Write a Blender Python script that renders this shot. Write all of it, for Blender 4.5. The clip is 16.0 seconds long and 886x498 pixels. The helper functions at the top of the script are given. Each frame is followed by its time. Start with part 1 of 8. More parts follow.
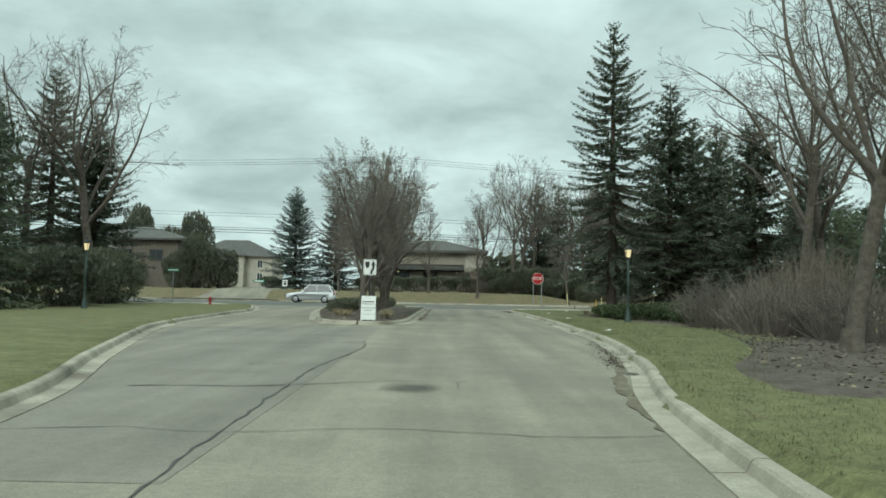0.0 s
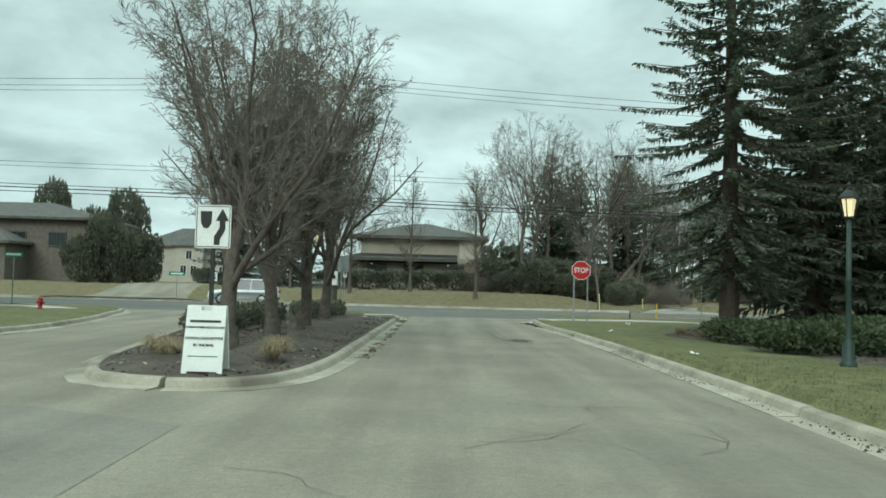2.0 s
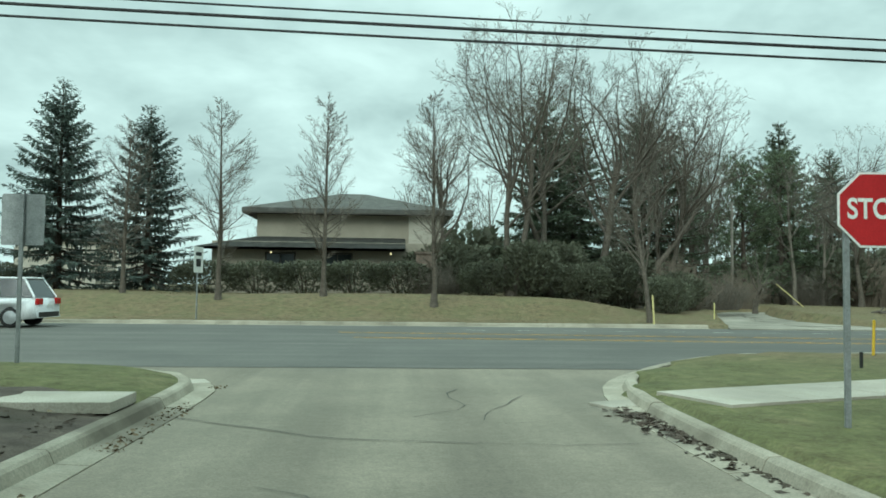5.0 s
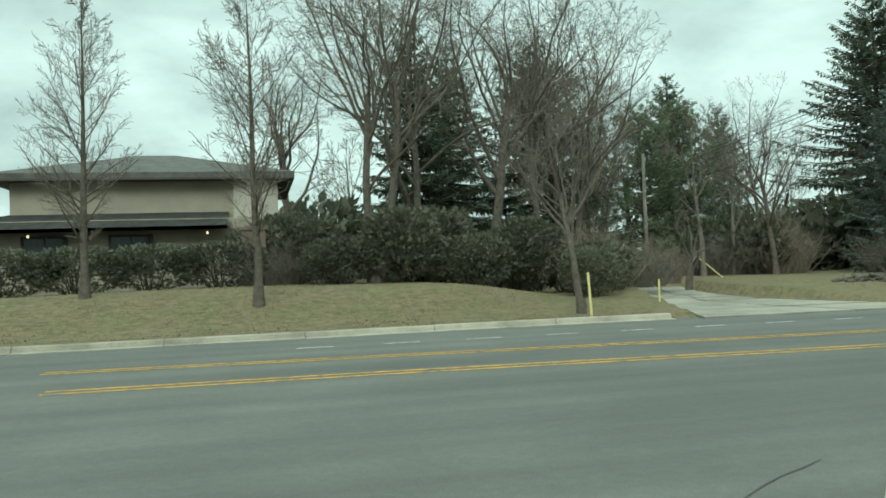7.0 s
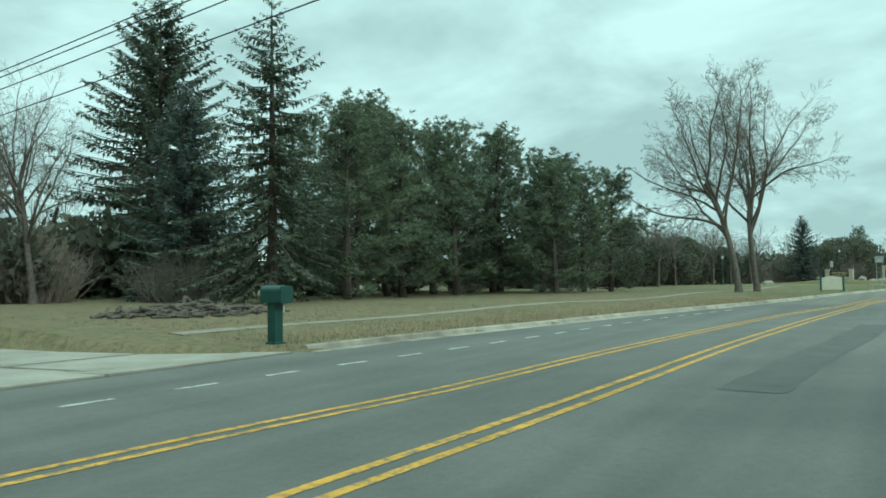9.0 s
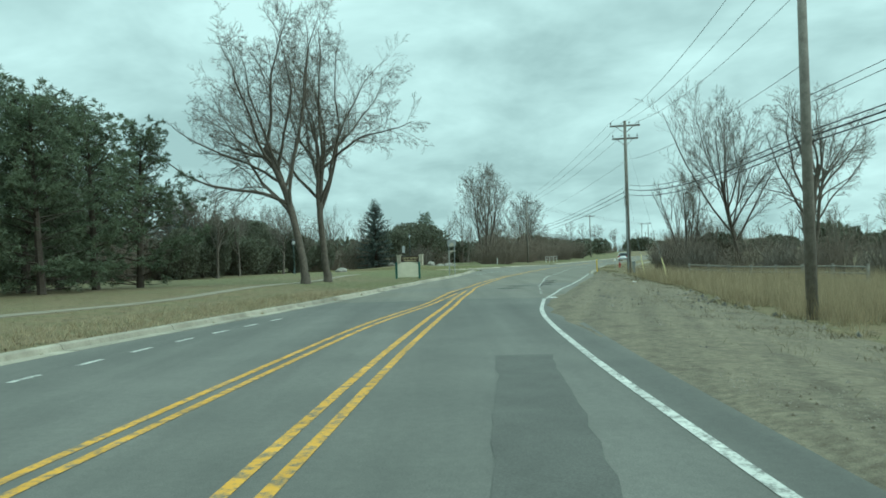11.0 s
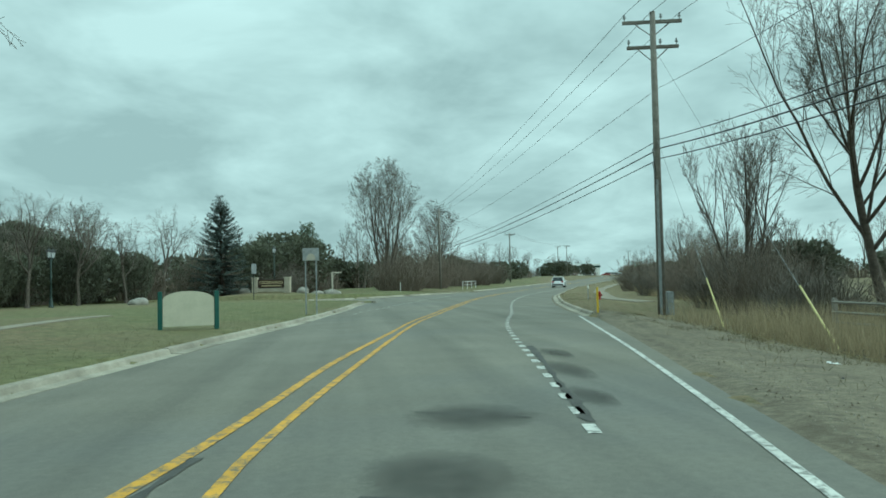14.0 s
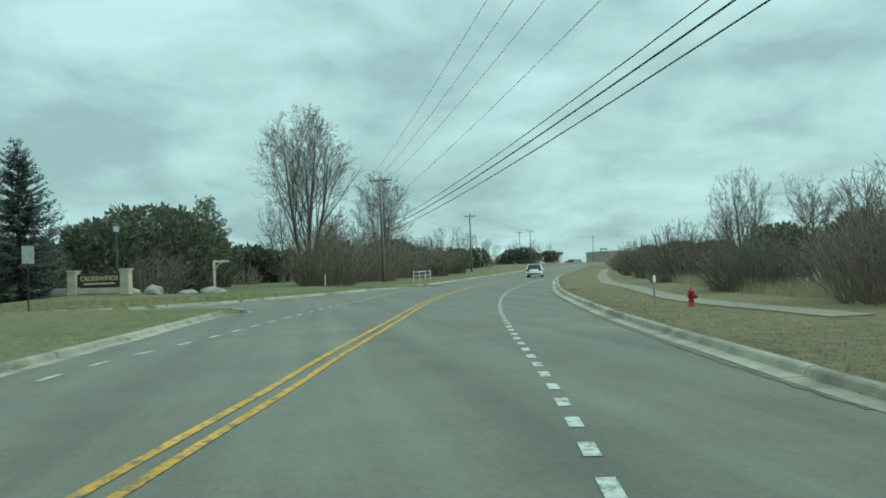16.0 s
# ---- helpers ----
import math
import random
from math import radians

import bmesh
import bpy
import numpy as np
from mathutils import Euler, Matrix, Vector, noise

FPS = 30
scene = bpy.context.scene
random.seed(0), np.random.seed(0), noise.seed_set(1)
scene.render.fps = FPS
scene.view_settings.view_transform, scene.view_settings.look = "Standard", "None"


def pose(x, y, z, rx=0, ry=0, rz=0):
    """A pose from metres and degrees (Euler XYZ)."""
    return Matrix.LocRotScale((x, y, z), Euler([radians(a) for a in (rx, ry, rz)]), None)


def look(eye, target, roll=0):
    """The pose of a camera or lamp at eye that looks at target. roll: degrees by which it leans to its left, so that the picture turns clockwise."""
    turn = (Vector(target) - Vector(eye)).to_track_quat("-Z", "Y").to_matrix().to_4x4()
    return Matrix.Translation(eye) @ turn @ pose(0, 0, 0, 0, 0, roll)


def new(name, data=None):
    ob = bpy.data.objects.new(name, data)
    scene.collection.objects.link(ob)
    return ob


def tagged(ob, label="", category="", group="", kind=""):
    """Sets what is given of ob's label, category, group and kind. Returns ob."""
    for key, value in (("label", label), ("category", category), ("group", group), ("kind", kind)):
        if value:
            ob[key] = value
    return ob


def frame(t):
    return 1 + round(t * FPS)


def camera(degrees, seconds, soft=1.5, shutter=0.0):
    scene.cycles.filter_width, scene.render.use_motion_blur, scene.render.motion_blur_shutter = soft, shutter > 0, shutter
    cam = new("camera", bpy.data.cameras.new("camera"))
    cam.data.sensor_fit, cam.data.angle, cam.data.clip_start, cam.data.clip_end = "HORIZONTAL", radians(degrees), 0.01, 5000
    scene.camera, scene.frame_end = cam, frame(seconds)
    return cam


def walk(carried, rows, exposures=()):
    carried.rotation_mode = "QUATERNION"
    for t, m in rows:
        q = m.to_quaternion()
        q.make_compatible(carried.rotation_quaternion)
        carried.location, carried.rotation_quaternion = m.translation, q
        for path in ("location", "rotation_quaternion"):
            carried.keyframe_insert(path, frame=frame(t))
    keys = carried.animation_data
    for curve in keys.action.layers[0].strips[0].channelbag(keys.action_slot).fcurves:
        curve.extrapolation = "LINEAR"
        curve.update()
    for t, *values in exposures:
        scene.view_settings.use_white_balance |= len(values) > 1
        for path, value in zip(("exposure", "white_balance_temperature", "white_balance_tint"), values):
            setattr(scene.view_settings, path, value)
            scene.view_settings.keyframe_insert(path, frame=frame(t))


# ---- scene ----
cam = camera(57.58, 16.0, soft=1.7)
PATH = [
    (0, (0.007, -0.003, 1.468), (0.002, 1.994, 1.567), 1.10),
    (0.5, (0.021, 5.437, 1.463), (0.018, 7.434, 1.578), 0.93),
    (1, (0.030, 10.745, 1.477), (0.033, 12.743, 1.563), 1.69),
    (1.5, (0.131, 15.922, 1.514), (0.137, 17.920, 1.603), 1.59),
    (2, (0.288, 20.857, 1.498), (0.306, 22.855, 1.590), 1.49),
    (2.5, (0.387, 25.250, 1.507), (0.417, 27.247, 1.606), 1.50),
    (3, (0.509, 29.660, 1.524), (0.547, 31.657, 1.621), 0.85),
    (3.5, (0.602, 33.683, 1.466), (0.658, 35.681, 1.551), 1.21),
    (4, (0.869, 37.805, 1.458), (0.949, 39.801, 1.557), 0.85),
    (4.2, (0.945, 39.492, 1.450), (1.039, 41.488, 1.547), 0.89),
    (6.3, (2.582, 53.594, 1.495), (2.807, 55.580, 1.587), -1.35),
    (6.5, (2.734, 54.622, 1.468), (2.999, 56.603, 1.557), -1.75),
    (7, (3.254, 57.072, 1.476), (3.707, 59.020, 1.527), -2.05),
    (7.5, (4.184, 59.315, 1.493), (4.961, 61.157, 1.550), -1.52),
    (8, (5.555, 61.243, 1.508), (6.706, 62.875, 1.615), -0.78),
    (8.5, (7.579, 63.052, 1.504), (9.047, 64.406, 1.601), -0.43),
    (9, (9.958, 64.485, 1.500), (11.707, 65.453, 1.573), -0.60),
    (9.5, (13.117, 65.586, 1.515), (15.035, 66.149, 1.580), -0.37),
    (10, (16.543, 66.201, 1.521), (18.528, 66.441, 1.586), -0.76),
    (10.2, (17.978, 66.297, 1.497), (19.972, 66.444, 1.565), -0.81),
    (12.3, (37.739, 65.344, 1.536), (39.738, 65.269, 1.548), -1.96),
    (12.5, (39.986, 65.250, 1.464), (41.984, 65.153, 1.483), -1.94),
    (13, (45.484, 64.874, 1.520), (47.477, 64.723, 1.579), -2.12),
    (13.5, (51.255, 64.313, 1.560), (53.243, 64.113, 1.634), -2.08),
    (14, (57.187, 63.645, 1.501), (59.171, 63.409, 1.580), -1.27),
    (14.5, (63.508, 62.772, 1.470), (65.488, 62.510, 1.565), -1.03),
    (15, (70.055, 61.729, 1.491), (72.032, 61.446, 1.601), -1.50),
    (15.5, (76.719, 60.602, 1.469), (78.694, 60.295, 1.549), -1.93),
    (16, (83.217, 59.335, 1.459), (85.186, 58.991, 1.510), -2.18),
]
walk(cam, [(t, look(eye, target, roll)) for t, eye, target, roll in PATH],
     exposures=[(0.0, 0.0, 6020, -1.5), (0.5, -0.02, 5720, -6.0), (1.5, 0.05, 5800, -5.0), (2.0, 0.1, 5900, -3.8), (2.5, 0.1, 6330, 4.0), (3.0, 0.17, 6235, 1.5), (3.5, 0.2, 6180, 0.0), (4.0, 0.16, 5770, -10.0), (6.5, 0.2, 5790, -10.5), (7.0, 0.25, 6030, -9.0), (7.5, 0.42, 6470, 0.5), (8.0, 0.32, 6090, -6.0), (8.5, 0.28, 5770, -10.0), (9.0, 0.14, 5480, -16.0), (10.0, 0.13, 5450, -16.0), (12.5, 0.03, 5420, -15.0), (14.0, -0.07, 5410, -15.3), (15.0, -0.17, 5410, -15.3), (16.0, -0.09, 5410, -15.3)])

# ---- world and light ----
world = bpy.data.worlds.new("overcast_sky")
scene.world = world
world.use_nodes = True
wn, wl = world.node_tree.nodes, world.node_tree.links
wn.clear()
w_out = wn.new("ShaderNodeOutputWorld")
w_bg = wn.new("ShaderNodeBackground")
w_co = wn.new("ShaderNodeTexCoord")
w_sky = wn.new("ShaderNodeTexSky")
w_sky.sky_type = "NISHITA"
w_sky.sun_disc = False
w_sky.sun_elevation = radians(38)
w_sky.sun_rotation = radians(200)
w_sky.dust_density = 4.0
# cloud layer: the direction is projected on a flat ceiling, so that clouds shrink toward the horizon
w_sep = wn.new("ShaderNodeSeparateXYZ")
wl.new(w_co.outputs["Generated"], w_sep.inputs[0])
w_z = wn.new("ShaderNodeMath"); w_z.operation = "MAXIMUM"; w_z.inputs[1].default_value = 0.0
wl.new(w_sep.outputs["Z"], w_z.inputs[0])
w_za = wn.new("ShaderNodeMath"); w_za.operation = "ADD"; w_za.inputs[1].default_value = 0.26
wl.new(w_z.outputs[0], w_za.inputs[0])
w_div = wn.new("ShaderNodeVectorMath"); w_div.operation = "DIVIDE"
w_com = wn.new("ShaderNodeCombineXYZ")
for axis in "XYZ":
    wl.new(w_za.outputs[0], w_com.inputs[axis])
wl.new(w_co.outputs["Generated"], w_div.inputs[0])
wl.new(w_com.outputs[0], w_div.inputs[1])
w_n1 = wn.new("ShaderNodeTexNoise")
w_n1.inputs["Scale"].default_value = 2.0
w_n1.inputs["Detail"].default_value = 5.0
w_n1.inputs["Roughness"].default_value = 0.56
w_n1.inputs["Distortion"].default_value = 0.25
wl.new(w_div.outputs[0], w_n1.inputs["Vector"])
w_ramp = wn.new("ShaderNodeValToRGB")
w_ramp.color_ramp.elements[0].position = 0.35
w_ramp.color_ramp.elements[0].color = (0.43, 0.507, 0.486, 1)
w_ramp.color_ramp.elements[1].position = 0.66
w_ramp.color_ramp.elements[1].color = (0.71, 0.805, 0.765, 1)
wl.new(w_n1.outputs["Fac"], w_ramp.inputs["Fac"])
w_scale = wn.new("ShaderNodeMix"); w_scale.data_type = "RGBA"; w_scale.blend_type = "MULTIPLY"
w_scale.inputs["Factor"].default_value = 1.0
w_scale.inputs["B"].default_value = (12.0, 12.0, 12.0, 1)
wl.new(w_ramp.outputs["Color"], w_scale.inputs["A"])
# an overcast sky is brighter overhead than at the horizon
w_up = wn.new("ShaderNodeMapRange"); w_up.inputs["From Min"].default_value = 0.3; w_up.inputs["To Min"].default_value = 1.3; w_up.inputs["To Max"].default_value = 3.8
wl.new(w_z.outputs[0], w_up.inputs["Value"])
w_ov = wn.new("ShaderNodeVectorMath"); w_ov.operation = "SCALE"
wl.new(w_scale.outputs["Result"], w_ov.inputs[0])
wl.new(w_up.outputs[0], w_ov.inputs["Scale"])
w_mix = wn.new("ShaderNodeMix"); w_mix.data_type = "RGBA"
w_mix.inputs["Factor"].default_value = 0.95
wl.new(w_sky.outputs["Color"], w_mix.inputs["A"])
wl.new(w_ov.outputs[0], w_mix.inputs["B"])
wl.new(w_mix.outputs["Result"], w_bg.inputs["Color"])
w_bg.inputs["Strength"].default_value = 0.07
wl.new(w_bg.outputs[0], w_out.inputs["Surface"])

sun_data = bpy.data.lights.new("sun", "SUN")
sun_data.energy = 1.5
sun_data.angle = radians(25)
sun_data.color = (1.0, 0.96, 0.9)
sun = new("sun", sun_data)
sun.matrix_world = look((0, 0, 60), (28, 80, 0))


# ---- materials ----
def nodes_of(name, rough=0.8, metal=0.0):
    m = bpy.data.materials.new(name)
    m.use_nodes = True
    b = m.node_tree.nodes["Principled BSDF"]
    b.inputs["Roughness"].default_value = rough
    b.inputs["Metallic"].default_value = metal
    b.inputs["Specular IOR Level"].default_value = 0.3
    return m, m.node_tree.nodes, m.node_tree.links, b


def tex(n, l, scale, detail=4.0, rough=0.6, vec=None):
    t = n.new("ShaderNodeTexNoise")
    t.inputs["Scale"].default_value = scale
    t.inputs["Detail"].default_value = detail
    t.inputs["Roughness"].default_value = rough
    l.new(vec, t.inputs["Vector"])
    return t.outputs["Fac"]


def ramp(n, l, fac, stops):
    r = n.new("ShaderNodeValToRGB")
    e = r.color_ramp.elements
    while len(e) < len(stops):
        e.new(0.5)
    for k, (p, c) in enumerate(stops):
        e[k].position = p
        e[k].color = (*c, 1)
    l.new(fac, r.inputs["Fac"])
    return r.outputs["Color"]


def mixed(n, l, a, b, fac, kind="MIX"):
    m = n.new("ShaderNodeMix")
    m.data_type, m.blend_type = "RGBA", kind
    for value, socket in ((a, "A"), (b, "B")):
        if isinstance(value, tuple):
            m.inputs[socket].default_value = (*value, 1)
        else:
            l.new(value, m.inputs[socket])
    if isinstance(fac, float):
        m.inputs["Factor"].default_value = fac
    else:
        l.new(fac, m.inputs["Factor"])
    return m.outputs["Result"]


def bumped(n, l, b, fac, strength, distance=0.02):
    u = n.new("ShaderNodeBump")
    u.inputs["Strength"].default_value = strength
    u.inputs["Distance"].default_value = distance
    l.new(fac, u.inputs["Height"])
    l.new(u.outputs["Normal"], b.inputs["Normal"])


def surface(name, dark, light, scale=3.0, fine=40.0, rough=0.85, bump=0.3, dist=0.01, metal=0.0, stain=None, vary=0.0, streak=None, turn=0.0):
    """A surface in two colours, mottled at a coarse and at a fine scale, with relief."""
    m, n, l, b = nodes_of(name, rough, metal)
    vec = n.new("ShaderNodeTexCoord").outputs["Object"]
    if vary:
        geo = n.new("ShaderNodeNewGeometry")
        vec = geo.outputs["Position"]
    coarse = tex(n, l, scale, 4, 0.6, vec)
    fines = tex(n, l, fine, 3, 0.7, vec)
    c = ramp(n, l, coarse, [(0.3, dark), (0.7, light)])
    g = ramp(n, l, fines, [(0.25, (0.62, 0.62, 0.62)), (0.75, (1.25, 1.25, 1.25))])
    c = mixed(n, l, c, g, 0.8, "MULTIPLY")
    if stain:
        big = tex(n, l, scale * 0.17, 5, 0.65, vec)
        f = ramp(n, l, big, [(0.5, (0, 0, 0)), (0.68, (1, 1, 1))])
        c = mixed(n, l, c, stain, f)
    if streak:
        wear = n.new("ShaderNodeMapping")
        wear.inputs["Scale"].default_value = streak
        along = n.new("ShaderNodeMapping")
        along.inputs["Rotation"].default_value = (0, 0, turn)
        l.new(vec, along.inputs["Vector"])
        l.new(along.outputs[0], wear.inputs["Vector"])
        long = ramp(n, l, tex(n, l, 1.0, 3, 0.55, wear.outputs[0]), [(0.32, (0.80, 0.80, 0.80)), (0.68, (1.14, 1.14, 1.13))])
        c = mixed(n, l, c, long, 1.0, "MULTIPLY")
        grit = ramp(n, l, tex(n, l, 9.0, 4, 0.75, vec), [(0.3, (0.84, 0.84, 0.84)), (0.7, (1.12, 1.12, 1.12))])
        c = mixed(n, l, c, grit, 0.8, "MULTIPLY")
    if vary:
        info = n.new("ShaderNodeObjectInfo")
        hue = n.new("ShaderNodeMapRange")
        hue.inputs["To Min"].default_value, hue.inputs["To Max"].default_value = 1 - vary, 1 + vary
        l.new(info.outputs["Random"], hue.inputs["Value"])
        hsv = n.new("ShaderNodeHueSaturation")
        l.new(hue.outputs[0], hsv.inputs["Value"])
        l.new(c, hsv.inputs["Color"])
        c = hsv.outputs["Color"]
    l.new(c, b.inputs["Base Color"])
    bumped(n, l, b, fines, bump, dist)
    return m


M = {}
def leafy(name, dark, light, *rest, **more):
    """Foliage: the mottled surface, letting some light through."""
    m = surface(name, dark, light, *rest, **more)
    n, l = m.node_tree.nodes, m.node_tree.links
    b = n["Principled BSDF"]
    t = n.new("ShaderNodeBsdfTranslucent")
    l.new(b.inputs["Base Color"].links[0].from_socket, t.inputs["Color"])
    x = n.new("ShaderNodeMixShader")
    x.inputs[0].default_value = 0.3
    l.new(b.outputs[0], x.inputs[1])
    l.new(t.outputs[0], x.inputs[2])
    l.new(x.outputs[0], n["Material Output"].inputs["Surface"])
    return m


def lawn(name):
    """Winter lawn: greener on the garden side of the drive, straw brown across the main road, with thin patches."""
    m, n, l, b = nodes_of(name, 0.95)
    pos = n.new("ShaderNodeNewGeometry").outputs["Position"]
    coarse, fines, big = tex(n, l, 0.8, 8, 0.75, pos), tex(n, l, 26, 3, 0.7, pos), tex(n, l, 0.09, 5, 0.6, pos)
    green = ramp(n, l, coarse, [(0.3, (0.092, 0.1, 0.04)), (0.55, (0.135, 0.135, 0.06)), (0.75, (0.185, 0.162, 0.085))])
    straw = ramp(n, l, coarse, [(0.28, (0.105, 0.082, 0.046)), (0.45, (0.172, 0.136, 0.077)), (0.58, (0.132, 0.12, 0.06)), (0.75, (0.25, 0.198, 0.118))])
    s = n.new("ShaderNodeSeparateXYZ")
    l.new(pos, s.inputs[0])
    north = n.new("ShaderNodeMapRange")
    north.inputs["From Min"].default_value, north.inputs["From Max"].default_value = 58.0, 74.0
    north.inputs["To Min"].default_value, north.inputs["To Max"].default_value = -0.1, 0.42
    l.new(s.outputs["Y"], north.inputs["Value"])
    east = n.new("ShaderNodeMapRange")
    east.inputs["From Min"].default_value, east.inputs["From Max"].default_value = 14.0, 30.0
    east.inputs["To Min"].default_value, east.inputs["To Max"].default_value = -0.1, 0.33
    l.new(s.outputs["X"], east.inputs["Value"])
    most = n.new("ShaderNodeMath")
    most.operation = "MAXIMUM"
    l.new(north.outputs[0], most.inputs[0])
    l.new(east.outputs[0], most.inputs[1])
    far = n.new("ShaderNodeMapRange")
    far.inputs["From Min"].default_value, far.inputs["From Max"].default_value = 52.0, 72.0
    far.inputs["To Min"].default_value, far.inputs["To Max"].default_value = 0.0, 0.37
    l.new(s.outputs["X"], far.inputs["Value"])
    less = n.new("ShaderNodeMath")
    less.operation = "SUBTRACT"
    l.new(most.outputs[0], less.inputs[0])
    side = n.new("ShaderNodeVectorMath")
    side.operation = "DOT_PRODUCT"
    side.inputs[1].default_value = (0.25, 1.0, 0.0)
    l.new(pos, side.inputs[0])
    across = n.new("ShaderNodeMapRange")
    across.inputs["From Min"].default_value, across.inputs["From Max"].default_value = 77.0, 82.0
    l.new(side.outputs["Value"], across.inputs["Value"])
    shade = n.new("ShaderNodeMath")
    shade.operation = "MULTIPLY"
    l.new(far.outputs[0], shade.inputs[0])
    l.new(across.outputs[0], shade.inputs[1])
    l.new(shade.outputs[0], less.inputs[1])
    add = n.new("ShaderNodeMath")
    l.new(less.outputs[0], add.inputs[0])
    l.new(big, add.inputs[1])
    f = ramp(n, l, add.outputs[0], [(0.42, (0, 0, 0)), (0.68, (1, 1, 1))])
    c = mixed(n, l, green, straw, f)
    mid = tex(n, l, 3.5, 8, 0.85, pos)
    h = ramp(n, l, mid, [(0.36, (0.5, 0.46, 0.4)), (0.5, (0.95, 0.93, 0.9)), (0.64, (1.3, 1.26, 1.2))])
    c = mixed(n, l, c, h, 0.9, "MULTIPLY")
    g = ramp(n, l, fines, [(0.25, (0.6, 0.6, 0.6)), (0.75, (1.25, 1.25, 1.25))])
    l.new(mixed(n, l, c, g, 0.85, "MULTIPLY"), b.inputs["Base Color"])
    bumped(n, l, b, fines, 0.7, 0.03)
    return m


M["grass"] = lawn("grass_soil")
M["asphalt"] = surface("asphalt_grey", (0.136, 0.125, 0.10), (0.176, 0.163, 0.131), 0.5, 60, 0.9, 0.25, 0.004, stain=(0.13, 0.125, 0.11), streak=(0.045, 0.9, 1.0))
M["asphalt_dark"] = surface("asphalt_dark", (0.104, 0.1, 0.089), (0.134, 0.128, 0.113), 0.5, 60, 0.88, 0.3, 0.004, stain=(0.094, 0.091, 0.081), streak=(0.045, 0.9, 1.0))
M["asphalt_old"] = surface("asphalt_old", (0.19, 0.168, 0.13), (0.25, 0.22, 0.17), 0.6, 50, 0.92, 0.35, 0.004, stain=(0.155, 0.14, 0.112), streak=(1.1, 0.07, 1.0))
M["asphalt_mid"] = surface("asphalt_mid", (0.165, 0.15, 0.122), (0.215, 0.195, 0.158), 0.6, 50, 0.92, 0.35, 0.004, stain=(0.125, 0.116, 0.097), streak=(1.1, 0.07, 1.0))
M["concrete"] = surface("concrete", (0.34, 0.31, 0.25), (0.46, 0.42, 0.35), 1.2, 50, 0.9, 0.3, 0.004, stain=(0.25, 0.23, 0.19))
M["drive_slab"] = surface("stained_slab_concrete", (0.22, 0.2, 0.162), (0.335, 0.305, 0.25), 0.9, 45, 0.92, 0.35, 0.004, stain=(0.16, 0.145, 0.115), vary=0.1)
M["kerb"] = surface("kerb_concrete", (0.235, 0.21, 0.162), (0.37, 0.335, 0.265), 1.7, 40, 0.9, 0.35, 0.004, stain=(0.13, 0.112, 0.085), vary=0.12)
M["mulch"] = surface("bark_mulch", (0.068, 0.054, 0.044), (0.14, 0.112, 0.088), 3.0, 30, 0.95, 0.9, 0.04, stain=(0.06, 0.05, 0.035))
M["gravel"] = surface("gravel_dirt", (0.105, 0.086, 0.058), (0.205, 0.174, 0.122), 7.0, 40, 0.95, 0.8, 0.02, stain=(0.1, 0.082, 0.056), streak=(0.06, 1.6, 1.0), turn=0.215)
M["stone_bits"] = surface("loose_stones", (0.15, 0.13, 0.10), (0.30, 0.27, 0.22), 8, 60, 0.9, 0.3)
M["tar_patch"] = surface("dark_patch", (0.08, 0.077, 0.069), (0.106, 0.102, 0.091), 1.5, 45, 0.9, 0.3)
M["tar"] = surface("tar_line", (0.05, 0.048, 0.044), (0.085, 0.08, 0.07), 3, 50, 0.85, 0.2)
M["bark"] = surface("bark_grey", (0.068, 0.056, 0.045), (0.14, 0.118, 0.094), 6, 35, 0.95, 0.8, 0.02)
M["bark_dark"] = surface("bark_dark", (0.045, 0.035, 0.028), (0.085, 0.068, 0.052), 6, 35, 0.95, 0.7, 0.02)
M["twig"] = surface("twig_grey", (0.11, 0.095, 0.078), (0.19, 0.165, 0.135), 4, 30, 0.95, 0.3)
M["twig_brown"] = surface("twig_brown", (0.125, 0.10, 0.078), (0.22, 0.18, 0.14), 4, 30, 0.95, 0.3)
M["spruce"] = leafy("spruce_needles", (0.07, 0.088, 0.058), (0.14, 0.16, 0.105), 1.5, 14, 0.7, 0.2, vary=0.2)
M["spruce_blue"] = leafy("blue_spruce_needles", (0.068, 0.09, 0.08), (0.13, 0.155, 0.13), 1.5, 14, 0.7, 0.2, vary=0.15)
M["pine"] = leafy("pine_needles", (0.08, 0.10, 0.062), (0.155, 0.18, 0.105), 1.2, 14, 0.7, 0.2, vary=0.2)
M["evergreen"] = leafy("evergreen_leaves", (0.08, 0.08, 0.055), (0.145, 0.15, 0.10), 1.5, 14, 0.65, 0.2, vary=0.2)
M["juniper"] = leafy("juniper_leaves", (0.05, 0.068, 0.032), (0.092, 0.115, 0.056), 1.5, 14, 0.7, 0.2, vary=0.15)
M["dead_leaf"] = surface("dead_leaves", (0.10, 0.07, 0.04), (0.2, 0.145, 0.09), 5, 20, 0.9, 0.2, vary=0.2)
M["straw"] = leafy("dry_grass", (0.235, 0.188, 0.115), (0.43, 0.35, 0.22), 2, 20, 0.9, 0.2)
M["blades"] = lawn("grass_blades")
M["grey_wood"] = surface("grey_fence_wood", (0.18, 0.165, 0.14), (0.29, 0.27, 0.235), 5, 30, 0.9, 0.5)
M["pale_wood"] = surface("pale_wood", (0.34, 0.31, 0.25), (0.46, 0.42, 0.34), 4, 30, 0.85, 0.3)
M["pole_wood"] = surface("weathered_pole", (0.135, 0.12, 0.1), (0.225, 0.205, 0.175), 5, 30, 0.9, 0.5)
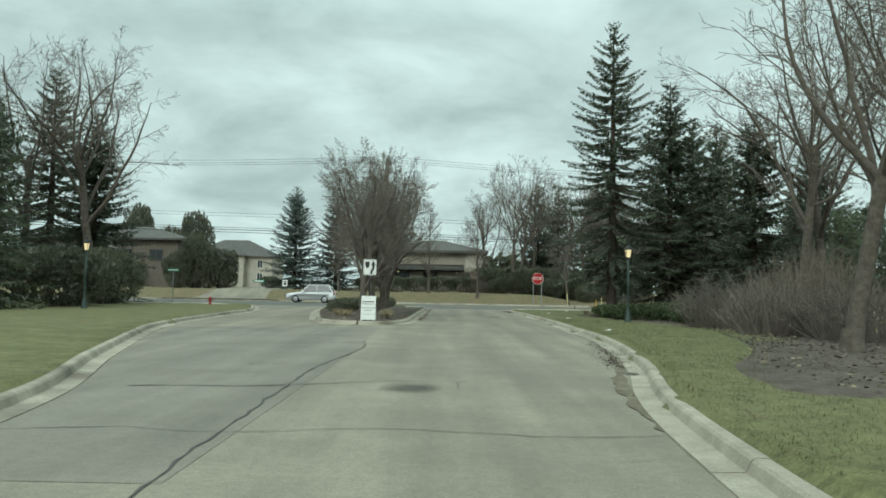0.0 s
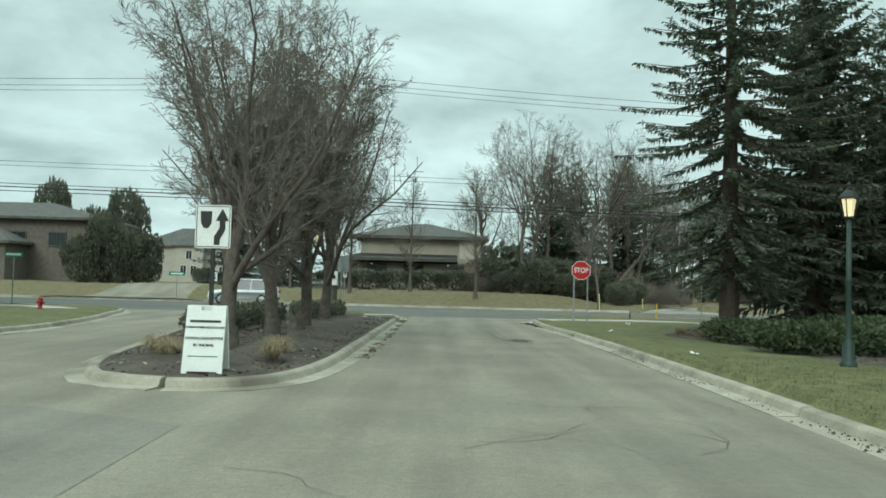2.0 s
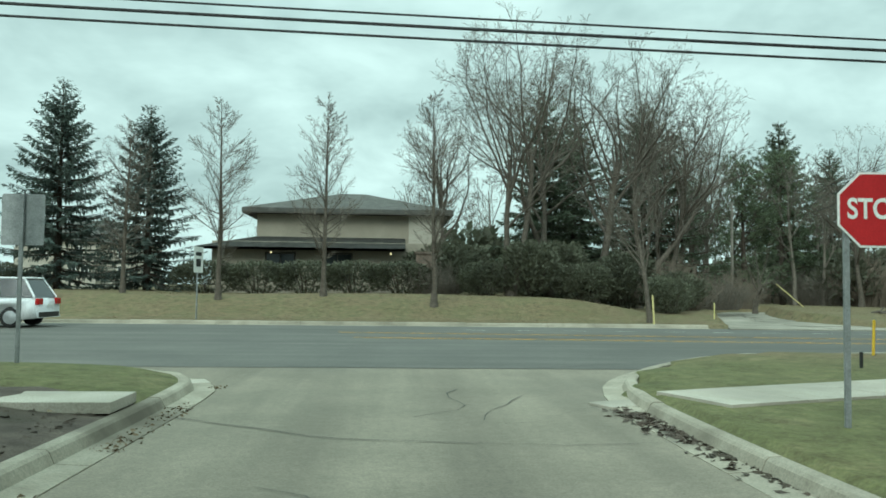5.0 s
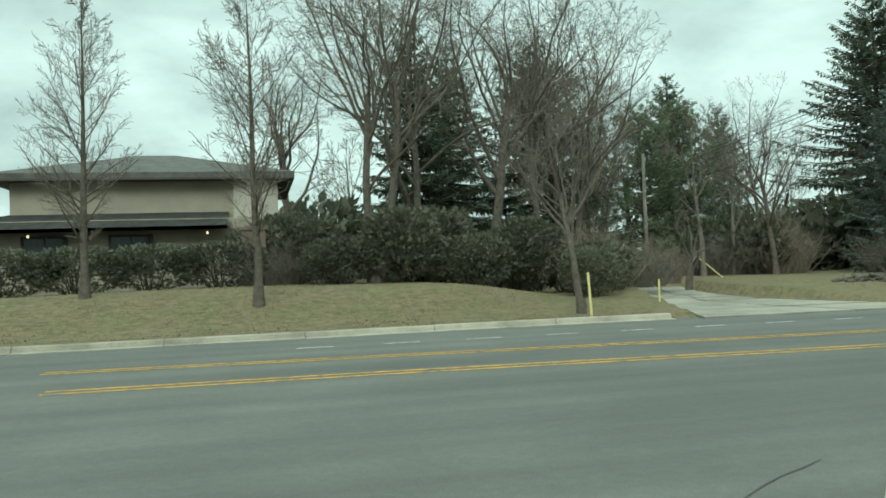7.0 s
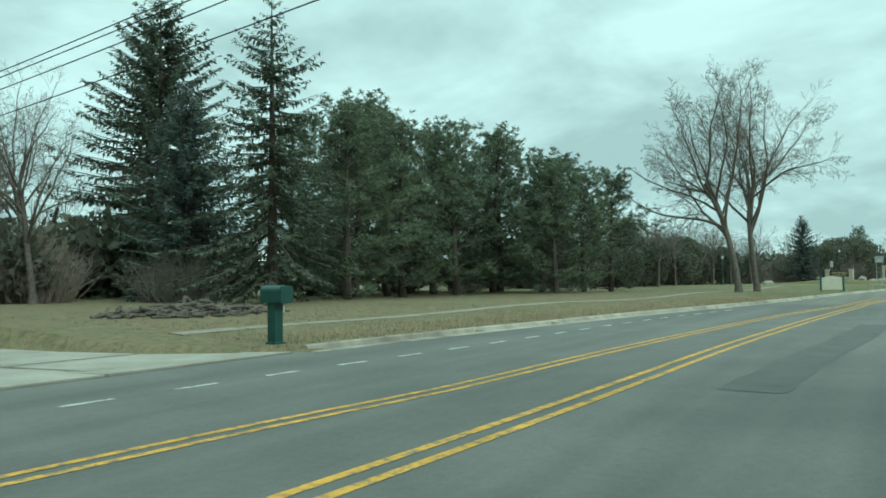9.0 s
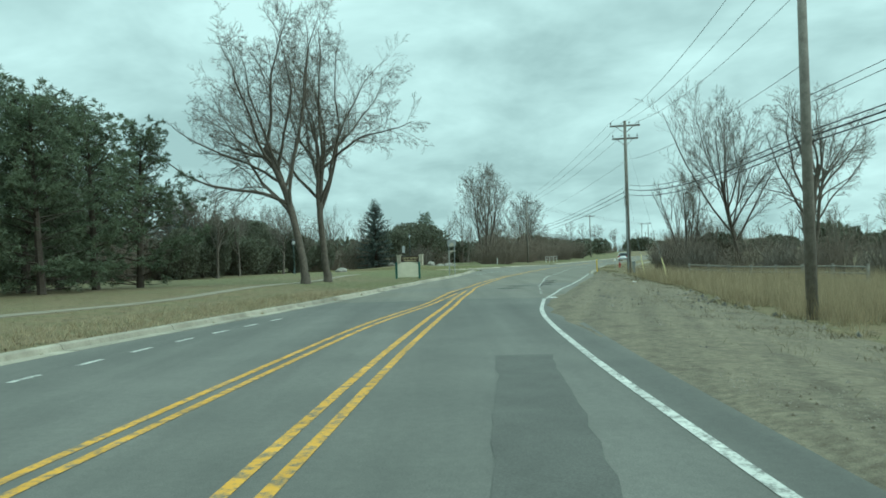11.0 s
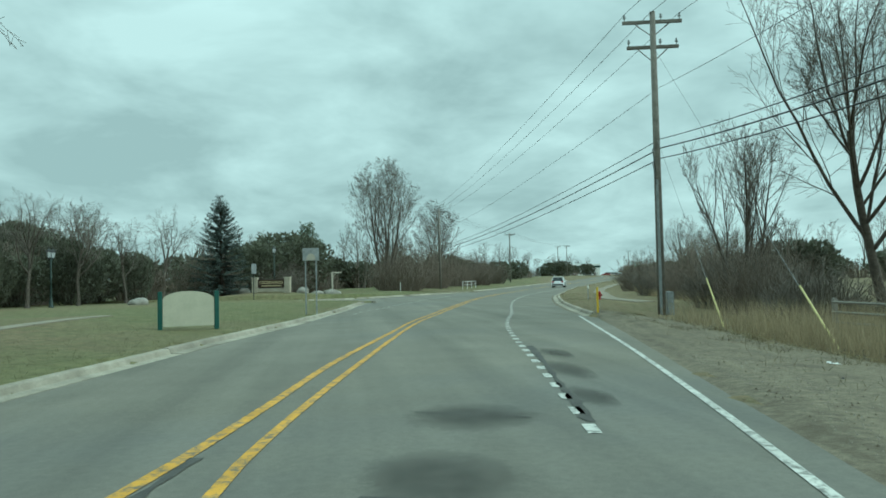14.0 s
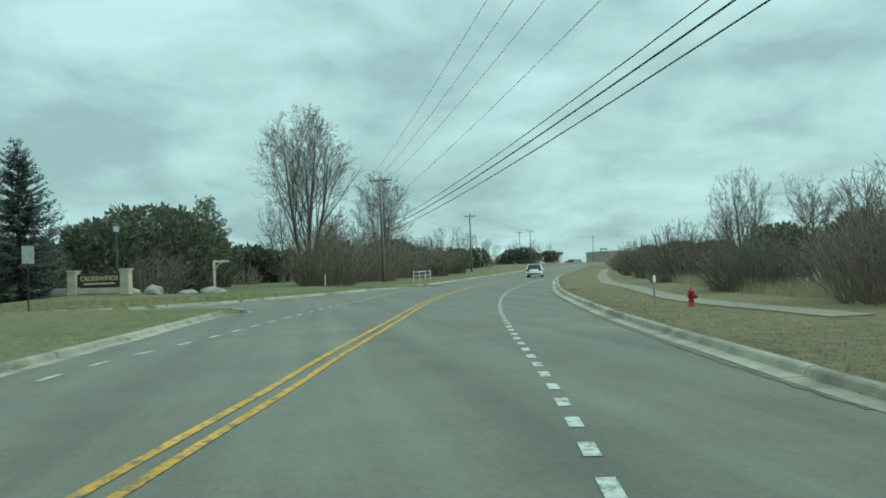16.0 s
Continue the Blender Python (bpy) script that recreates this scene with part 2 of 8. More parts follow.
M["steel"] = surface("galvanised_steel", (0.22, 0.23, 0.23), (0.34, 0.35, 0.35), 6, 50, 0.5, 0.1, metal=0.4)
M["cable"] = surface("black_cable", (0.02, 0.02, 0.02), (0.035, 0.035, 0.035), 4, 20, 0.6, 0.05)
M["black_metal"] = surface("black_painted_metal", (0.018, 0.019, 0.019), (0.035, 0.036, 0.035), 8, 60, 0.45, 0.1)
M["green_metal"] = surface("dark_green_metal", (0.02, 0.035, 0.03), (0.035, 0.055, 0.045), 8, 60, 0.5, 0.1)
M["post_green"] = surface("painted_green_post", (0.018, 0.075, 0.058), (0.028, 0.10, 0.08), 5, 60, 0.5, 0.1)
M["box_green"] = surface("green_plastic", (0.014, 0.046, 0.036), (0.022, 0.064, 0.05), 5, 60, 0.5, 0.1)
M["sign_white"] = surface("sign_white", (0.66, 0.66, 0.63), (0.76, 0.76, 0.72), 3, 60, 0.5, 0.03)
M["sign_black"] = surface("sign_black", (0.02, 0.02, 0.02), (0.035, 0.035, 0.035), 3, 60, 0.5, 0.03)
M["sign_red"] = surface("sign_red", (0.34, 0.014, 0.018), (0.44, 0.02, 0.024), 3, 60, 0.45, 0.03)
M["sign_green"] = surface("sign_green", (0.012, 0.17, 0.10), (0.018, 0.22, 0.13), 3, 60, 0.45, 0.03)
M["sign_cream"] = surface("sign_cream", (0.46, 0.44, 0.33), (0.56, 0.53, 0.41), 2, 40, 0.7, 0.1)
M["sign_brown"] = surface("sign_brown", (0.035, 0.022, 0.016), (0.055, 0.034, 0.024), 3, 40, 0.6, 0.1)
M["gold"] = surface("gilt_lettering", (0.45, 0.36, 0.2), (0.55, 0.45, 0.26), 3, 40, 0.5, 0.05)
M["stone"] = surface("cut_limestone", (0.33, 0.29, 0.22), (0.46, 0.41, 0.32), 2.5, 40, 0.9, 0.4)
M["boulder"] = surface("boulder_stone", (0.17, 0.155, 0.13), (0.34, 0.315, 0.27), 2.0, 30, 0.9, 0.5, 0.02)
M["yellow_plastic"] = surface("yellow_plastic", (0.60, 0.38, 0.03), (0.72, 0.48, 0.05), 4, 50, 0.5, 0.05)
M["pale_yellow"] = surface("faded_yellow_plastic", (0.55, 0.48, 0.2), (0.66, 0.58, 0.27), 4, 50, 0.6, 0.05)
M["red_iron"] = surface("red_cast_iron", (0.22, 0.016, 0.015), (0.32, 0.028, 0.024), 8, 50, 0.5, 0.2)
M["siding"] = surface("tan_stucco", (0.27, 0.24, 0.19), (0.34, 0.30, 0.24), 1.0, 30, 0.9, 0.3)
M["siding_pale"] = surface("pale_stucco", (0.36, 0.33, 0.275), (0.44, 0.405, 0.345), 1.0, 30, 0.9, 0.3)
M["roof"] = surface("asphalt_shingles", (0.07, 0.068, 0.062), (0.12, 0.115, 0.105), 2.0, 18, 0.95, 0.6, 0.02)
M["fascia"] = surface("dark_fascia", (0.05, 0.045, 0.038), (0.075, 0.068, 0.058), 4, 30, 0.7, 0.1)
M["brick_grey"] = surface("grey_brown_brick", (0.11, 0.094, 0.078), (0.17, 0.145, 0.12), 3, 25, 0.9, 0.5)
M["brick"] = surface("brown_brick", (0.105, 0.078, 0.062), (0.175, 0.13, 0.105), 3, 25, 0.9, 0.5)
M["glass"] = surface("dark_window_glass", (0.02, 0.025, 0.026), (0.04, 0.046, 0.048), 1, 10, 0.08, 0.0)
M["trim_white"] = surface("white_trim", (0.6, 0.58, 0.54), (0.7, 0.68, 0.64), 3, 40, 0.6, 0.1)
M["car_white"] = surface("white_car_paint", (0.74, 0.75, 0.76), (0.8, 0.8, 0.8), 1, 20, 0.25, 0.0)
M["car_silver"] = surface("silver_car_paint", (0.38, 0.40, 0.41), (0.45, 0.46, 0.47), 1, 20, 0.25, 0.0, metal=0.5)
M["car_red"] = surface("red_car_paint", (0.3, 0.03, 0.025), (0.36, 0.04, 0.03), 1, 20, 0.3, 0.0)
M["tyre"] = surface("tyre_rubber", (0.02, 0.02, 0.02), (0.035, 0.034, 0.033), 5, 60, 0.9, 0.3)
M["rim"] = surface("alloy_rim", (0.4, 0.41, 0.42), (0.52, 0.53, 0.54), 5, 60, 0.35, 0.05, metal=0.8)
M["tail_red"] = surface("red_lens", (0.3, 0.01, 0.01), (0.38, 0.015, 0.015), 5, 60, 0.2, 0.0)
M["lens"] = surface("clear_lens", (0.6, 0.62, 0.63), (0.7, 0.72, 0.73), 5, 60, 0.1, 0.0)


def worn_paint(name, colour, under):
    m, n, l, b = nodes_of(name, 0.75)
    vec = n.new("ShaderNodeNewGeometry").outputs["Position"]
    f = ramp(n, l, tex(n, l, 6.0, 5, 0.75, vec), [(0.46, (0, 0, 0)), (0.62, (1, 1, 1))])
    c = mixed(n, l, colour, under, f)
    g = ramp(n, l, tex(n, l, 1.1, 3, 0.6, vec), [(0.3, (0.72, 0.72, 0.72)), (0.7, (1.08, 1.08, 1.08))])
    l.new(mixed(n, l, c, g, 1.0, "MULTIPLY"), b.inputs["Base Color"])
    return m


def feathered(name, dark, light, hold=0.8):
    """A stain that thins out raggedly toward its rim."""
    m = surface(name, dark, light, 1.5, 45, 0.9, 0.3)
    n, l = m.node_tree.nodes, m.node_tree.links
    b = n["Principled BSDF"]
    co = n.new("ShaderNodeTexCoord")
    away_c = n.new("ShaderNodeVectorMath")
    away_c.operation = "SUBTRACT"
    away_c.inputs[1].default_value = (0.5, 0.5, 0.0)
    l.new(co.outputs["Generated"], away_c.inputs[0])
    flat = n.new("ShaderNodeVectorMath")
    flat.operation = "MULTIPLY"
    flat.inputs[1].default_value = (2.0, 2.0, 0.0)
    l.new(away_c.outputs[0], flat.inputs[0])
    far_c = n.new("ShaderNodeVectorMath")
    far_c.operation = "LENGTH"
    l.new(flat.outputs[0], far_c.inputs[0])
    grain = tex(n, l, 2.6, 8, 0.85, n.new("ShaderNodeNewGeometry").outputs["Position"])
    rim = n.new("ShaderNodeMapRange")
    rim.inputs["From Min"].default_value, rim.inputs["From Max"].default_value = 0.25, 1.0
    rim.inputs["To Min"].default_value, rim.inputs["To Max"].default_value = 0.35, -0.75
    l.new(far_c.outputs["Value"], rim.inputs["Value"])
    both = n.new("ShaderNodeMath")
    l.new(rim.outputs[0], both.inputs[0])
    l.new(grain, both.inputs[1])
    cover = n.new("ShaderNodeMapRange")
    cover.inputs["From Min"].default_value, cover.inputs["From Max"].default_value = 0.3, 1.1
    cover.inputs["To Max"].default_value = hold
    l.new(both.outputs[0], cover.inputs["Value"])
    l.new(cover.outputs[0], b.inputs["Alpha"])
    return m


M["stain"] = feathered("dark_road_stain", (0.055, 0.052, 0.046), (0.085, 0.08, 0.07), 0.75)
M["washed_soil"] = feathered("washed_soil", (0.05, 0.042, 0.032), (0.10, 0.085, 0.065), 0.95)
M["yellow_paint"] = worn_paint("yellow_road_paint", (0.56, 0.30, 0.032), (0.14, 0.125, 0.09))
M["white_paint"] = worn_paint("white_road_paint", (0.54, 0.53, 0.48), (0.16, 0.155, 0.14))
lamp_m, lamp_n, lamp_l, lamp_b = nodes_of("warm_lamp_glass", 0.3)
lamp_b.inputs["Base Color"].default_value = (0.8, 0.65, 0.4, 1)
lamp_b.inputs["Emission Color"].default_value = (1.0, 0.75, 0.38, 1)
lamp_b.inputs["Emission Strength"].default_value = 0.55
M["lamp_glow"] = lamp_m
M["path_grey"] = surface("path_asphalt", (0.19, 0.165, 0.122), (0.25, 0.22, 0.165), 1.0, 50, 0.92, 0.3, 0.004)


# ---- building helpers ----
def part(name, bm, material, parent=None, label="", smooth=False):
    """Links a bmesh as one mesh object, under a thing or part."""
    me = bpy.data.meshes.new(name)
    bm.normal_update()
    bm.to_mesh(me)
    bm.free()
    return part_mesh(name, me, material, parent, label, smooth)


def part_mesh(name, me, material, parent=None, label="", smooth=False):
    if material is not None and not me.materials:
        me.materials.append(material)
    if smooth:
        me.polygons.foreach_set("use_smooth", [True] * len(me.polygons))
    ob = new(name, me)
    if parent is not None:
        ob.parent = parent
    if label:
        tagged(ob, label)
    return ob


def thing(name, label, category, m=None, group="", kind=""):
    ob = new(name)
    ob.empty_display_size = 0.2
    if m is not None:
        ob.matrix_basis = m
    return tagged(ob, label, category, group, kind)


def box(bm, size, at=(0, 0, 0), bevel=0.0, turn=None):
    m = Matrix.Translation(at)
    if turn is not None:
        m = m @ turn
    r = bmesh.ops.create_cube(bm, size=1, matrix=m @ Matrix.Diagonal((*size, 1)))
    if bevel:
        edges = list({e for v in r["verts"] for e in v.link_edges})
        bmesh.ops.bevel(bm, geom=edges, offset=bevel, segments=2, affect="EDGES", profile=0.6)
    return bm


def tube(bm, pts, radii, sides=6, cap=True):
    """A tapered round bar along a line of points."""
    rings = []
    n = len(pts)
    up = None
    for k, p in enumerate(pts):
        p = Vector(p)
        d = (Vector(pts[min(k + 1, n - 1)]) - Vector(pts[max(k - 1, 0)])).normalized()
        if up is None or abs(up.dot(d)) > 0.95:
            up = Vector((1, 0, 0)) if abs(d.x) < 0.8 else Vector((0, 1, 0))
        u = (up - d * up.dot(d)).normalized()
        w = d.cross(u)
        up = u
        rings.append([bm.verts.new(p + radii[k] * (math.cos(2 * math.pi * s / sides) * u + math.sin(2 * math.pi * s / sides) * w)) for s in range(sides)])
    for a, b in zip(rings, rings[1:]):
        for s in range(sides):
            bm.faces.new((a[s], a[(s + 1) % sides], b[(s + 1) % sides], b[s]))
    if cap and sides > 2:
        bm.faces.new(rings[0][::-1])
        bm.faces.new(rings[-1])
    return bm


def lathe(bm, profile, sides=16, at=(0, 0, 0)):
    """A turned solid from (radius, height) pairs."""
    rings = []
    for r, z in profile:
        rings.append([bm.verts.new((at[0] + r * math.cos(2 * math.pi * s / sides), at[1] + r * math.sin(2 * math.pi * s / sides), at[2] + z)) for s in range(sides)])
    for a, b in zip(rings, rings[1:]):
        for s in range(sides):
            bm.faces.new((a[s], a[(s + 1) % sides], b[(s + 1) % sides], b[s]))
    bm.faces.new(rings[0][::-1])
    bm.faces.new(rings[-1])
    return bm


def mesh_of(name, verts, faces):
    me = bpy.data.meshes.new(name)
    me.from_pydata([tuple(v) for v in verts], [], faces)
    me.update()
    return me


# ---- the lie of the land ----
def smooth_step(a, b, v):
    v = np.clip((v - a) / (b - a), 0, 1)
    return v * v * (3 - 2 * v)


def road_rise(x, y):
    """The main road climbs gently toward the far end."""
    s = np.maximum(x - 0.35 * y - 110, 0)
    u = np.clip(s - 200, 0, 100)
    far = 1.4 + 0.014 * u - 0.014 * u * u / 200 - 0.004 * np.clip(s - 300, 0, 700)
    return np.where(s < 200, 3.5e-5 * s * s, far)


def spline(points, step=1.0):
    """A smooth line through the points, at even steps (Catmull-Rom)."""
    p = np.array(points, float)
    p = np.vstack([2 * p[0] - p[1], p, 2 * p[-1] - p[-2]])
    out = []
    for k in range(1, len(p) - 2):
        a, b, c, d = p[k - 1:k + 3]
        n = max(2, int(np.linalg.norm(c - b) / step))
        for s in np.arange(n) / n:
            out.append(0.5 * (2 * b + (c - a) * s + (2 * a - 5 * b + 4 * c - d) * s * s + (3 * b - a - 3 * c + d) * s ** 3))
    out.append(p[-2])
    return np.array(out)


def offset_line(line, d):
    """The line moved d to its left."""
    t = np.gradient(line, axis=0)
    t /= np.linalg.norm(t, axis=1)[:, None]
    return line + d * np.stack([-t[:, 1], t[:, 0]], 1)


# main road: north kerb, south edge, west to east
NORTH = spline([(-160, 75.5), (-60, 76.2), (-4, 76.2), (7, 76.4), (15, 76.1), (20, 75.5), (25, 75.2), (30, 74.7), (35, 74.0), (40, 73.3), (46, 72.2), (52, 71.1), (60, 69.9), (67, 69.0), (80, 67.2), (87, 66.0), (93, 65.2), (102, 64.1), (110, 63.4), (119, 62.2), (122, 60.5), (126, 57.6), (140, 53.8), (156, 48.9), (177, 41.2), (202, 31.6), (240, 16), (300, -9), (420, -61), (700, -189)], 1.5)
SOUTH_W = spline([(-160, 60.0), (-60, 60.3), (-30, 60.3), (-17, 60), (-14.0, 57.5), (-12.4, 52), (-11.2, 46), (-10.8, 38), (-10.0, 28), (-7.3, 17), (-5.3, 10), (-4.8, 4), (-4.8, -10), (-5, -60)], 0.8)
SOUTH_E = spline([(3.0, -60), (2.4, -10), (2.5, 2), (2.76, 7.5), (3.2, 11.3), (4.06, 15.9), (4.85, 23.4), (5.0, 32), (5.03, 37.5), (4.95, 45), (4.75, 49), (4.65, 53), (4.85, 56.5), (5.9, 59.2), (8.4, 62.0), (11, 62.9), (16, 63.3), (24, 63.4), (34, 63.3), (45, 62.8), (53, 61.9), (60, 60.5), (66, 59.1), (75, 57.0), (84.5, 54.8), (88, 54.0), (94, 52.9), (105.5, 50.5), (124, 45.8), (144, 39.6), (168, 31.6), (200, 19.5), (240, 3), (300, -24), (420, -78), (700, -210)], 0.8)
ISLAND = spline([(-3.4, 32.2), (-2.5, 32.4), (-1.95, 33.5), (-1.68, 36), (-1.6, 40), (-1.52, 46), (-1.42, 52), (-1.38, 56.0), (-1.55, 57.4), (-2.3, 58.4), (-4.5, 59), (-6.6, 58.8), (-7.9, 57.6), (-8.0, 55.5), (-7.3, 48), (-6.3, 41), (-5.65, 37), (-5.25, 34.6), (-4.5, 32.7), (-3.4, 32.2)], 0.6)
MEETS_NORTH = 122.0      # the north kerb turns off here into the side entrance


def inside(poly, x, y):
    hit = np.zeros(x.shape, bool)
    q = np.roll(poly, -1, axis=0)
    for (x0, y0), (x1, y1) in zip(poly, q):
        if y0 != y1:
            c = ((y0 > y) != (y1 > y)) & (x < (x1 - x0) * (y - y0) / (y1 - y0) + x0)
            hit ^= c
    return hit


def away(line, x, y):
    """Distance from a line, for arrays of places."""
    best = np.full(x.shape, 1e9)
    for (x0, y0), (x1, y1) in zip(line, line[1:]):
        dx, dy = x1 - x0, y1 - y0
        s = np.clip(((x - x0) * dx + (y - y0) * dy) / (dx * dx + dy * dy + 1e-12), 0, 1)
        best = np.minimum(best, np.hypot(x - x0 - s * dx, y - y0 - s * dy))
    return best


PAVED = np.vstack([SOUTH_W[::-1], SOUTH_E, NORTH[::-1]])
SIDE_L = spline([(117, 61.8), (119.4, 62.4), (120.6, 63.6), (120.6, 66), (119.4, 72), (116, 84), (111, 100)], 1.0)
SIDE_R = spline([(121, 104), (125.4, 90), (126.7, 78), (126.7, 71.5), (127.6, 67.6), (131, 63.8), (137, 60), (146, 55), (157.5, 48.5)], 1.0)
SIDE = np.vstack([SIDE_L, SIDE_R, [(157, 46.5), (140, 52.2), (124, 57), (117, 60.5)]])
DRIVE_W = [(14.2, 75.5), (15.2, 77.8), (16.8, 83.0), (19.2, 89.0), (21.2, 94.0), (24.0, 99.0)]
DRIVE_E = [(23.0, 75.2), (21.3, 77.6), (21.0, 83.0), (22.6, 89.0), (24.6, 94.0), (27.2, 99.0)]
DRIVE = np.array(DRIVE_W + DRIVE_E[::-1])


def lie(x, y):
    """Height of the soil, before the paved parts are cut in."""
    x, y = np.asarray(x, float), np.asarray(y, float)
    z = road_rise(x, y)
    north = np.interp(x, NORTH[:, 0], NORTH[:, 1])
    off = y - north
    z = z + 0.12 + 0.95 * smooth_step(1.5, 7, off) * (1 - smooth_step(9, 15, x)) + 0.3 * smooth_step(1, 9, off) * smooth_step(9, 15, x)
    south = np.interp(x, SOUTH_E[60:, 0], SOUTH_E[60:, 1])
    bank = smooth_step(0.5, 7, south - y) * smooth_step(20, 34, x) * (1 - smooth_step(84, 93, x))
    z = z - 0.14 * smooth_step(10, 18, x) * (1 - smooth_step(84, 89, x)) * (off < 0) * (y < south + 1) - 0.45 * bank
    z = z + 0.42 * np.exp(-((x - 132) ** 2 + (y - 71) ** 2) / 18.0)
    return z + 0.05 * np.sin(x * 0.31 + 1.3 * np.sin(y * 0.17)) * smooth_step(1.5, 6, np.minimum(np.abs(off), 30))


TX, TY = np.arange(-60.0, 260.0, 0.5), np.arange(-20.0, 180.0, 0.5)
TABLE = lie(*np.meshgrid(TX, TY, indexing="ij")).tolist()


def ground_z(x, y):
    """Height of the soil at one place; a table serves the near part."""
    u, v = (x + 60.0) * 2, (y + 20.0) * 2
    i, j = int(u), int(v)
    if u < 0 or v < 0 or i > 638 or j > 398:
        return float(lie(np.array([x]), np.array([y]))[0])
    a, c = u - i, v - j
    p, q = TABLE[i], TABLE[i + 1]
    return (p[j] * (1 - c) + p[j + 1] * c) * (1 - a) + (q[j] * (1 - c) + q[j + 1] * c) * a


def axis_steps(lo, a, b, hi, fine):
    mid = np.arange(a, b + fine, fine)
    west, east, s = [], [], fine
    v = a
    while v > lo:
        s *= 1.25; v -= s; west.append(v)
    v, s = b, fine
    while v < hi:
        s *= 1.25; v += s; east.append(v)
    return np.array(west[::-1] + list(mid) + east)


gx, gy = axis_steps(-2500, -24, 170, 2600, 0.6), axis_steps(-2500, -4, 100, 2600, 0.6)
GX, GY = np.meshgrid(gx, gy, indexing="ij")
GZ = lie(GX, GY)
inner = inside(PAVED, GX, GY) | inside(SIDE, GX, GY) | inside(DRIVE, GX, GY)
edge = np.minimum(away(np.vstack([SOUTH_E]), GX, GY), np.minimum(away(NORTH, GX, GY), np.minimum(away(SOUTH_W, GX, GY), away(ISLAND, GX, GY))))
edge = np.minimum(edge, np.minimum(away(SIDE_L, GX, GY), away(SIDE_R, GX, GY)))
deep = inner & ((edge > 0.12) | inside(SIDE, GX, GY) | inside(DRIVE, GX, GY) | inside(ISLAND, GX, GY))
GZ = np.where(deep, road_rise(GX, GY) - 0.3, GZ)
nx, ny = len(gx), len(gy)
idx = np.arange(nx * ny).reshape(nx, ny)
quads = np.stack([idx[:-1, :-1], idx[1:, :-1], idx[1:, 1:], idx[:-1, 1:]], -1).reshape(-1, 4)
me = mesh_of("ground", np.stack([GX, GY, GZ], -1).reshape(-1, 3).tolist(), quads.tolist())
ground = part_mesh("ground", me, M["grass"], None, "", True)
tagged(ground, "dormant lawn and soil, patchy green and straw brown", "ground", kind="structure")


def strip(name, line_a, line_b, material, dz=0.0, label="", category="road", across=1):
    """A paved sheet between two lines of equal length."""
    a, b = np.array(line_a), np.array(line_b)
    verts, faces = [], []
    for k in range(len(a)):
        for s in range(across + 1):
            p = a[k] + (b[k] - a[k]) * s / across
            verts.append((p[0], p[1], float(road_rise(p[0], p[1])) + dz))
    w = across + 1
    for k in range(len(a) - 1):
        for s in range(across):
            faces.append((k * w + s, (k + 1) * w + s, (k + 1) * w + s + 1, k * w + s + 1))
    ob = part_mesh(name, mesh_of(name, verts, faces), material)
    return tagged(ob, label, category, kind="structure") if label else ob


def polygon(name, poly, material, dz, label, category):
    bm = bmesh.new()
    vs = [bm.verts.new((x, y, float(road_rise(x, y)) + dz)) for x, y in poly]
    f = bm.faces.new(vs)
    if f.normal.z < 0 or True:
        bm.normal_update()
        if f.normal.z < 0:
            f.normal_flip()
    bmesh.ops.triangulate(bm, faces=[f])
    ob = part(name, bm, material)
    return tagged(ob, label, category, kind="structure")


def at_x(line, xs):
    return np.stack([xs, np.interp(xs, line[:, 0], line[:, 1])], 1)


# main carriageway, cut in two where the surfacing changes
xs_w = np.concatenate([np.arange(-160, 12, 2.0), np.arange(12, 54.6, 1.0)])
s_line = SOUTH_E[np.argmin(np.hypot(SOUTH_E[:, 0] - 11, SOUTH_E[:, 1] - 62.9)):]
s_all = np.vstack([[(-160, 60.0), (-20, 60.2), (0, 60.3), (6.6, 60.3), (8.4, 62.0)], s_line])
xs_e = np.concatenate([np.arange(53.0, 260, 1.0), np.arange(260, 690, 8.0)])
strip("road_1", at_x(s_all, xs_w), at_x(NORTH, xs_w), M["asphalt_dark"], 0.0, "dark newer asphalt carriageway of the main road", "road", 4)
strip("road_2", at_x(s_all, xs_e), at_x(NORTH, xs_e), M["asphalt"], -0.003, "worn grey asphalt carriageway of the main road", "road", 4)
polygon("road_3", np.vstack([SOUTH_W[np.argmin(np.abs(SOUTH_W[:, 0] + 17)):], SOUTH_E[:np.argmin(np.hypot(SOUTH_E[:, 0] - 6.2, SOUTH_E[:, 1] - 59.6)) + 1], [(6.2, 60.35), (-20, 60.35)]]), M["asphalt_old"], -0.006, "old cracked tan-grey asphalt of the entrance drive", "road")
polygon("road_4", SIDE, M["asphalt"], -0.012, "asphalt side entrance off the main road", "road")
drive_bed = polygon("driveway", DRIVE, M["tar"], 0.005, "cracked pale concrete driveway of worn slabs", "driveway")
dw, de = spline(DRIVE_W, 0.25), spline(DRIVE_E, 0.25)
slab_rng = random.Random(12)
cuts = [0.0, 0.05, 0.13, 0.22, 0.31, 0.41, 0.52, 0.64, 0.76, 0.88, 1.0]
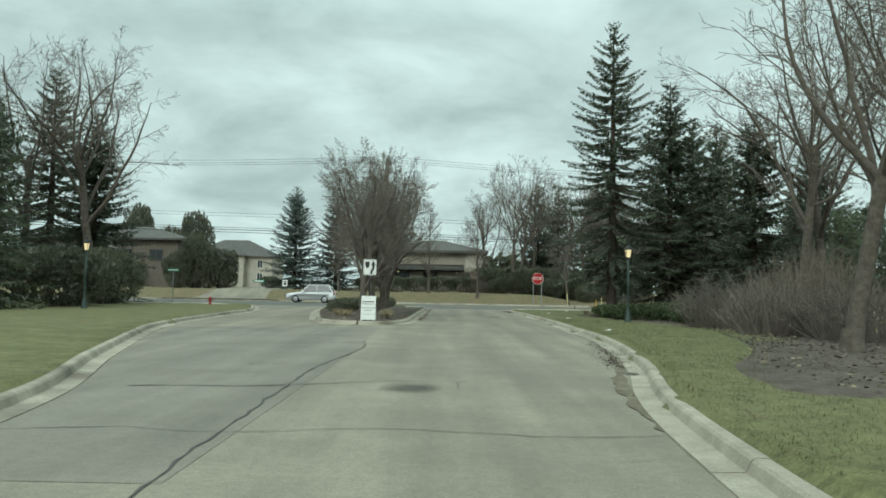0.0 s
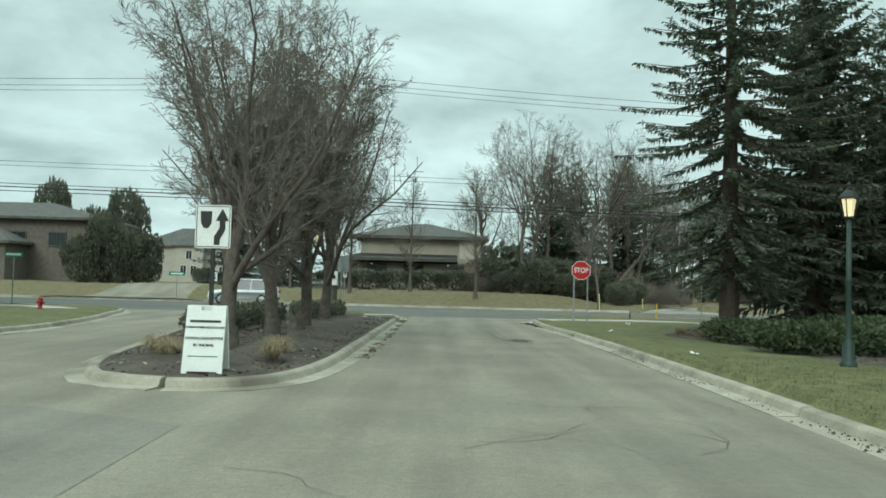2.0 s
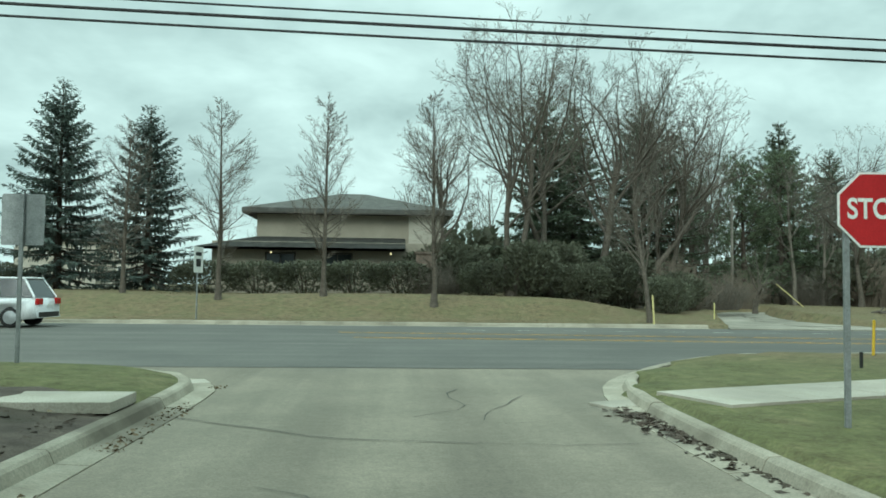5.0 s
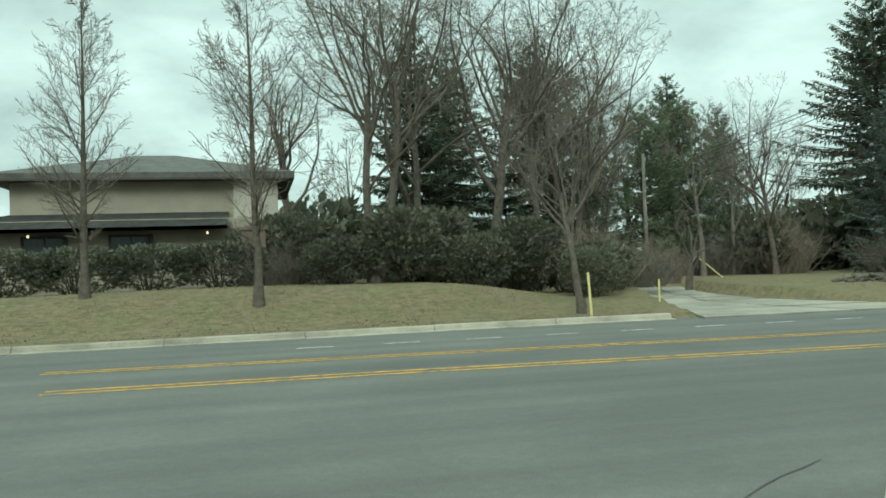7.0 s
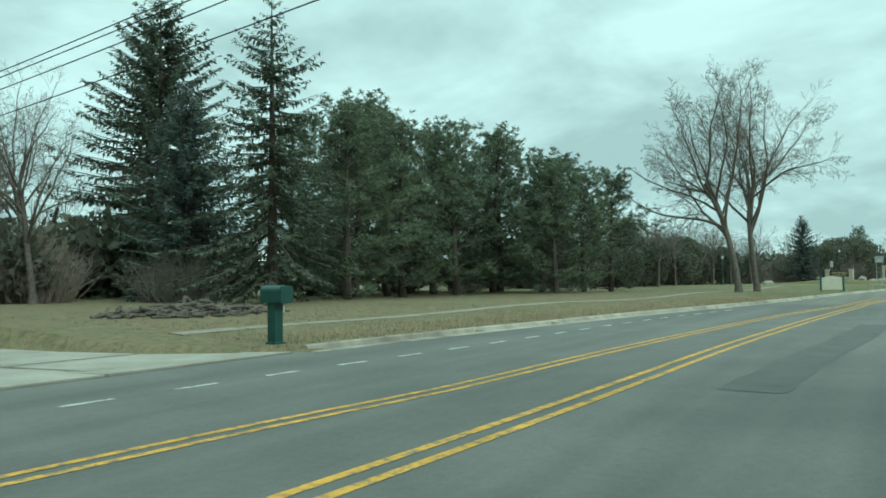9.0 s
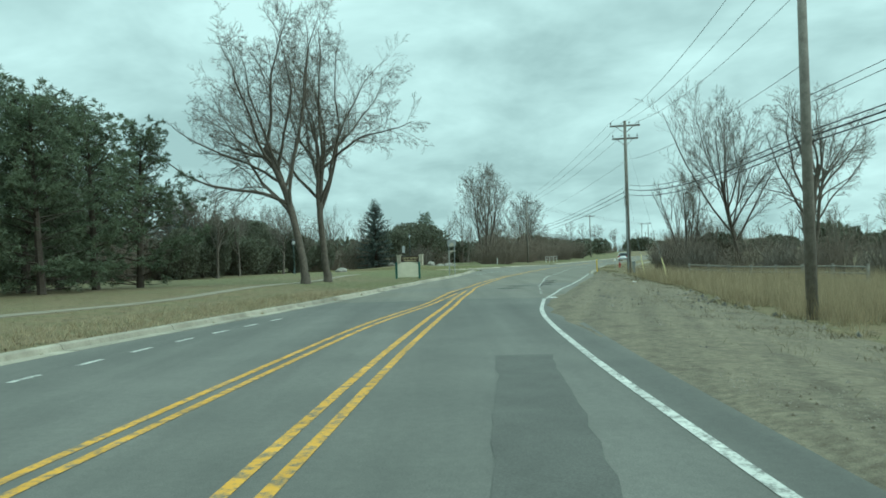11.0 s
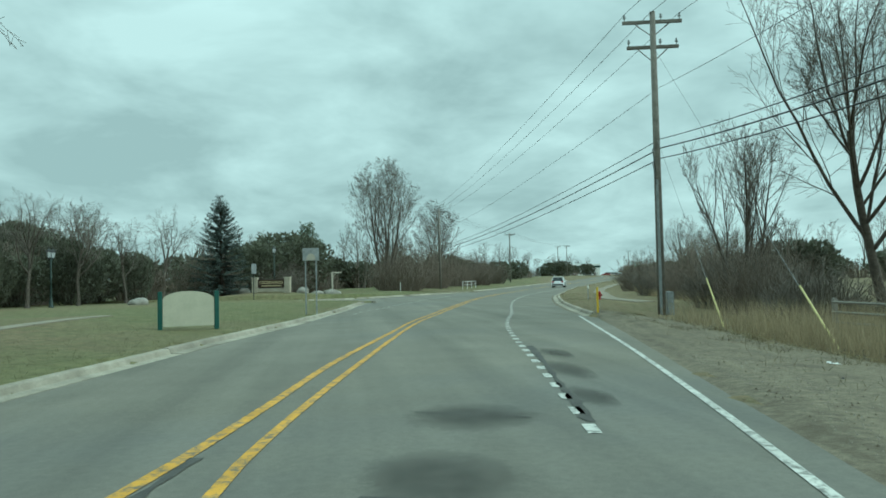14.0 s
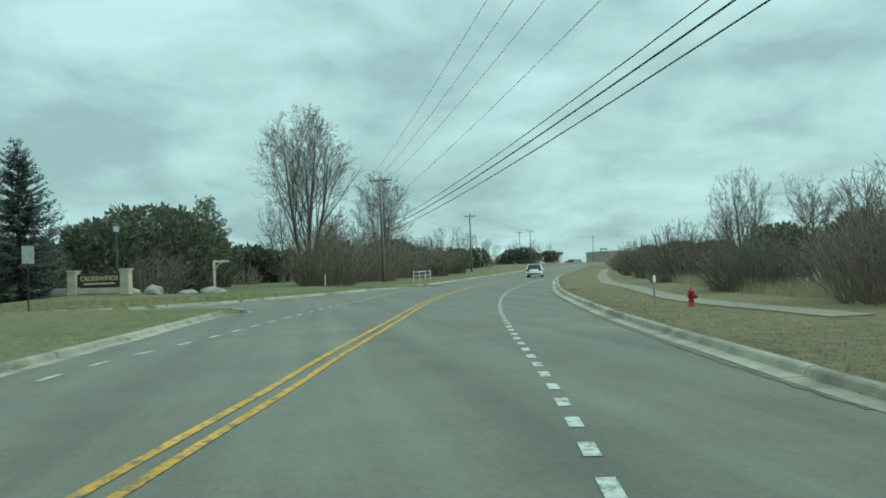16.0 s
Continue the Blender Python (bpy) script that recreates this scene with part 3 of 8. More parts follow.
for k in range(len(cuts) - 1):
    split = 0.5 + slab_rng.uniform(-0.06, 0.06)
    for c0, c1 in ((0.0, split), (split, 1.0)):
        def corner(s, c):
            a, b = dw[int(s * (len(dw) - 1))], de[int(s * (len(de) - 1))]
            return a + (b - a) * (c + slab_rng.uniform(-0.012, 0.012))
        q = np.array([corner(cuts[k], c0), corner(cuts[k], c1), corner(cuts[k + 1], c1), corner(cuts[k + 1], c0)])
        mid = q.mean(0)
        q = mid + (q - mid) * (1 - 0.055 / max(1.0, np.linalg.norm(q[0] - mid)))
        tilt = [0.045 + slab_rng.uniform(-0.012, 0.012) for _ in range(4)]
        verts = [(p[0], p[1], float(road_rise(p[0], p[1])) + z) for p, z in zip(q, tilt)]
        verts += [(x, y, z - 0.1) for x, y, z in verts]
        part_mesh("slab", mesh_of("slab", verts, [(0, 1, 2, 3), (0, 4, 5, 1), (1, 5, 6, 2), (2, 6, 7, 3), (3, 7, 4, 0)]), M["drive_slab"], drive_bed)
def kerb_run(line, name, label, seg=3.0, closed=False, side=1):
    """Concrete kerb with a gutter pan, laid as separate lengths with open joints. The line is its back; side 1: the road is to its left."""
    run = thing(name, label, "kerb", kind="structure")
    line = np.array(line)
    d = np.r_[0, np.cumsum(np.hypot(*np.diff(line, axis=0).T))]
    total = d[-1]
    n = max(1, int(total / seg))
    left = offset_line(line, 1.0) - line
    profile = [(0.0, -0.25), (-0.01, 0.125), (0.02, 0.14), (0.13, 0.135), (0.16, 0.11), (0.20, 0.02), (0.48, 0.008), (0.48, -0.2)]
    for k in range(n):
        a, b = total * k / n + 0.008, total * (k + 1) / n - 0.008
        ss = np.unique(np.r_[a, d[(d > a) & (d < b)], b])
        px, py = np.interp(ss, d, line[:, 0]), np.interp(ss, d, line[:, 1])
        lx, ly = np.interp(ss, d, left[:, 0]), np.interp(ss, d, left[:, 1])
        sag = random.uniform(-0.012, 0.008)
        verts, faces = [], []
        w = len(profile)
        for i in range(len(ss)):
            for o, z in profile:
                x, y = px[i] + side * o * lx[i], py[i] + side * o * ly[i]
                verts.append((x, y, float(road_rise(x, y)) + z + sag))
        for i in range(len(ss) - 1):
            for j in range(w - 1):
                q = (i * w + j, (i + 1) * w + j, (i + 1) * w + j + 1, i * w + j + 1)
                faces.append(q if side < 0 else q[::-1])
        faces.append(tuple(range(w)))
        faces.append(tuple(range((len(ss) - 1) * w, len(ss) * w))[::-1])
        part_mesh("kerb_length", mesh_of("kerb_length", verts, faces), M["kerb"], run)
    return run


def cut(line, test):
    keep = np.array([test(x, y) for x, y in line])
    return line[keep]


kerb_run(cut(NORTH, lambda x, y: -60 < x < 14.6), "kerb_1", "pale concrete kerb with open joints beside the lawn", 3.0, side=-1)
kerb_run(cut(NORTH, lambda x, y: 21.8 < x < 117), "kerb_2", "long concrete kerb and gutter along the main road", 4.0, side=-1)
kerb_run(cut(SIDE_L, lambda x, y: y < 76), "kerb_3", "curved concrete kerb at the side entrance", 3.0, side=-1)
kerb_run(cut(SIDE_R, lambda x, y: y < 80), "kerb_9", "concrete kerb curving round to the entrance sign", 3.0, side=-1)
kerb_run(cut(NORTH, lambda x, y: 158 < x < 260), "kerb_7", "concrete kerb beyond the side entrance", 6.0, side=-1)
kerb_run(cut(SOUTH_E, lambda x, y: x < 22 and y > -12), "kerb_4", "weathered concrete kerb and gutter of the entrance drive", 3.0)
kerb_run(cut(SOUTH_E, lambda x, y: 87.8 < x < 230), "kerb_5", "concrete kerb and gutter along the outer lane", 4.0)
kerb_run(cut(SOUTH_W, lambda x, y: x > -60 and y > -12), "kerb_6", "weathered concrete kerb along the drive", 3.0)
kerb_run(ISLAND, "kerb_8", "stained concrete kerb round the planted median", 3.0, side=-1)
bm = bmesh.new()
for (x, y, r) in ((-1.6, 57.9, 0.35), (4.4, 55.8, 0.3)):
    box(bm, (0.7, 0.5, 0.05), (x, y, 0.0), 0.015, Matrix.Rotation(0.4, 4, "Z"))
tagged(part("gutter_apron", bm, M["concrete"]), "broken pale concrete gutter aprons at the drive mouth", "kerb", kind="structure")

# raised soil of the median
bm = bmesh.new()
core = offset_line(ISLAND[:-1], 0.0)
cx, cy = core.mean(0)
ring0 = [bm.verts.new((x, y, 0.115)) for x, y in core]
rings = [ring0]
for f, z in ((0.8, 0.17), (0.5, 0.24), (0.2, 0.27)):
    rings.append([bm.verts.new((-3.8 + (x + 3.8) * f, 45 + (y - 45) * (0.75 + 0.25 * f), z + 0.03 * math.sin(3 * x + 2 * y))) for x, y in core])
for a, b in zip(rings, rings[1:]):
    for k in range(len(a)):
        bm.faces.new((a[k], a[(k + 1) % len(a)], b[(k + 1) % len(a)], b[k]))
bm.faces.new(rings[-1])
bmesh.ops.recalc_face_normals(bm, faces=bm.faces[:])
tagged(part("mulch_bed", bm, M["mulch"], None, "", True), "dark shredded bark mulch on the planted median", "mulch", kind="structure")


def paint_line(name, line, width, material, dashes=None, dz=0.005, label="", d0=0.0):
    """Road paint laid along a line, whole or in dashes (length, gap)."""
    line = np.array(line)
    d = np.r_[0, np.cumsum(np.hypot(*np.diff(line, axis=0).T))]
    left = offset_line(line, 1.0) - line
    spans = [(0.0, d[-1])] if dashes is None else [(a, min(a + dashes[0], d[-1])) for a in np.arange(d0, d[-1], sum(dashes))]
    verts, faces = [], []
    for a, b in spans:
        ss = np.unique(np.r_[a, d[(d > a) & (d < b)], b])
        for i, s in enumerate(ss):
            x, y = np.interp(s, d, line[:, 0]), np.interp(s, d, line[:, 1])
            lx, ly = np.interp(s, d, left[:, 0]), np.interp(s, d, left[:, 1])
            for o in (-width / 2, width / 2):
                u, v = x + o * lx, y + o * ly
                verts.append((u, v, float(road_rise(u, v)) + dz))
            if i:
                k = len(verts)
                faces.append((k - 4, k - 3, k - 1, k - 2)[::-1])
    ob = part_mesh(name, mesh_of(name, verts, faces), material)
    return tagged(ob, label, "road marking", kind="structure")


YS = spline([(0.4, 68.9), (6, 68.7), (12.4, 68.2), (19, 67.85), (27, 67.57), (32.3, 67.27), (38, 66.9), (45, 66.35), (50.5, 65.87), (55, 65.53), (62, 64.87), (64.2, 64.72), (67.6, 64.3), (72.7, 63.55), (81.4, 62.2), (87.8, 61.05), (94, 59.65), (98, 58.8), (108, 56.5), (118, 54.2), (133, 50.1), (155, 42.9), (180, 33.6), (240, 9.5), (420, -69)], 1.0)
YN = spline([(-0.2, 71.5), (5, 71.1), (12.5, 70.5), (16.3, 70.2), (19.5, 69.8), (23.5, 69.6), (27.3, 69.38), (32.2, 69.0), (42.2, 68.05), (47, 67.35), (51, 66.68), (54.6, 66.24)], 1.0)
paint_line("lane_marking", offset_line(YS, -0.15), 0.12, M["yellow_paint"], label="worn southern yellow centre line")
for lo, hi in ((0, 62), (81, 420)):
    paint_line("lane_marking", offset_line(YS[(YS[:, 0] >= lo) & (YS[:, 0] <= hi)], 0.15), 0.12, M["yellow_paint"], label="worn northern yellow centre line")
for off in (-0.13, 0.13):
    paint_line("lane_marking", offset_line(YN, off), 0.11, M["yellow_paint"], label="second double yellow line of the painted median")
paint_line("lane_marking", spline([(55.1, 66.36), (58.9, 65.97), (61, 65.74), (64.4, 65.12), (67.5, 64.65), (73, 63.88), (81.4, 62.36)], 1.0), 0.14, M["yellow_paint"], label="yellow line closing in on the centre line")
paint_line("lane_marking", spline([(55.2, 66.02), (57, 65.8), (59.4, 65.5)], 1.0), 0.13, M["yellow_paint"], dz=0.006, label="faded leftover of an older yellow line")
paint_line("lane_marking", spline([(4, 73.5), (12, 73.4), (19.6, 73.1), (27.2, 72.5), (34, 72.1), (40, 71.55), (47.5, 70.4)], 1.0), 0.11, M["white_paint"], (0.75, 1.0), label="short white dashes between the westbound lanes")
paint_line("lane_marking", spline([(12, 64.1), (24, 64.0), (30, 64.0), (37.4, 63.9), (45.6, 63.5), (53, 62.55)], 1.0), 0.12, M["white_paint"], label="white edge line")
paint_line("lane_marking", spline([(53.2, 62.45), (57, 61.6), (61.2, 60.7), (66.7, 59.35), (75, 57.45), (88.2, 54.6)], 1.0), 0.10, M["white_paint"], label="worn white edge line beside the gravel shoulder")
paint_line("lane_marking", spline([(64.8, 61.3), (69.4, 60.6), (82.6, 58.6), (92.9, 56.35), (101.3, 54.65), (111.7, 52.35), (122.6, 49.5), (135, 45.7), (152, 39.6), (170, 32.9)], 1.0), 0.14, M["white_paint"], (0.5, 0.62), label="dotted white line beside the turning lane")
paint_line("lane_marking", spline([(57.2, 62.12), (59.0, 61.95), (62.6, 61.55)], 0.6), 0.11, M["white_paint"], (0.32, 1.3), label="faint remains of the dotted line")
paint_line("lane_marking", spline([(96.4, 63.35), (99.2, 62.9), (103.2, 61.8), (110, 60.3), (123, 57.2), (143.7, 51.6)], 1.0), 0.12, M["white_paint"], (0.75, 1.15), label="dotted white line across the side entrance")
paint_line("lane_marking", spline([(128, 44.9), (150, 38.1), (172, 30.7)], 1.0), 0.11, M["white_paint"], label="white edge line beside the kerb")


# cracks, tar and patches in the old surface
def crack(rng, x, y, a, length, width=0.035):
    pts = [(x, y)]
    while length > 0:
        s = rng.uniform(0.25, 0.5)
        a += rng.uniform(-0.6, 0.6)
        pts.append((pts[-1][0] + s * math.cos(a), pts[-1][1] + s * math.sin(a)))
        length -= s
    return np.array(pts), width


rng = random.Random(5)
verts, faces = [], []
for k in range(36):
    y = rng.uniform(7, 57)
    x = rng.uniform(-0.7, 4.0) if y > 30 else rng.uniform(-4, 4)
    a = rng.choice((0.0, 1.57, 1.4, 0.3)) + rng.uniform(-0.4, 0.4)
    pts, w = crack(rng, x, y, a, rng.uniform(1.5, 5), rng.uniform(0.004, 0.009))
    left = offset_line(pts, 1.0) - pts
    for i, (p, l) in enumerate(zip(pts, left)):
        t = w * rng.uniform(0.3, 1.0)
        for o in (-t, t):
            q = p + o * l
            verts.append((q[0], q[1], float(road_rise(q[0], q[1])) + 0.004))
        if i:
            n = len(verts)
            faces.append((n - 2, n - 1, n - 3, n - 4))
tagged(part_mesh("asphalt_cracks", mesh_of("asphalt_cracks", verts, faces), M["tar"]), "dark open cracks and tar lines in the asphalt", "cracks", kind="stuff")


def patch(x, y, sx, sy, turn, seed, material, label, dz=0.003):
    r = random.Random(seed)
    n = 46
    c, s = math.cos(turn), math.sin(turn)
    poly = []
    for k in range(n):
        a = 2 * math.pi * k / n
        e = 1 + 0.3 * noise.noise(Vector((1.6 * math.cos(a), 1.6 * math.sin(a), seed * 3.7))) + r.uniform(-0.03, 0.03)
        u, v = sx * e * math.copysign(abs(math.cos(a)) ** 0.7, math.cos(a)), sy * e * math.copysign(abs(math.sin(a)) ** 0.7, math.sin(a))
        poly.append((x + c * u - s * v, y + s * u + c * v))
    return polygon("asphalt_patch", poly, material, dz, label, "patch")


for k, (x, y, sx, sy, a) in enumerate([(73.4, 59.5, 2.0, 0.33, -0.2), (70.0, 60.1, 2.4, 0.42, -0.18), (67.2, 60.6, 1.6, 0.3, -0.2), (63.2, 63.0, 1.6, 1.1, -0.1), (66.1, 62.3, 1.3, 1.0, -0.3), (-0.5, 11.9, 0.75, 0.9, 0.2), (2.7, 43.8, 0.6, 1.2, 0.2)]):
    patch(x, y, sx, sy, a, k, M["stain"], "dark worn patch in the road surface")
strip = spline([(21.0, 66.2), (26.0, 65.85), (30.5, 65.42), (34.2, 65.15), (36.9, 64.95)], 0.5)
jag = random.Random(41)
edges = [[tuple(q) for q in offset_line(strip, o) + np.array([[0, jag.gauss(0, 0.02)] for _ in strip])] for o in (0.33, -0.5)]
polygon("asphalt_patch", edges[1] + edges[0][::-1], M["tar_patch"], 0.006, "long darker repair strip along the lane", "patch")

drive_west = [(-2.05, 6.0), (-2.05, 15.1), (-2.1, 17.7), (-1.97, 20.0), (-2.2, 22.1), (-2.25, 26.0), (-2.3, 29.3), (-4.4, 30.3), (-6.0, 30.0), (-9.3, 28.0), (-6.75, 17.0), (-4.8, 10.0), (-4.4, 6.0)]
polygon("asphalt_overlay", drive_west, M["asphalt_mid"], -0.002, "greyer patched asphalt of the drive's exit lane", "patch")


def seam(name, line, w, label, seed=1, material="tar", category="seam"):
    r = random.Random(seed)
    line = spline(line, 0.3)
    left = offset_line(line, 1.0) - line
    verts, faces = [], []
    for i, (p, l) in enumerate(zip(line, left)):
        p = p + l * r.gauss(0, 0.015)
        t = w * r.uniform(0.25, 1.0)
        for o in (-t, t):
            q = p + o * l
            verts.append((q[0], q[1], float(road_rise(q[0], q[1])) + 0.005))
        if i:
            n = len(verts)
            faces.append((n - 2, n - 1, n - 3, n - 4))
    return tagged(part_mesh(name, mesh_of(name, verts, faces), M[material]), label, category, kind="structure")


seam("asphalt_seam", [(-0.9, 54.7), (0.2, 54.0), (1.0, 53.5), (3.1, 53.2), (4.3, 53.35)], 0.013, "dark open seam across the drive before the junction")
seam("asphalt_seam", [(-1.6, 60.9), (1.2, 60.35), (4.0, 60.45), (7.2, 62.2)], 0.011, "dark seam where the drive meets the main road", 2)

seam("asphalt_seam", [(61.8, 65.3), (61.25, 64.0), (60.5, 62.8), (59.8, 61.8)], 0.03, "dark open crack across the lane", 7)
seam("asphalt_seam", [(62.9, 63.6), (62.7, 63.0), (62.4, 62.3)], 0.07, "short dark crack across the lane", 18)
seam("asphalt_seam", [(66.5, 62.9), (66.2, 62.3), (65.8, 61.7)], 0.06, "short dark crack across the lane", 19)
seam("asphalt_seam", [(75.0, 59.62), (72.5, 60.0), (69.8, 60.45), (67.2, 60.85), (65.4, 61.15)], 0.09, "broken dark edge beside the dotted line", 20)
seam("asphalt_seam", [(58.6, 65.2), (58.2, 63.9), (57.7, 62.6)], 0.015, "thin crack across the lane", 8)
seam("asphalt_seam", [(56.0, 66.1), (58.5, 65.82), (61, 65.5), (64.5, 64.98)], 0.07, "black tar strip beside the yellow line", 9)
seam("asphalt_seam", [(53.3, 61.95), (53.6, 62.6), (54.5, 64.5), (54.7, 66.4), (54.6, 68.6), (54.6, 70.6)], 0.03, "dark joint where the newer surfacing ends", 10)
seam("asphalt_seam", [(-2.12, 5.0), (-2.2, 8.0), (-2.28, 12.0), (-2.3, 14.8), (-2.05, 17.8), (-1.95, 20.0), (-2.2, 22.5)], 0.024, "broken dark joint along the middle of the drive", 11)
seam("asphalt_seam", [(-5.4, 20.1), (-4.4, 20.6), (-3.5, 21.3), (-2.1, 21.6)], 0.035, "dark crack across the exit lane", 12)
seam("asphalt_seam", [(-4.5, 11.6), (-3.95, 11.75), (-3.0, 11.8), (-2.3, 12.05)], 0.04, "dark crack across the exit lane", 13)
seam("asphalt_seam", [(-2.3, 12.05), (-0.9, 12.75), (0.2, 12.85), (1.3, 12.6)], 0.018, "dark crack across the drive", 14)
seam("asphalt_seam", [(-4.6, 8.0), (-3.2, 8.3), (-2.2, 8.1), (-0.6, 8.5), (1.2, 8.2), (2.3, 8.4)], 0.014, "thin crack across the drive", 15)
seam("asphalt_seam", [(2.1, 48.2), (2.15, 46.0), (2.24, 44.0), (2.5, 43.4), (3.05, 42.75)], 0.03, "crooked crack along the drive", 16)
seam("asphalt_seam", [(2.6, 44.8), (3.3, 43.9), (4.2, 43.2)], 0.04, "short crack beside the gutter", 17)
for gx0, gy0, ga, gb, gt in ((2.72, 9.4, 0.5, 0.16, 1.4), (3.0, 11.2, 0.55, 0.14, 1.3), (3.4, 14.6, 0.6, 0.16, 1.15), (3.95, 18.0, 0.8, 0.15, 1.35), (4.4, 21.5, 0.7, 0.12, 1.4), (4.6, 26.0, 0.9, 0.12, 1.5), (4.4, 53.8, 0.8, 0.25, 1.7)):
    patch(gx0, gy0, ga, gb, gt, int(gy0 * 10), M["washed_soil"], "dark washed soil lying in the gutter", 0.012)
seam("dirt_strip", [(2.42, 7.5), (2.5, 9.5), (2.65, 11.5), (3.15, 14.4), (3.55, 16.0), (3.75, 17.5), (4.2, 20.2), (4.75, 24.5), (4.85, 28.0), (4.92, 32.0), (4.9, 36.0), (4.85, 39.5), (4.82, 44.0), (4.68, 48.0), (4.5, 52.0)], 0.15, "dark damp strip of soil along the gutter", 5, "gravel", "dirt")
seam("dirt_strip", [(90, 54.15), (96, 53.1), (105.5, 51.1), (116, 48.5), (126, 45.9)], 0.09, "dark grit along the far gutter", 6, "gravel", "dirt")
wedge = polygon("paint_wedge", [(53.1, 62.05), (53.5, 62.45), (53.85, 62.34), (54.2, 62.1), (54.15, 62.0), (53.6, 61.98)], M["white_paint"], 0.006, "blotted end of the white edge line", "road marking")

# the concrete paths
def ground_path(name, line, width, label, material="concrete"):
    line = np.array(line)
    a, b = offset_line(line, width / 2), offset_line(line, -width / 2)
    run = thing(name, label, "path", kind="structure")
    d = np.r_[0, np.cumsum(np.hypot(*np.diff(line, axis=0).T))]
    for k in range(len(line) - 1):
        q = []
        for p in (a[k], b[k], b[k + 1], a[k + 1]):
            q.append(p)
        q = np.array(q)
        mid = q.mean(0)
        q = mid + (q - mid) * (1 - 0.012 / max(0.5, width))
        zs = [ground_z(*p) + 0.035 for p in q]
        verts = [(p[0], p[1], z) for p, z in zip(q, zs)] + [(p[0], p[1], z - 0.12) for p, z in zip(q, zs)]
        f = [(0, 1, 2, 3), (7, 6, 5, 4), (0, 4, 5, 1), (1, 5, 6, 2), (2, 6, 7, 3), (3, 7, 4, 0)]
        me = mesh_of("slab", verts, f)
        part_mesh("slab", me, M[material], run)
    return run


ground_path("pavement_1", spline([(5.0, 55.0), (7.5, 56.0), (12, 57.7), (20, 59.3), (23, 59.4)], 1.8), 1.25, "pale concrete pavement slabs across the lawn")
ground_path("pavement_2", spline([(23.5, 79.2), (28.3, 79.3), (34.5, 78.8), (43, 78.0), (52, 76.6), (62, 75.6), (90, 73)], 1.9), 0.5, "narrow worn path behind the far verge", "path_grey")
ground_path("pavement_3", spline([(98.5, 47.95), (101.4, 47.85), (104.7, 47.5), (114, 45.0), (125, 41.9), (140, 37.2), (170, 26), (210, 10)], 1.6), 1.05, "tan-grey foot path beside the shrub belt", "path_grey")
def ground_strip(name, west, east, material, label):
    """A paved way laid over rising ground between two edges."""
    a, b = spline(west, 0.8), spline(east, 0.8)
    n = max(len(a), len(b))
    a = np.stack([np.interp(np.linspace(0, 1, n), np.linspace(0, 1, len(a)), a[:, k]) for k in (0, 1)], 1)
    b = np.stack([np.interp(np.linspace(0, 1, n), np.linspace(0, 1, len(b)), b[:, k]) for k in (0, 1)], 1)
    verts, faces, w = [], [], 9
    for p, q in zip(a, b):
        for k in range(w):
            c = p + (q - p) * k / (w - 1)
            verts.append((c[0], c[1], ground_z(*c) + (0.07 if 0 < k < w - 1 else 0.0)))
    for i in range(n - 1):
        for k in range(w - 1):
            faces.append((i * w + k, i * w + k + 1, (i + 1) * w + k + 1, (i + 1) * w + k))
    return tagged(part_mesh(name, mesh_of(name, verts, faces), M[material]), label, "road", kind="structure")


ground_strip("road_5", [(-26.6, 76.0), (-24.2, 79), (-23.0, 90), (-27.5, 113), (-32.5, 136), (-38.5, 165)], [(-15.4, 76.0), (-17.4, 79), (-18.0, 90), (-22.5, 112), (-27.5, 134), (-33.5, 165)], "asphalt_old", "pale worn street climbing toward the large house")
ground_path("pavement_4", spline([(-40, 58.0), (-20, 57.2), (-14.9, 54.0)], 2.0), 1.3, "pale concrete pavement by the drive mouth")
bm = bmesh.new()
box(bm, (1.25, 0.85, 0.12), (-2.0, 54.5, 0.2), 0.012)
tagged(part("concrete_slab", bm, M["concrete"]), "small pale concrete slab on the median", "slab")
tip = np.array([p for p in offset_line(ISLAND[:-1], 0.0) if p[1] > 54.9])
tip_c = np.array((-4.5, 56.6))
verts = [(x, y, 0.125) for x, y in tip]
for f, z in ((0.86, 0.225), (0.5, 0.30), (0.2, 0.325)):
    verts += [(*(tip_c + (p - tip_c) * f), z) for p in tip]
verts.append((*tip_c, 0.33))
nt = len(tip)
faces = [(r * nt + k, r * nt + (k + 1) % nt, (r + 1) * nt + (k + 1) % nt, (r + 1) * nt + k) for r in range(3) for k in range(nt)] + [(3 * nt + k, 3 * nt + (k + 1) % nt, 4 * nt) for k in range(nt)]
tagged(part_mesh("median_lawn", mesh_of("median_lawn", verts, faces), M["grass"], None, "", True), "short green lawn on the end of the median", "lawn", kind="structure")


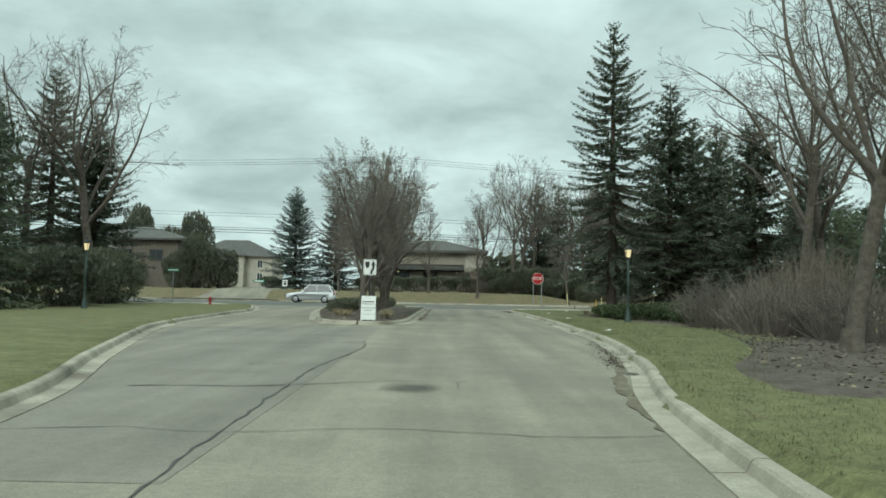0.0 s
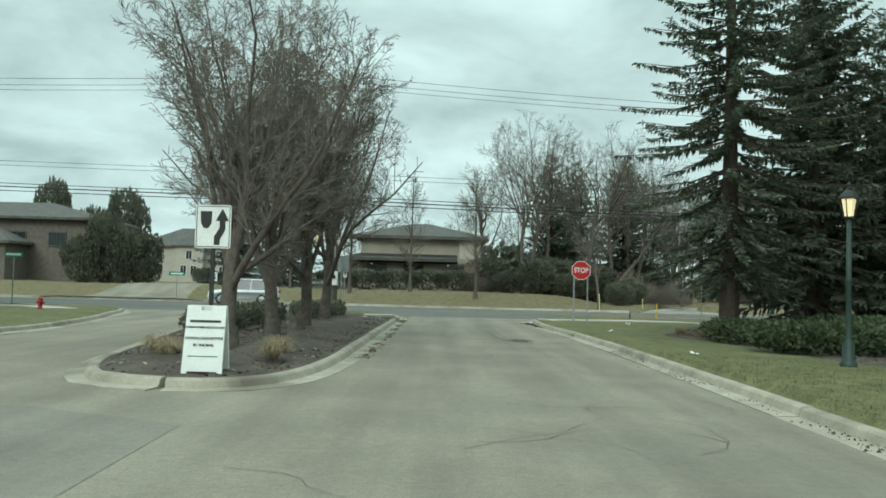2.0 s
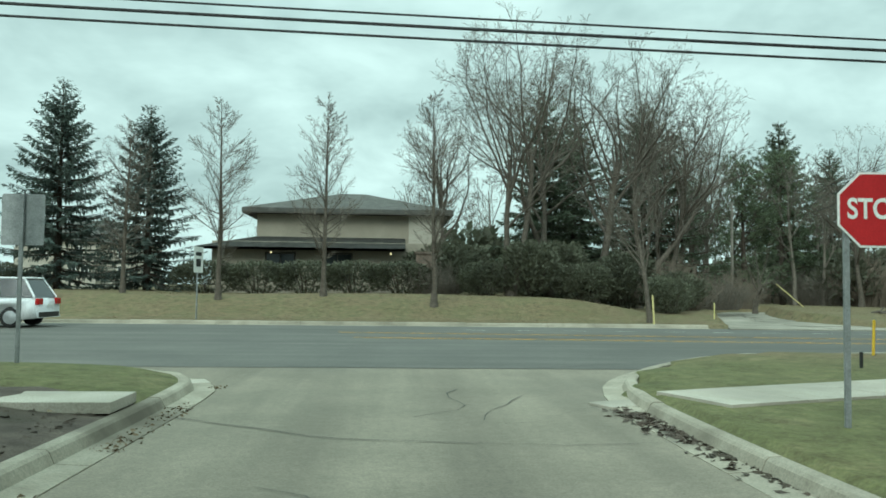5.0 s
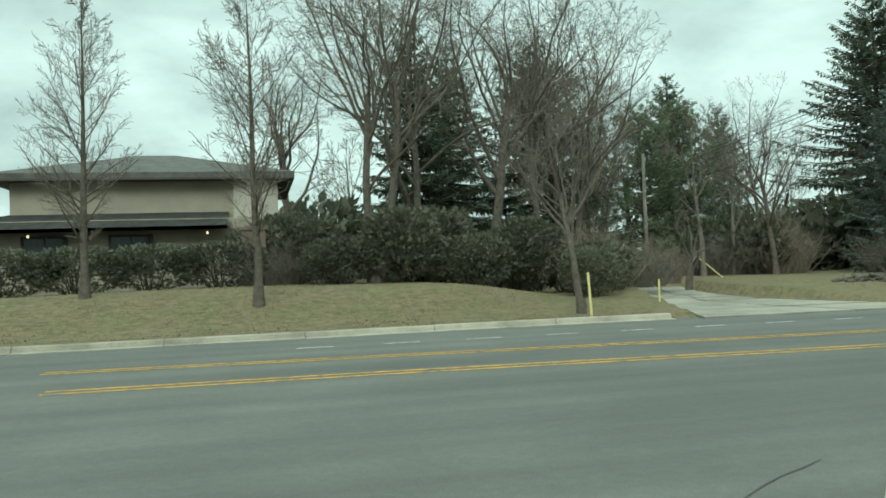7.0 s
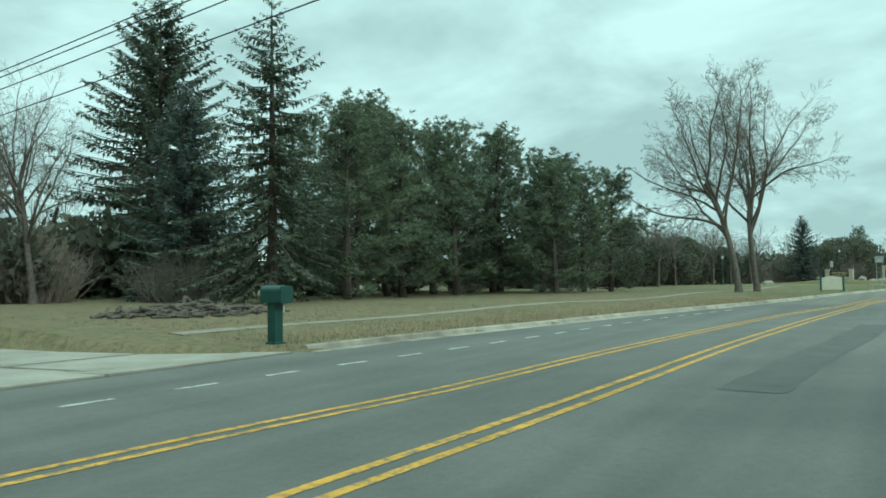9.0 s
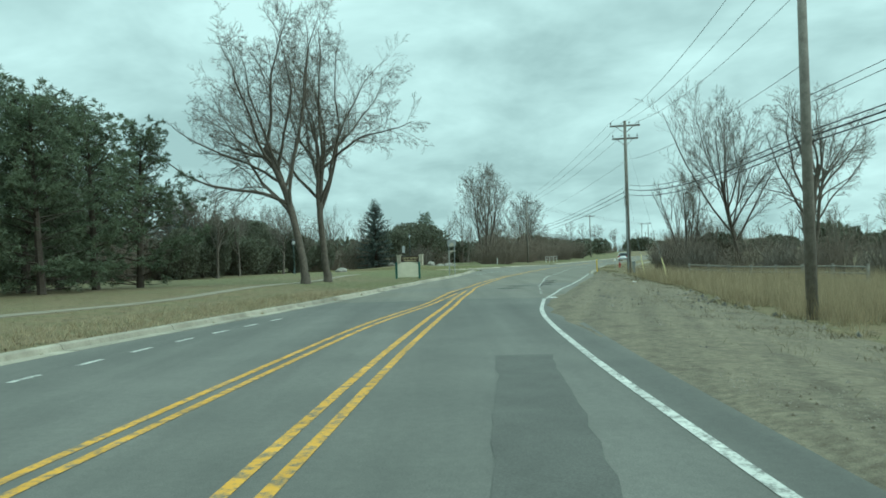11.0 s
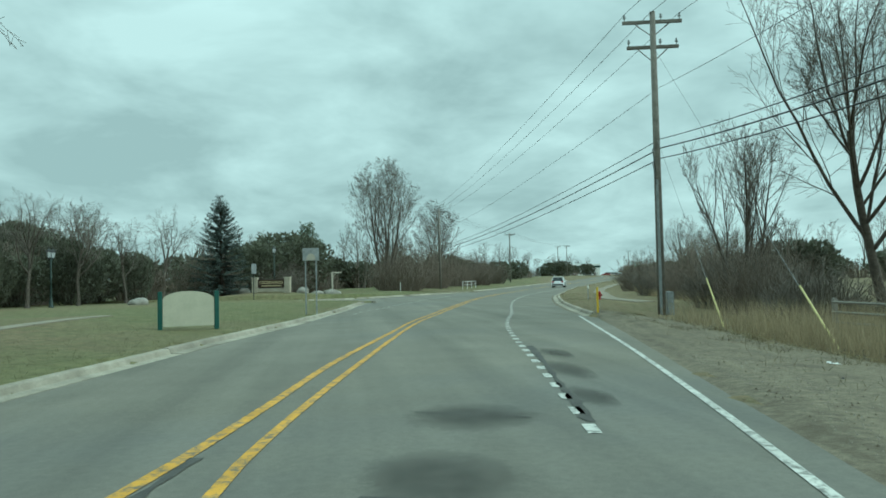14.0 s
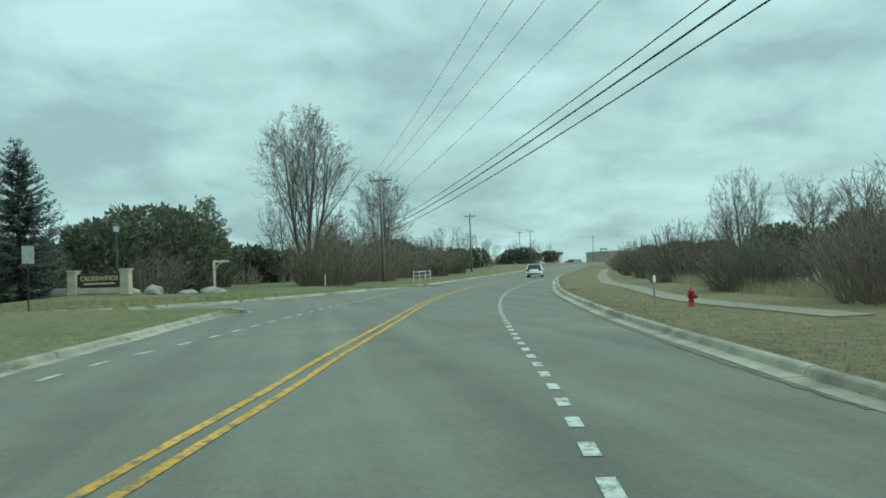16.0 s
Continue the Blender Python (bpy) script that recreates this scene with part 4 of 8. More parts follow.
# ---- trees ----
class Wood:
    """Collects round tapered bars."""
    def __init__(self):
        self.verts, self.faces = [], []

    def bar(self, pts, radii, sides):
        base = len(self.verts)
        up = None
        n = len(pts)
        for k in range(n):
            d = (pts[min(k + 1, n - 1)] - pts[max(k - 1, 0)]).normalized()
            if up is None or abs(up.dot(d)) > 0.95:
                up = Vector((1, 0, 0)) if abs(d.x) < 0.8 else Vector((0, 1, 0))
            u = (up - d * up.dot(d)).normalized()
            w = d.cross(u)
            up = u
            for s in range(sides):
                a = 2 * math.pi * s / sides
                self.verts.append(pts[k] + radii[k] * (math.cos(a) * u + math.sin(a) * w))
        for k in range(n - 1):
            for s in range(sides):
                t = (s + 1) % sides
                a = base + k * sides
                self.faces.append((a + s, a + t, a + sides + t, a + sides + s))

    def mesh(self, name):
        return mesh_of(name, self.verts, self.faces)


def turned(rng, d, angle):
    """A direction at that angle from d, to a random side."""
    ref = Vector((rng.gauss(0, 1), rng.gauss(0, 1), rng.gauss(0, 1)))
    side = (ref - d * ref.dot(d)).normalized()
    return (d * math.cos(angle) + side * math.sin(angle)).normalized()


def reach(spec, p, d, most):
    """How far a shoot can grow from p along d, up to most, before it leaves the crown's uneven outline."""
    z0, z1, rx, widest = spec["crown"]
    tall, got = spec["tall"], 0.0
    for k in range(1, 11):
        q = p + d * (most * k / 10)
        h = (q.z / tall - z0) / (z1 - z0)
        if h >= 1:
            break
        if h < widest:
            girth = 0.12 + 0.88 * (max(h, 0.0) / widest) ** 0.7
        else:
            girth = math.sqrt(1 - ((h - widest) / (1 - widest)) ** 2)
        girth *= rx * tall * (0.97 + 0.32 * noise.noise(q * (2.2 / (rx * tall)) + Vector((spec["tall"] * 3.1, 0, 0))))
        if math.hypot(q.x - spec["tilt"] * q.z, q.y) > girth:
            break
        got = most * k / 10
    return got


def limb(rng, wood, at, d, length, r, level, spec):
    """A branch and all that grows from it."""
    segs = spec.get("segs", (7, 6, 4, 3, 1))[min(level, 4)]
    pts, radii = [at], [r]
    cur = d.copy()
    taper = spec["taper"][min(level, len(spec["taper"]) - 1)]
    for k in range(segs):
        wob = spec["wob"] * (0.5 if level == 0 else 1.0)
        cur = (cur + Vector((rng.gauss(0, wob), rng.gauss(0, wob), rng.gauss(0, wob))) + Vector((0, 0, spec["rise"][min(level, len(spec["rise"]) - 1)]))).normalized()
        pts.append(pts[-1] + cur * (length / segs))
        radii.append(max(spec["thin"], r * (1 - (1 - taper) * (k + 1) / segs)))
    wood[0 if level < 2 else 1].bar(pts, radii, (9, 6, 4, 3, 3)[min(level, 4)])
    if level >= spec["levels"]:
        return
    count = spec["kids"][level]
    lo = spec["bare"][level]
    for k in range(count):
        f = lo + (1 - lo) * (k + rng.random()) / count
        f = min(f, 0.99)
        i = min(int(f * segs), segs - 1)
        p = pts[i].lerp(pts[i + 1], f * segs - i)
        rr = radii[i] + (radii[i + 1] - radii[i]) * (f * segs - i)
        axis = (pts[i + 1] - pts[i]).normalized()
        ang = radians(rng.uniform(*spec["angle"][level]))
        nd = turned(rng, axis, ang)
        if level == 0 and nd.z < spec.get("lowest", -0.1):
            nd.z = abs(nd.z) * 0.4
            nd.normalize()
        grown = length * spec["ratio"][level] * (1.0 if level == 0 else 1.05 - 0.5 * f) * rng.uniform(0.75, 1.2)
        if level == 0:
            grown = max(0.06 * spec["tall"], reach(spec, p, (nd + Vector((0, 0, 0.25))).normalized(), 1.9 * spec["crown"][2] * spec["tall"]) * rng.uniform(0.74, 0.94))
        else:
            grown = max(0.3 * grown, reach(spec, p, nd, grown))
        limb(rng, wood, p, nd, grown, rr * spec["thick"][level] * rng.uniform(0.8, 1.1), level + 1, spec)


SPECS = {
    # broad maple of the median: several rising limbs from a short trunk, a rounded crown of fine twigs
    "maple": dict(levels=4, stem=0.3, segs=(5, 9, 5, 3, 1), crown=(0.12, 1.0, 0.5, 0.5), kids=(11, 16, 9, 6), bare=(0.45, 0.16, 0.15, 0.1), angle=((4, 52), (24, 52), (28, 58), (28, 60)), ratio=(0.74, 0.36, 0.44, 0.5), thick=(0.5, 0.46, 0.5, 0.62), taper=(0.72, 0.16, 0.35, 0.6), rise=(0.0, 0.05, 0.02, 0.01), wob=0.1, thin=0.0065, lowest=0.5),
    # slim street tree: a straight leader with many short upswept side branches
    "slim": dict(levels=3, stem=0.97, crown=(0.16, 1.0, 0.205, 0.34), kids=(54, 9, 5), bare=(0.18, 0.12, 0.1), angle=((40, 66), (25, 52), (25, 55)), ratio=(0.27, 0.42, 0.5), thick=(0.3, 0.5, 0.6), taper=(0.06, 0.3, 0.5), rise=(0.0, 0.05, 0.05), wob=0.05, thin=0.0055, lowest=0.15),
    # tall wild tree of the woods, with long winding limbs
    "wild": dict(levels=4, stem=0.52, segs=(7, 9, 5, 3, 1), crown=(0.24, 1.0, 0.4, 0.62), kids=(9, 10, 7, 3), bare=(0.48, 0.2, 0.15, 0.1), angle=((10, 56), (25, 56), (25, 60), (25, 60)), ratio=(0.55, 0.42, 0.48, 0.5), thick=(0.6, 0.48, 0.5, 0.6), taper=(0.55, 0.16, 0.35, 0.5), rise=(0.0, 0.05, 0.03, 0.01), wob=0.13, thin=0.008, lowest=0.2),
    # big open field tree with a wide fan of arching limbs
    "field": dict(levels=4, stem=0.48, segs=(6, 11, 6, 3, 1), crown=(0.13, 1.0, 0.6, 0.56), kids=(11, 15, 9, 5), bare=(0.45, 0.18, 0.15, 0.1), angle=((6, 58), (26, 56), (30, 62), (30, 62)), ratio=(0.66, 0.36, 0.46, 0.5), thick=(0.64, 0.46, 0.5, 0.6), taper=(0.72, 0.14, 0.3, 0.5), rise=(0.0, 0.03, 0.0, -0.03), wob=0.13, thin=0.0075, lowest=0.35),
    # leaning willow with long fine shoots
    "willow": dict(levels=4, stem=0.5, segs=(7, 8, 5, 3, 1), crown=(0.12, 1.0, 0.42, 0.6), kids=(13, 12, 9, 5), bare=(0.35, 0.15, 0.15, 0.1), angle=((14, 56), (18, 42), (18, 45), (20, 50)), ratio=(0.66, 0.42, 0.46, 0.5), thick=(0.5, 0.45, 0.5, 0.6), taper=(0.5, 0.15, 0.3, 0.5), rise=(0.0, 0.05, 0.03, 0.01), wob=0.08, thin=0.006, lowest=0.2),
    # crooked old fruit tree, few thin limbs
    "apple": dict(levels=3, stem=0.4, segs=(4, 6, 4, 2, 1), crown=(0.1, 1.0, 0.55, 0.6), kids=(6, 5, 4), bare=(0.5, 0.25, 0.2), angle=((20, 75), (30, 70), (30, 60)), ratio=(0.7, 0.45, 0.5), thick=(0.6, 0.5, 0.5), taper=(0.8, 0.2, 0.4), rise=(0.0, 0.05, 0.03), wob=0.22, thin=0.008, lowest=0.1),
    # young upright tree, several stems
    "upright": dict(levels=3, crown=(0.12, 1.0, 0.3, 0.68), kids=(13, 8, 6), bare=(0.22, 0.2, 0.1), angle=((15, 36), (20, 45), (25, 55)), ratio=(0.6, 0.45, 0.5), thick=(0.5, 0.5, 0.6), taper=(0.12, 0.3, 0.5), rise=(0.02, 0.06, 0.05), wob=0.08, thin=0.007, lowest=0.3),
    # tall roadside tree with an oval crown, several stems close together
    "oval": dict(levels=4, crown=(0.12, 1.0, 0.34, 0.58), kids=(13, 7, 6, 3), bare=(0.18, 0.2, 0.1, 0.1), angle=((22, 44), (25, 50), (25, 55), (25, 60)), ratio=(0.4, 0.5, 0.5, 0.5), thick=(0.45, 0.5, 0.55, 0.6), taper=(0.15, 0.25, 0.4, 0.6), rise=(0.01, 0.06, 0.03, 0.0), wob=0.07, thin=0.009, lowest=0.25, spread=(0.07, 0.2)),
    # far tree, few bars
    "far": dict(levels=3, segs=(4, 2, 1, 1, 1), crown=(0.25, 1.0, 0.3, 0.58), kids=(10, 6, 4), bare=(0.3, 0.2, 0.1), angle=((22, 50), (25, 55), (25, 60)), ratio=(0.55, 0.5, 0.5), thick=(0.5, 0.5, 0.6), taper=(0.2, 0.3, 0.5), rise=(0.0, 0.07, 0.04), wob=0.1, thin=0.018, lowest=0.1),
}
TREES = {}


def bare_tree(kind, seed, height, r, lean=0.0, forks=1, bark="bark"):
    """Meshes of a leafless tree, unplaced: trunk with its limbs, and the finer crown."""
    key = (kind, seed, height, r, lean, forks)
    if key in TREES:
        return TREES[key]
    rng = random.Random(seed)
    stems, crown = [], Wood()
    spec = dict(SPECS[kind], tall=height, tilt=lean)
    stem = spec.get("stem", 0.8)
    if forks == 1:
        stems.append(Wood())
        limb(rng, (stems[0], crown), Vector((0, 0, -0.15)), Vector((lean, 0, 1)).normalized(), height * stem, r, 0, spec)
    else:
        for k in range(forks):
            a = 2 * math.pi * k / forks + rng.uniform(-0.3, 0.3)
            tilt = rng.uniform(*spec.get("spread", (0.12, 0.28)))
            stems.append(Wood())
            limb(rng, (stems[-1], crown), Vector((0.6 * r * math.cos(a), 0.6 * r * math.sin(a), -0.15)), Vector((tilt * math.cos(a) + lean, tilt * math.sin(a), 1)).normalized(), height * stem * rng.uniform(0.85, 1.05), r * rng.uniform(0.7, 1), 0, spec)
    # root flare
    stems[0].bar([Vector((0, 0, -0.2)), Vector((0, 0, 0.12)), Vector((0, 0, 0.6))], [r * 1.6, r * 1.3, r * 1.02], 9)
    TREES[key] = ([w.mesh("tree_trunk") for w in stems], crown.mesh("tree_crown"))
    return TREES[key]


def place_tree(kind, seed, height, r, x, y, label, turn=0.0, scale=1.0, lean=0.0, forks=1, bark="bark", name="bare_tree", group="", z=None):
    trunks, crown = bare_tree(kind, seed, height, r, lean, forks)
    ob = thing(name, label, "tree", pose(x, y, ground_z(x, y) if z is None else z, 0, 0, turn) @ Matrix.Scale(scale, 4), group)
    for trunk in trunks:
        part_mesh("trunk", trunk, M[bark], ob, "", True)
    part_mesh("crown", crown, M["twig"], ob, "fine bare twigs")
    return ob


class Leaves:
    """Collects small pointed blades."""
    def __init__(self):
        self.verts, self.faces = [], []

    def blade(self, at, d, side, length, width):
        k = len(self.verts)
        m = at + d * (0.45 * length)
        self.verts += [at, m + side * width, at + d * length, m - side * width]
        self.faces.append((k, k + 1, k + 2, k + 3))

    def mesh(self, name):
        return mesh_of(name, self.verts, self.faces)


def conifer(seed, height, radius, gap=0.42, droop=0.35, dense=1.0, clear=0.04, ragged=0.25, blade=0.42, skirt=1.0):
    """Meshes of a spruce: trunk with bare boughs, and needle sprays along every bough."""
    key = ("conifer", seed, height, radius, gap, droop, dense, clear)
    if key in TREES:
        return TREES[key]
    rng = random.Random(seed)
    wood, leaf = Wood(), Leaves()
    r0 = height * 0.016
    wood.bar([Vector((0, 0, -0.2)), Vector((0, 0, height * 0.5)), Vector((0, 0, height))], [r0 * 1.3, r0 * 0.7, 0.015], 8)
    z = height * clear
    while z < height * 0.985:
        f = (z - height * clear) / (height * (1 - clear))
        reach = 1.3 * radius * (1 - f) ** 0.8 * (0.7 + 0.3 * min(1, f * 7 + 0.35)) + 0.15
        reach *= min(1.0, skirt + 2.5 * f)
        n = rng.randint(5, 7) if f < 0.85 else 4
        a0 = rng.uniform(0, 6.28)
        for k in range(n):
            a = a0 + 2 * math.pi * k / n + rng.uniform(-0.3, 0.3)
            length = reach * rng.uniform(1 - ragged * 1.2, 1 + ragged * 0.6)
            out = Vector((math.cos(a), math.sin(a), 0))
            cross = Vector((-math.sin(a), math.cos(a), 0))
            lift = 0.35 * f - droop * (1 - f) + rng.uniform(-0.12, 0.12)
            zb = z + rng.uniform(-0.55, 0.55) * gap
            pts = []
            for i in range(5):
                s = i / 4
                pts.append(Vector((0, 0, zb)) + out * (length * s) + Vector((0, 0, length * (lift * s - 0.25 * droop * s + 0.28 * s * s * (0.6 + f)))))
            wood.bar([pts[0], pts[2], pts[4]], [0.012 + 0.012 * length, 0.008 + 0.006 * length, 0.005], 3)
            steps = max(3, int(length * 8.5 * dense))
            for i in range(steps):
                s = 0.12 + 0.9 * (i + rng.random()) / steps
                s = min(s, 1.0)
                j = min(int(s * 4), 3)
                p = pts[j].lerp(pts[j + 1], s * 4 - j)
                size = blade * (0.55 + 0.6 * rng.random()) * (1.15 - 0.45 * s) * (0.6 + 0.4 * min(1, length / 1.5))
                for sgn in (-1, 1):
                    d = (out * rng.uniform(0.45, 0.9) + cross * sgn * rng.uniform(0.5, 1.0) + Vector((0, 0, rng.uniform(-0.75, 0.15) * (droop + 0.35)))).normalized()
                    sd = d.cross(Vector((rng.gauss(0, 0.5), rng.gauss(0, 0.5), 1))).normalized()
                    leaf.blade(p, d, sd, size * 1.1, size * 0.2)
                if rng.random() < 0.6:
                    d = (out * 0.25 + cross * rng.uniform(-0.3, 0.3) + Vector((0, 0, -1))).normalized()
                    leaf.blade(p, d, cross.cross(d).normalized() if rng.random() < 0.5 else cross, size * 1.0, size * 0.17)
        z += gap * rng.uniform(0.75, 1.25) * (1.0 - 0.35 * f)
    TREES[key] = (wood.mesh("tree_trunk"), leaf.mesh("tree_crown"))
    return TREES[key]


def pine(seed, height, radius, clear=0.03, dense=1.05, tuft=0.27):
    """Meshes of a pine: rising boughs that end in round tufts of needles."""
    key = ("pine", seed, height, radius, clear, dense)
    if key in TREES:
        return TREES[key]
    rng = random.Random(seed)
    wood, leaf = Wood(), Leaves()
    r0 = height * 0.018
    lean = Vector((rng.uniform(-0.04, 0.04), rng.uniform(-0.04, 0.04), 1))
    wood.bar([Vector((0, 0, -0.2)), lean * (height * 0.5), lean * height], [r0 * 1.3, r0 * 0.75, 0.02], 7)
    z = height * clear
    while z < height * 0.98:
        f = (z - height * clear) / (height * (1 - clear))
        reach = 1.35 * radius * (1 - 0.72 * f ** 2.0) * (0.75 + 0.25 * math.sin(math.pi * min(1, f * 1.6)))
        for k in range(rng.randint(3, 4) + int(f > 0.55)):
            a = rng.uniform(0, 6.28)
            length = reach * rng.uniform(0.5, 1.25)
            out = Vector((math.cos(a), math.sin(a), 0))
            p0 = lean * z
            p1 = p0 + out * length * 0.6 + Vector((0, 0, length * (rng.uniform(0.0, 0.22) + 0.5 * f * f)))
            p2 = p1 + out * length * 0.4 + Vector((0, 0, length * (rng.uniform(0.1, 0.35) + 0.5 * f)))
            wood.bar([p0, p1, p2], [0.015 + 0.012 * length, 0.02, 0.008], 3)
            tufts = max(4, int(length * 4.2 * dense))
            for i in range(tufts):
                s = 1.05 - 0.7 * rng.random() ** 1.5
                c = (p0.lerp(p1, s / 0.6) if s < 0.6 else p1.lerp(p2, (s - 0.6) / 0.4)) + Vector((rng.gauss(0, 0.33), rng.gauss(0, 0.33), rng.gauss(0.1, 0.13)))
                for b in range(18):
                    d = Vector((rng.gauss(0, 1), rng.gauss(0, 1), rng.gauss(0.35, 0.8))).normalized()
                    sd = d.cross(Vector((rng.gauss(0, 1), rng.gauss(0, 1), rng.gauss(0, 1)))).normalized()
                    leaf.blade(c, d, sd, tuft * rng.uniform(0.8, 1.5), tuft * 0.11)
        z += rng.uniform(0.42, 0.62) * (1 - 0.45 * f)
    TREES[key] = (wood.mesh("tree_trunk"), leaf.mesh("tree_crown"))
    return TREES[key]


def place_conifer(meshes, x, y, label, turn=0.0, scale=1.0, leafy="spruce", name="spruce_tree", group="", tall=1.0):
    ob = thing(name, label, "tree", pose(x, y, ground_z(x, y), 0, 0, turn) @ Matrix.Diagonal((scale, scale, scale * tall, 1)), group)
    part_mesh("trunk", meshes[0], M["bark_dark"], ob)
    part_mesh("crown", meshes[1], M[leafy], ob, "dense drooping needle sprays")
    return ob


def leaf_mass(seed, sx, sy, sz, count, size, stems=20, flat=0.5):
    """Meshes of a shrub: stems from the ground and small leaves through an uneven rounded mass."""
    key = ("mass", seed, sx, sy, sz, count, size)
    if key in TREES:
        return TREES[key]
    rng = random.Random(seed)
    wood, leaf = Wood(), Leaves()
    bumps = [(rng.uniform(-0.8, 0.8), rng.uniform(-0.8, 0.8), rng.uniform(0.3, 1.0), rng.uniform(0.3, 0.55)) for _ in range(14)]
    for k in range(stems):
        a = rng.uniform(0, 6.28)
        q = Vector((math.cos(a) * sx * rng.uniform(0.1, 0.8), math.sin(a) * sy * rng.uniform(0.1, 0.8), sz * rng.uniform(0.5, 0.9)))
        base = Vector((q.x * 0.35, q.y * 0.35, -0.05))
        wood.bar([base, base.lerp(q, 0.5) + Vector((rng.gauss(0, 0.06), rng.gauss(0, 0.06), 0)), q], [0.03, 0.018, 0.006], 4)
    for k in range(count):
        if rng.random() < 0.55:
            b = rng.choice(bumps)
            v = Vector((rng.gauss(0, 1), rng.gauss(0, 1), rng.gauss(0, 1))).normalized() * b[3] * rng.uniform(0.75, 1.0)
            p = Vector(((b[0] + v.x) * sx * 0.85, (b[1] + v.y) * sy * 0.85, max(0.03, (0.25 + 0.5 * b[2] + v.z * 0.6) * sz)))
        else:
            v = Vector((rng.gauss(0, 1), rng.gauss(0, 1), rng.gauss(0, 1))).normalized() * rng.uniform(0.82, 1.03)
            p = Vector((v.x * sx, v.y * sy, max(0.02, (0.48 + 0.5 * v.z) * sz)))
        d = (Vector((p.x / sx, p.y / sy, 0.6 * p.z / sz)) + Vector((rng.gauss(0, 0.7), rng.gauss(0, 0.7), rng.gauss(flat, 0.6)))).normalized()
        sd = d.cross(Vector((rng.gauss(0, 1), rng.gauss(0, 1), rng.gauss(0, 1)))).normalized()
        s = size * rng.uniform(0.6, 1.3)
        leaf.blade(p, d, sd, s, s * 0.3)
    TREES[key] = (wood.mesh("shrub_stems"), leaf.mesh("shrub_leaves"))
    return TREES[key]


def place_shrub(meshes, x, y, label, leafy="evergreen", turn=0.0, scale=1.0, name="evergreen_shrub", category="shrub", group="", tall=1.0):
    ob = thing(name, label, category, pose(x, y, ground_z(x, y), 0, 0, turn) @ Matrix.Diagonal((scale, scale, scale * tall, 1)), group)
    part_mesh("stem_frame", meshes[0], M["bark_dark"], ob)
    part_mesh("foliage", meshes[1], M[leafy], ob)
    return ob


def twig_mass(seed, sx, sy, sz, count, thin=0.007):
    """Meshes of a leafless thicket: many thin stems that fork upward."""
    key = ("twigs", seed, sx, sy, sz, count)
    if key in TREES:
        return TREES[key]
    rng = random.Random(seed)
    wood, fine = Wood(), Wood()
    for k in range(count):
        a, s = rng.uniform(0, 6.28), math.sqrt(rng.random())
        b = Vector((math.cos(a) * s * sx * 0.75, math.sin(a) * s * sy * 0.75, -0.05))
        h = sz * (1 - 0.55 * s * s) * rng.uniform(0.6, 1.1)
        tip = b + Vector((math.cos(a) * s * sx * 0.35 + rng.gauss(0, 0.3), math.sin(a) * s * sy * 0.35 + rng.gauss(0, 0.3), h))
        mid = b.lerp(tip, 0.5) + Vector((rng.gauss(0, 0.12), rng.gauss(0, 0.12), 0.1 * h))
        wood.bar([b, mid, tip], [thin * 2.4, thin * 1.6, thin], 3)
        for j in range(4):
            f = rng.uniform(0.35, 0.95)
            p = b.lerp(mid, f * 2) if f < 0.5 else mid.lerp(tip, f * 2 - 1)
            d = Vector((rng.gauss(0, 0.6), rng.gauss(0, 0.6), rng.uniform(0.1, 1.0))).normalized()
            fine.bar([p, p + d * rng.uniform(0.25, 0.7) * min(1.0, sz / 2.5)], [thin, thin * 0.6], 3)
    TREES[key] = (wood.mesh("shrub_stems"), fine.mesh("shrub_twigs"))
    return TREES[key]


def place_twigs(me, x, y, label, turn=0.0, scale=1.0, mat="twig_brown", name="bare_shrub", group="", tall=1.0):
    ob = thing(name, label, "shrub", pose(x, y, ground_z(x, y), 0, 0, turn) @ Matrix.Diagonal((scale, scale, scale * tall, 1)), group)
    part_mesh("stem_frame", me[0], M[mat], ob)
    part_mesh("twig_crown", me[1], M[mat], ob)
    return ob


# ---- the trees, from the drive to the far end ----
CEDARS = []
for k, (x, y, seed, turn, sc) in enumerate([(-3.6, 36.2, 3, 60, 0.96), (-3.5, 39.9, 4, 130, 0.93), (-3.4, 43.9, 3, 250, 0.96), (-3.5, 48.8, 4, 300, 1.0)]):
    place_tree("maple", seed, 9.4, 0.185, x, y, "leafless maple with rising limbs on the mulched median", turn, sc, bark="bark", name="maple_tree", group="maples on the median")

SPRUCE_A = conifer(21, 19.5, 4.3, gap=0.5, droop=0.5, dense=1.9, clear=0.12, ragged=0.35, skirt=0.5, blade=0.32)
SPRUCE_B = conifer(22, 13.5, 3.4, gap=0.4, droop=0.4, dense=1.2)
SPRUCE_C = conifer(23, 11.5, 3.0, gap=0.36, droop=0.25, dense=1.15, ragged=0.15)
SPRUCE_E = conifer(25, 15.0, 5.4, gap=0.36, droop=0.38, dense=1.1, clear=0.015, ragged=0.2)
SPRUCE_D = conifer(24, 14.5, 3.9, gap=0.62, droop=0.6, dense=0.9, clear=0.1, ragged=0.4)
place_conifer(SPRUCE_A, 9.6, 46.3, "tall dark spruce with long drooping boughs in the planting bed", 15, 0.8, tall=1.1)
place_conifer(SPRUCE_B, 13.8, 49.5, "dark spruce with hanging boughs in the planting bed", 80, 1.08)
place_conifer(SPRUCE_B, 17.0, 50.5, "dense dark spruce behind the planting bed", 200, 0.92)
place_conifer(SPRUCE_A, 17.5, 57.0, "tall spruce at the back of the lawn", 120, 0.72)
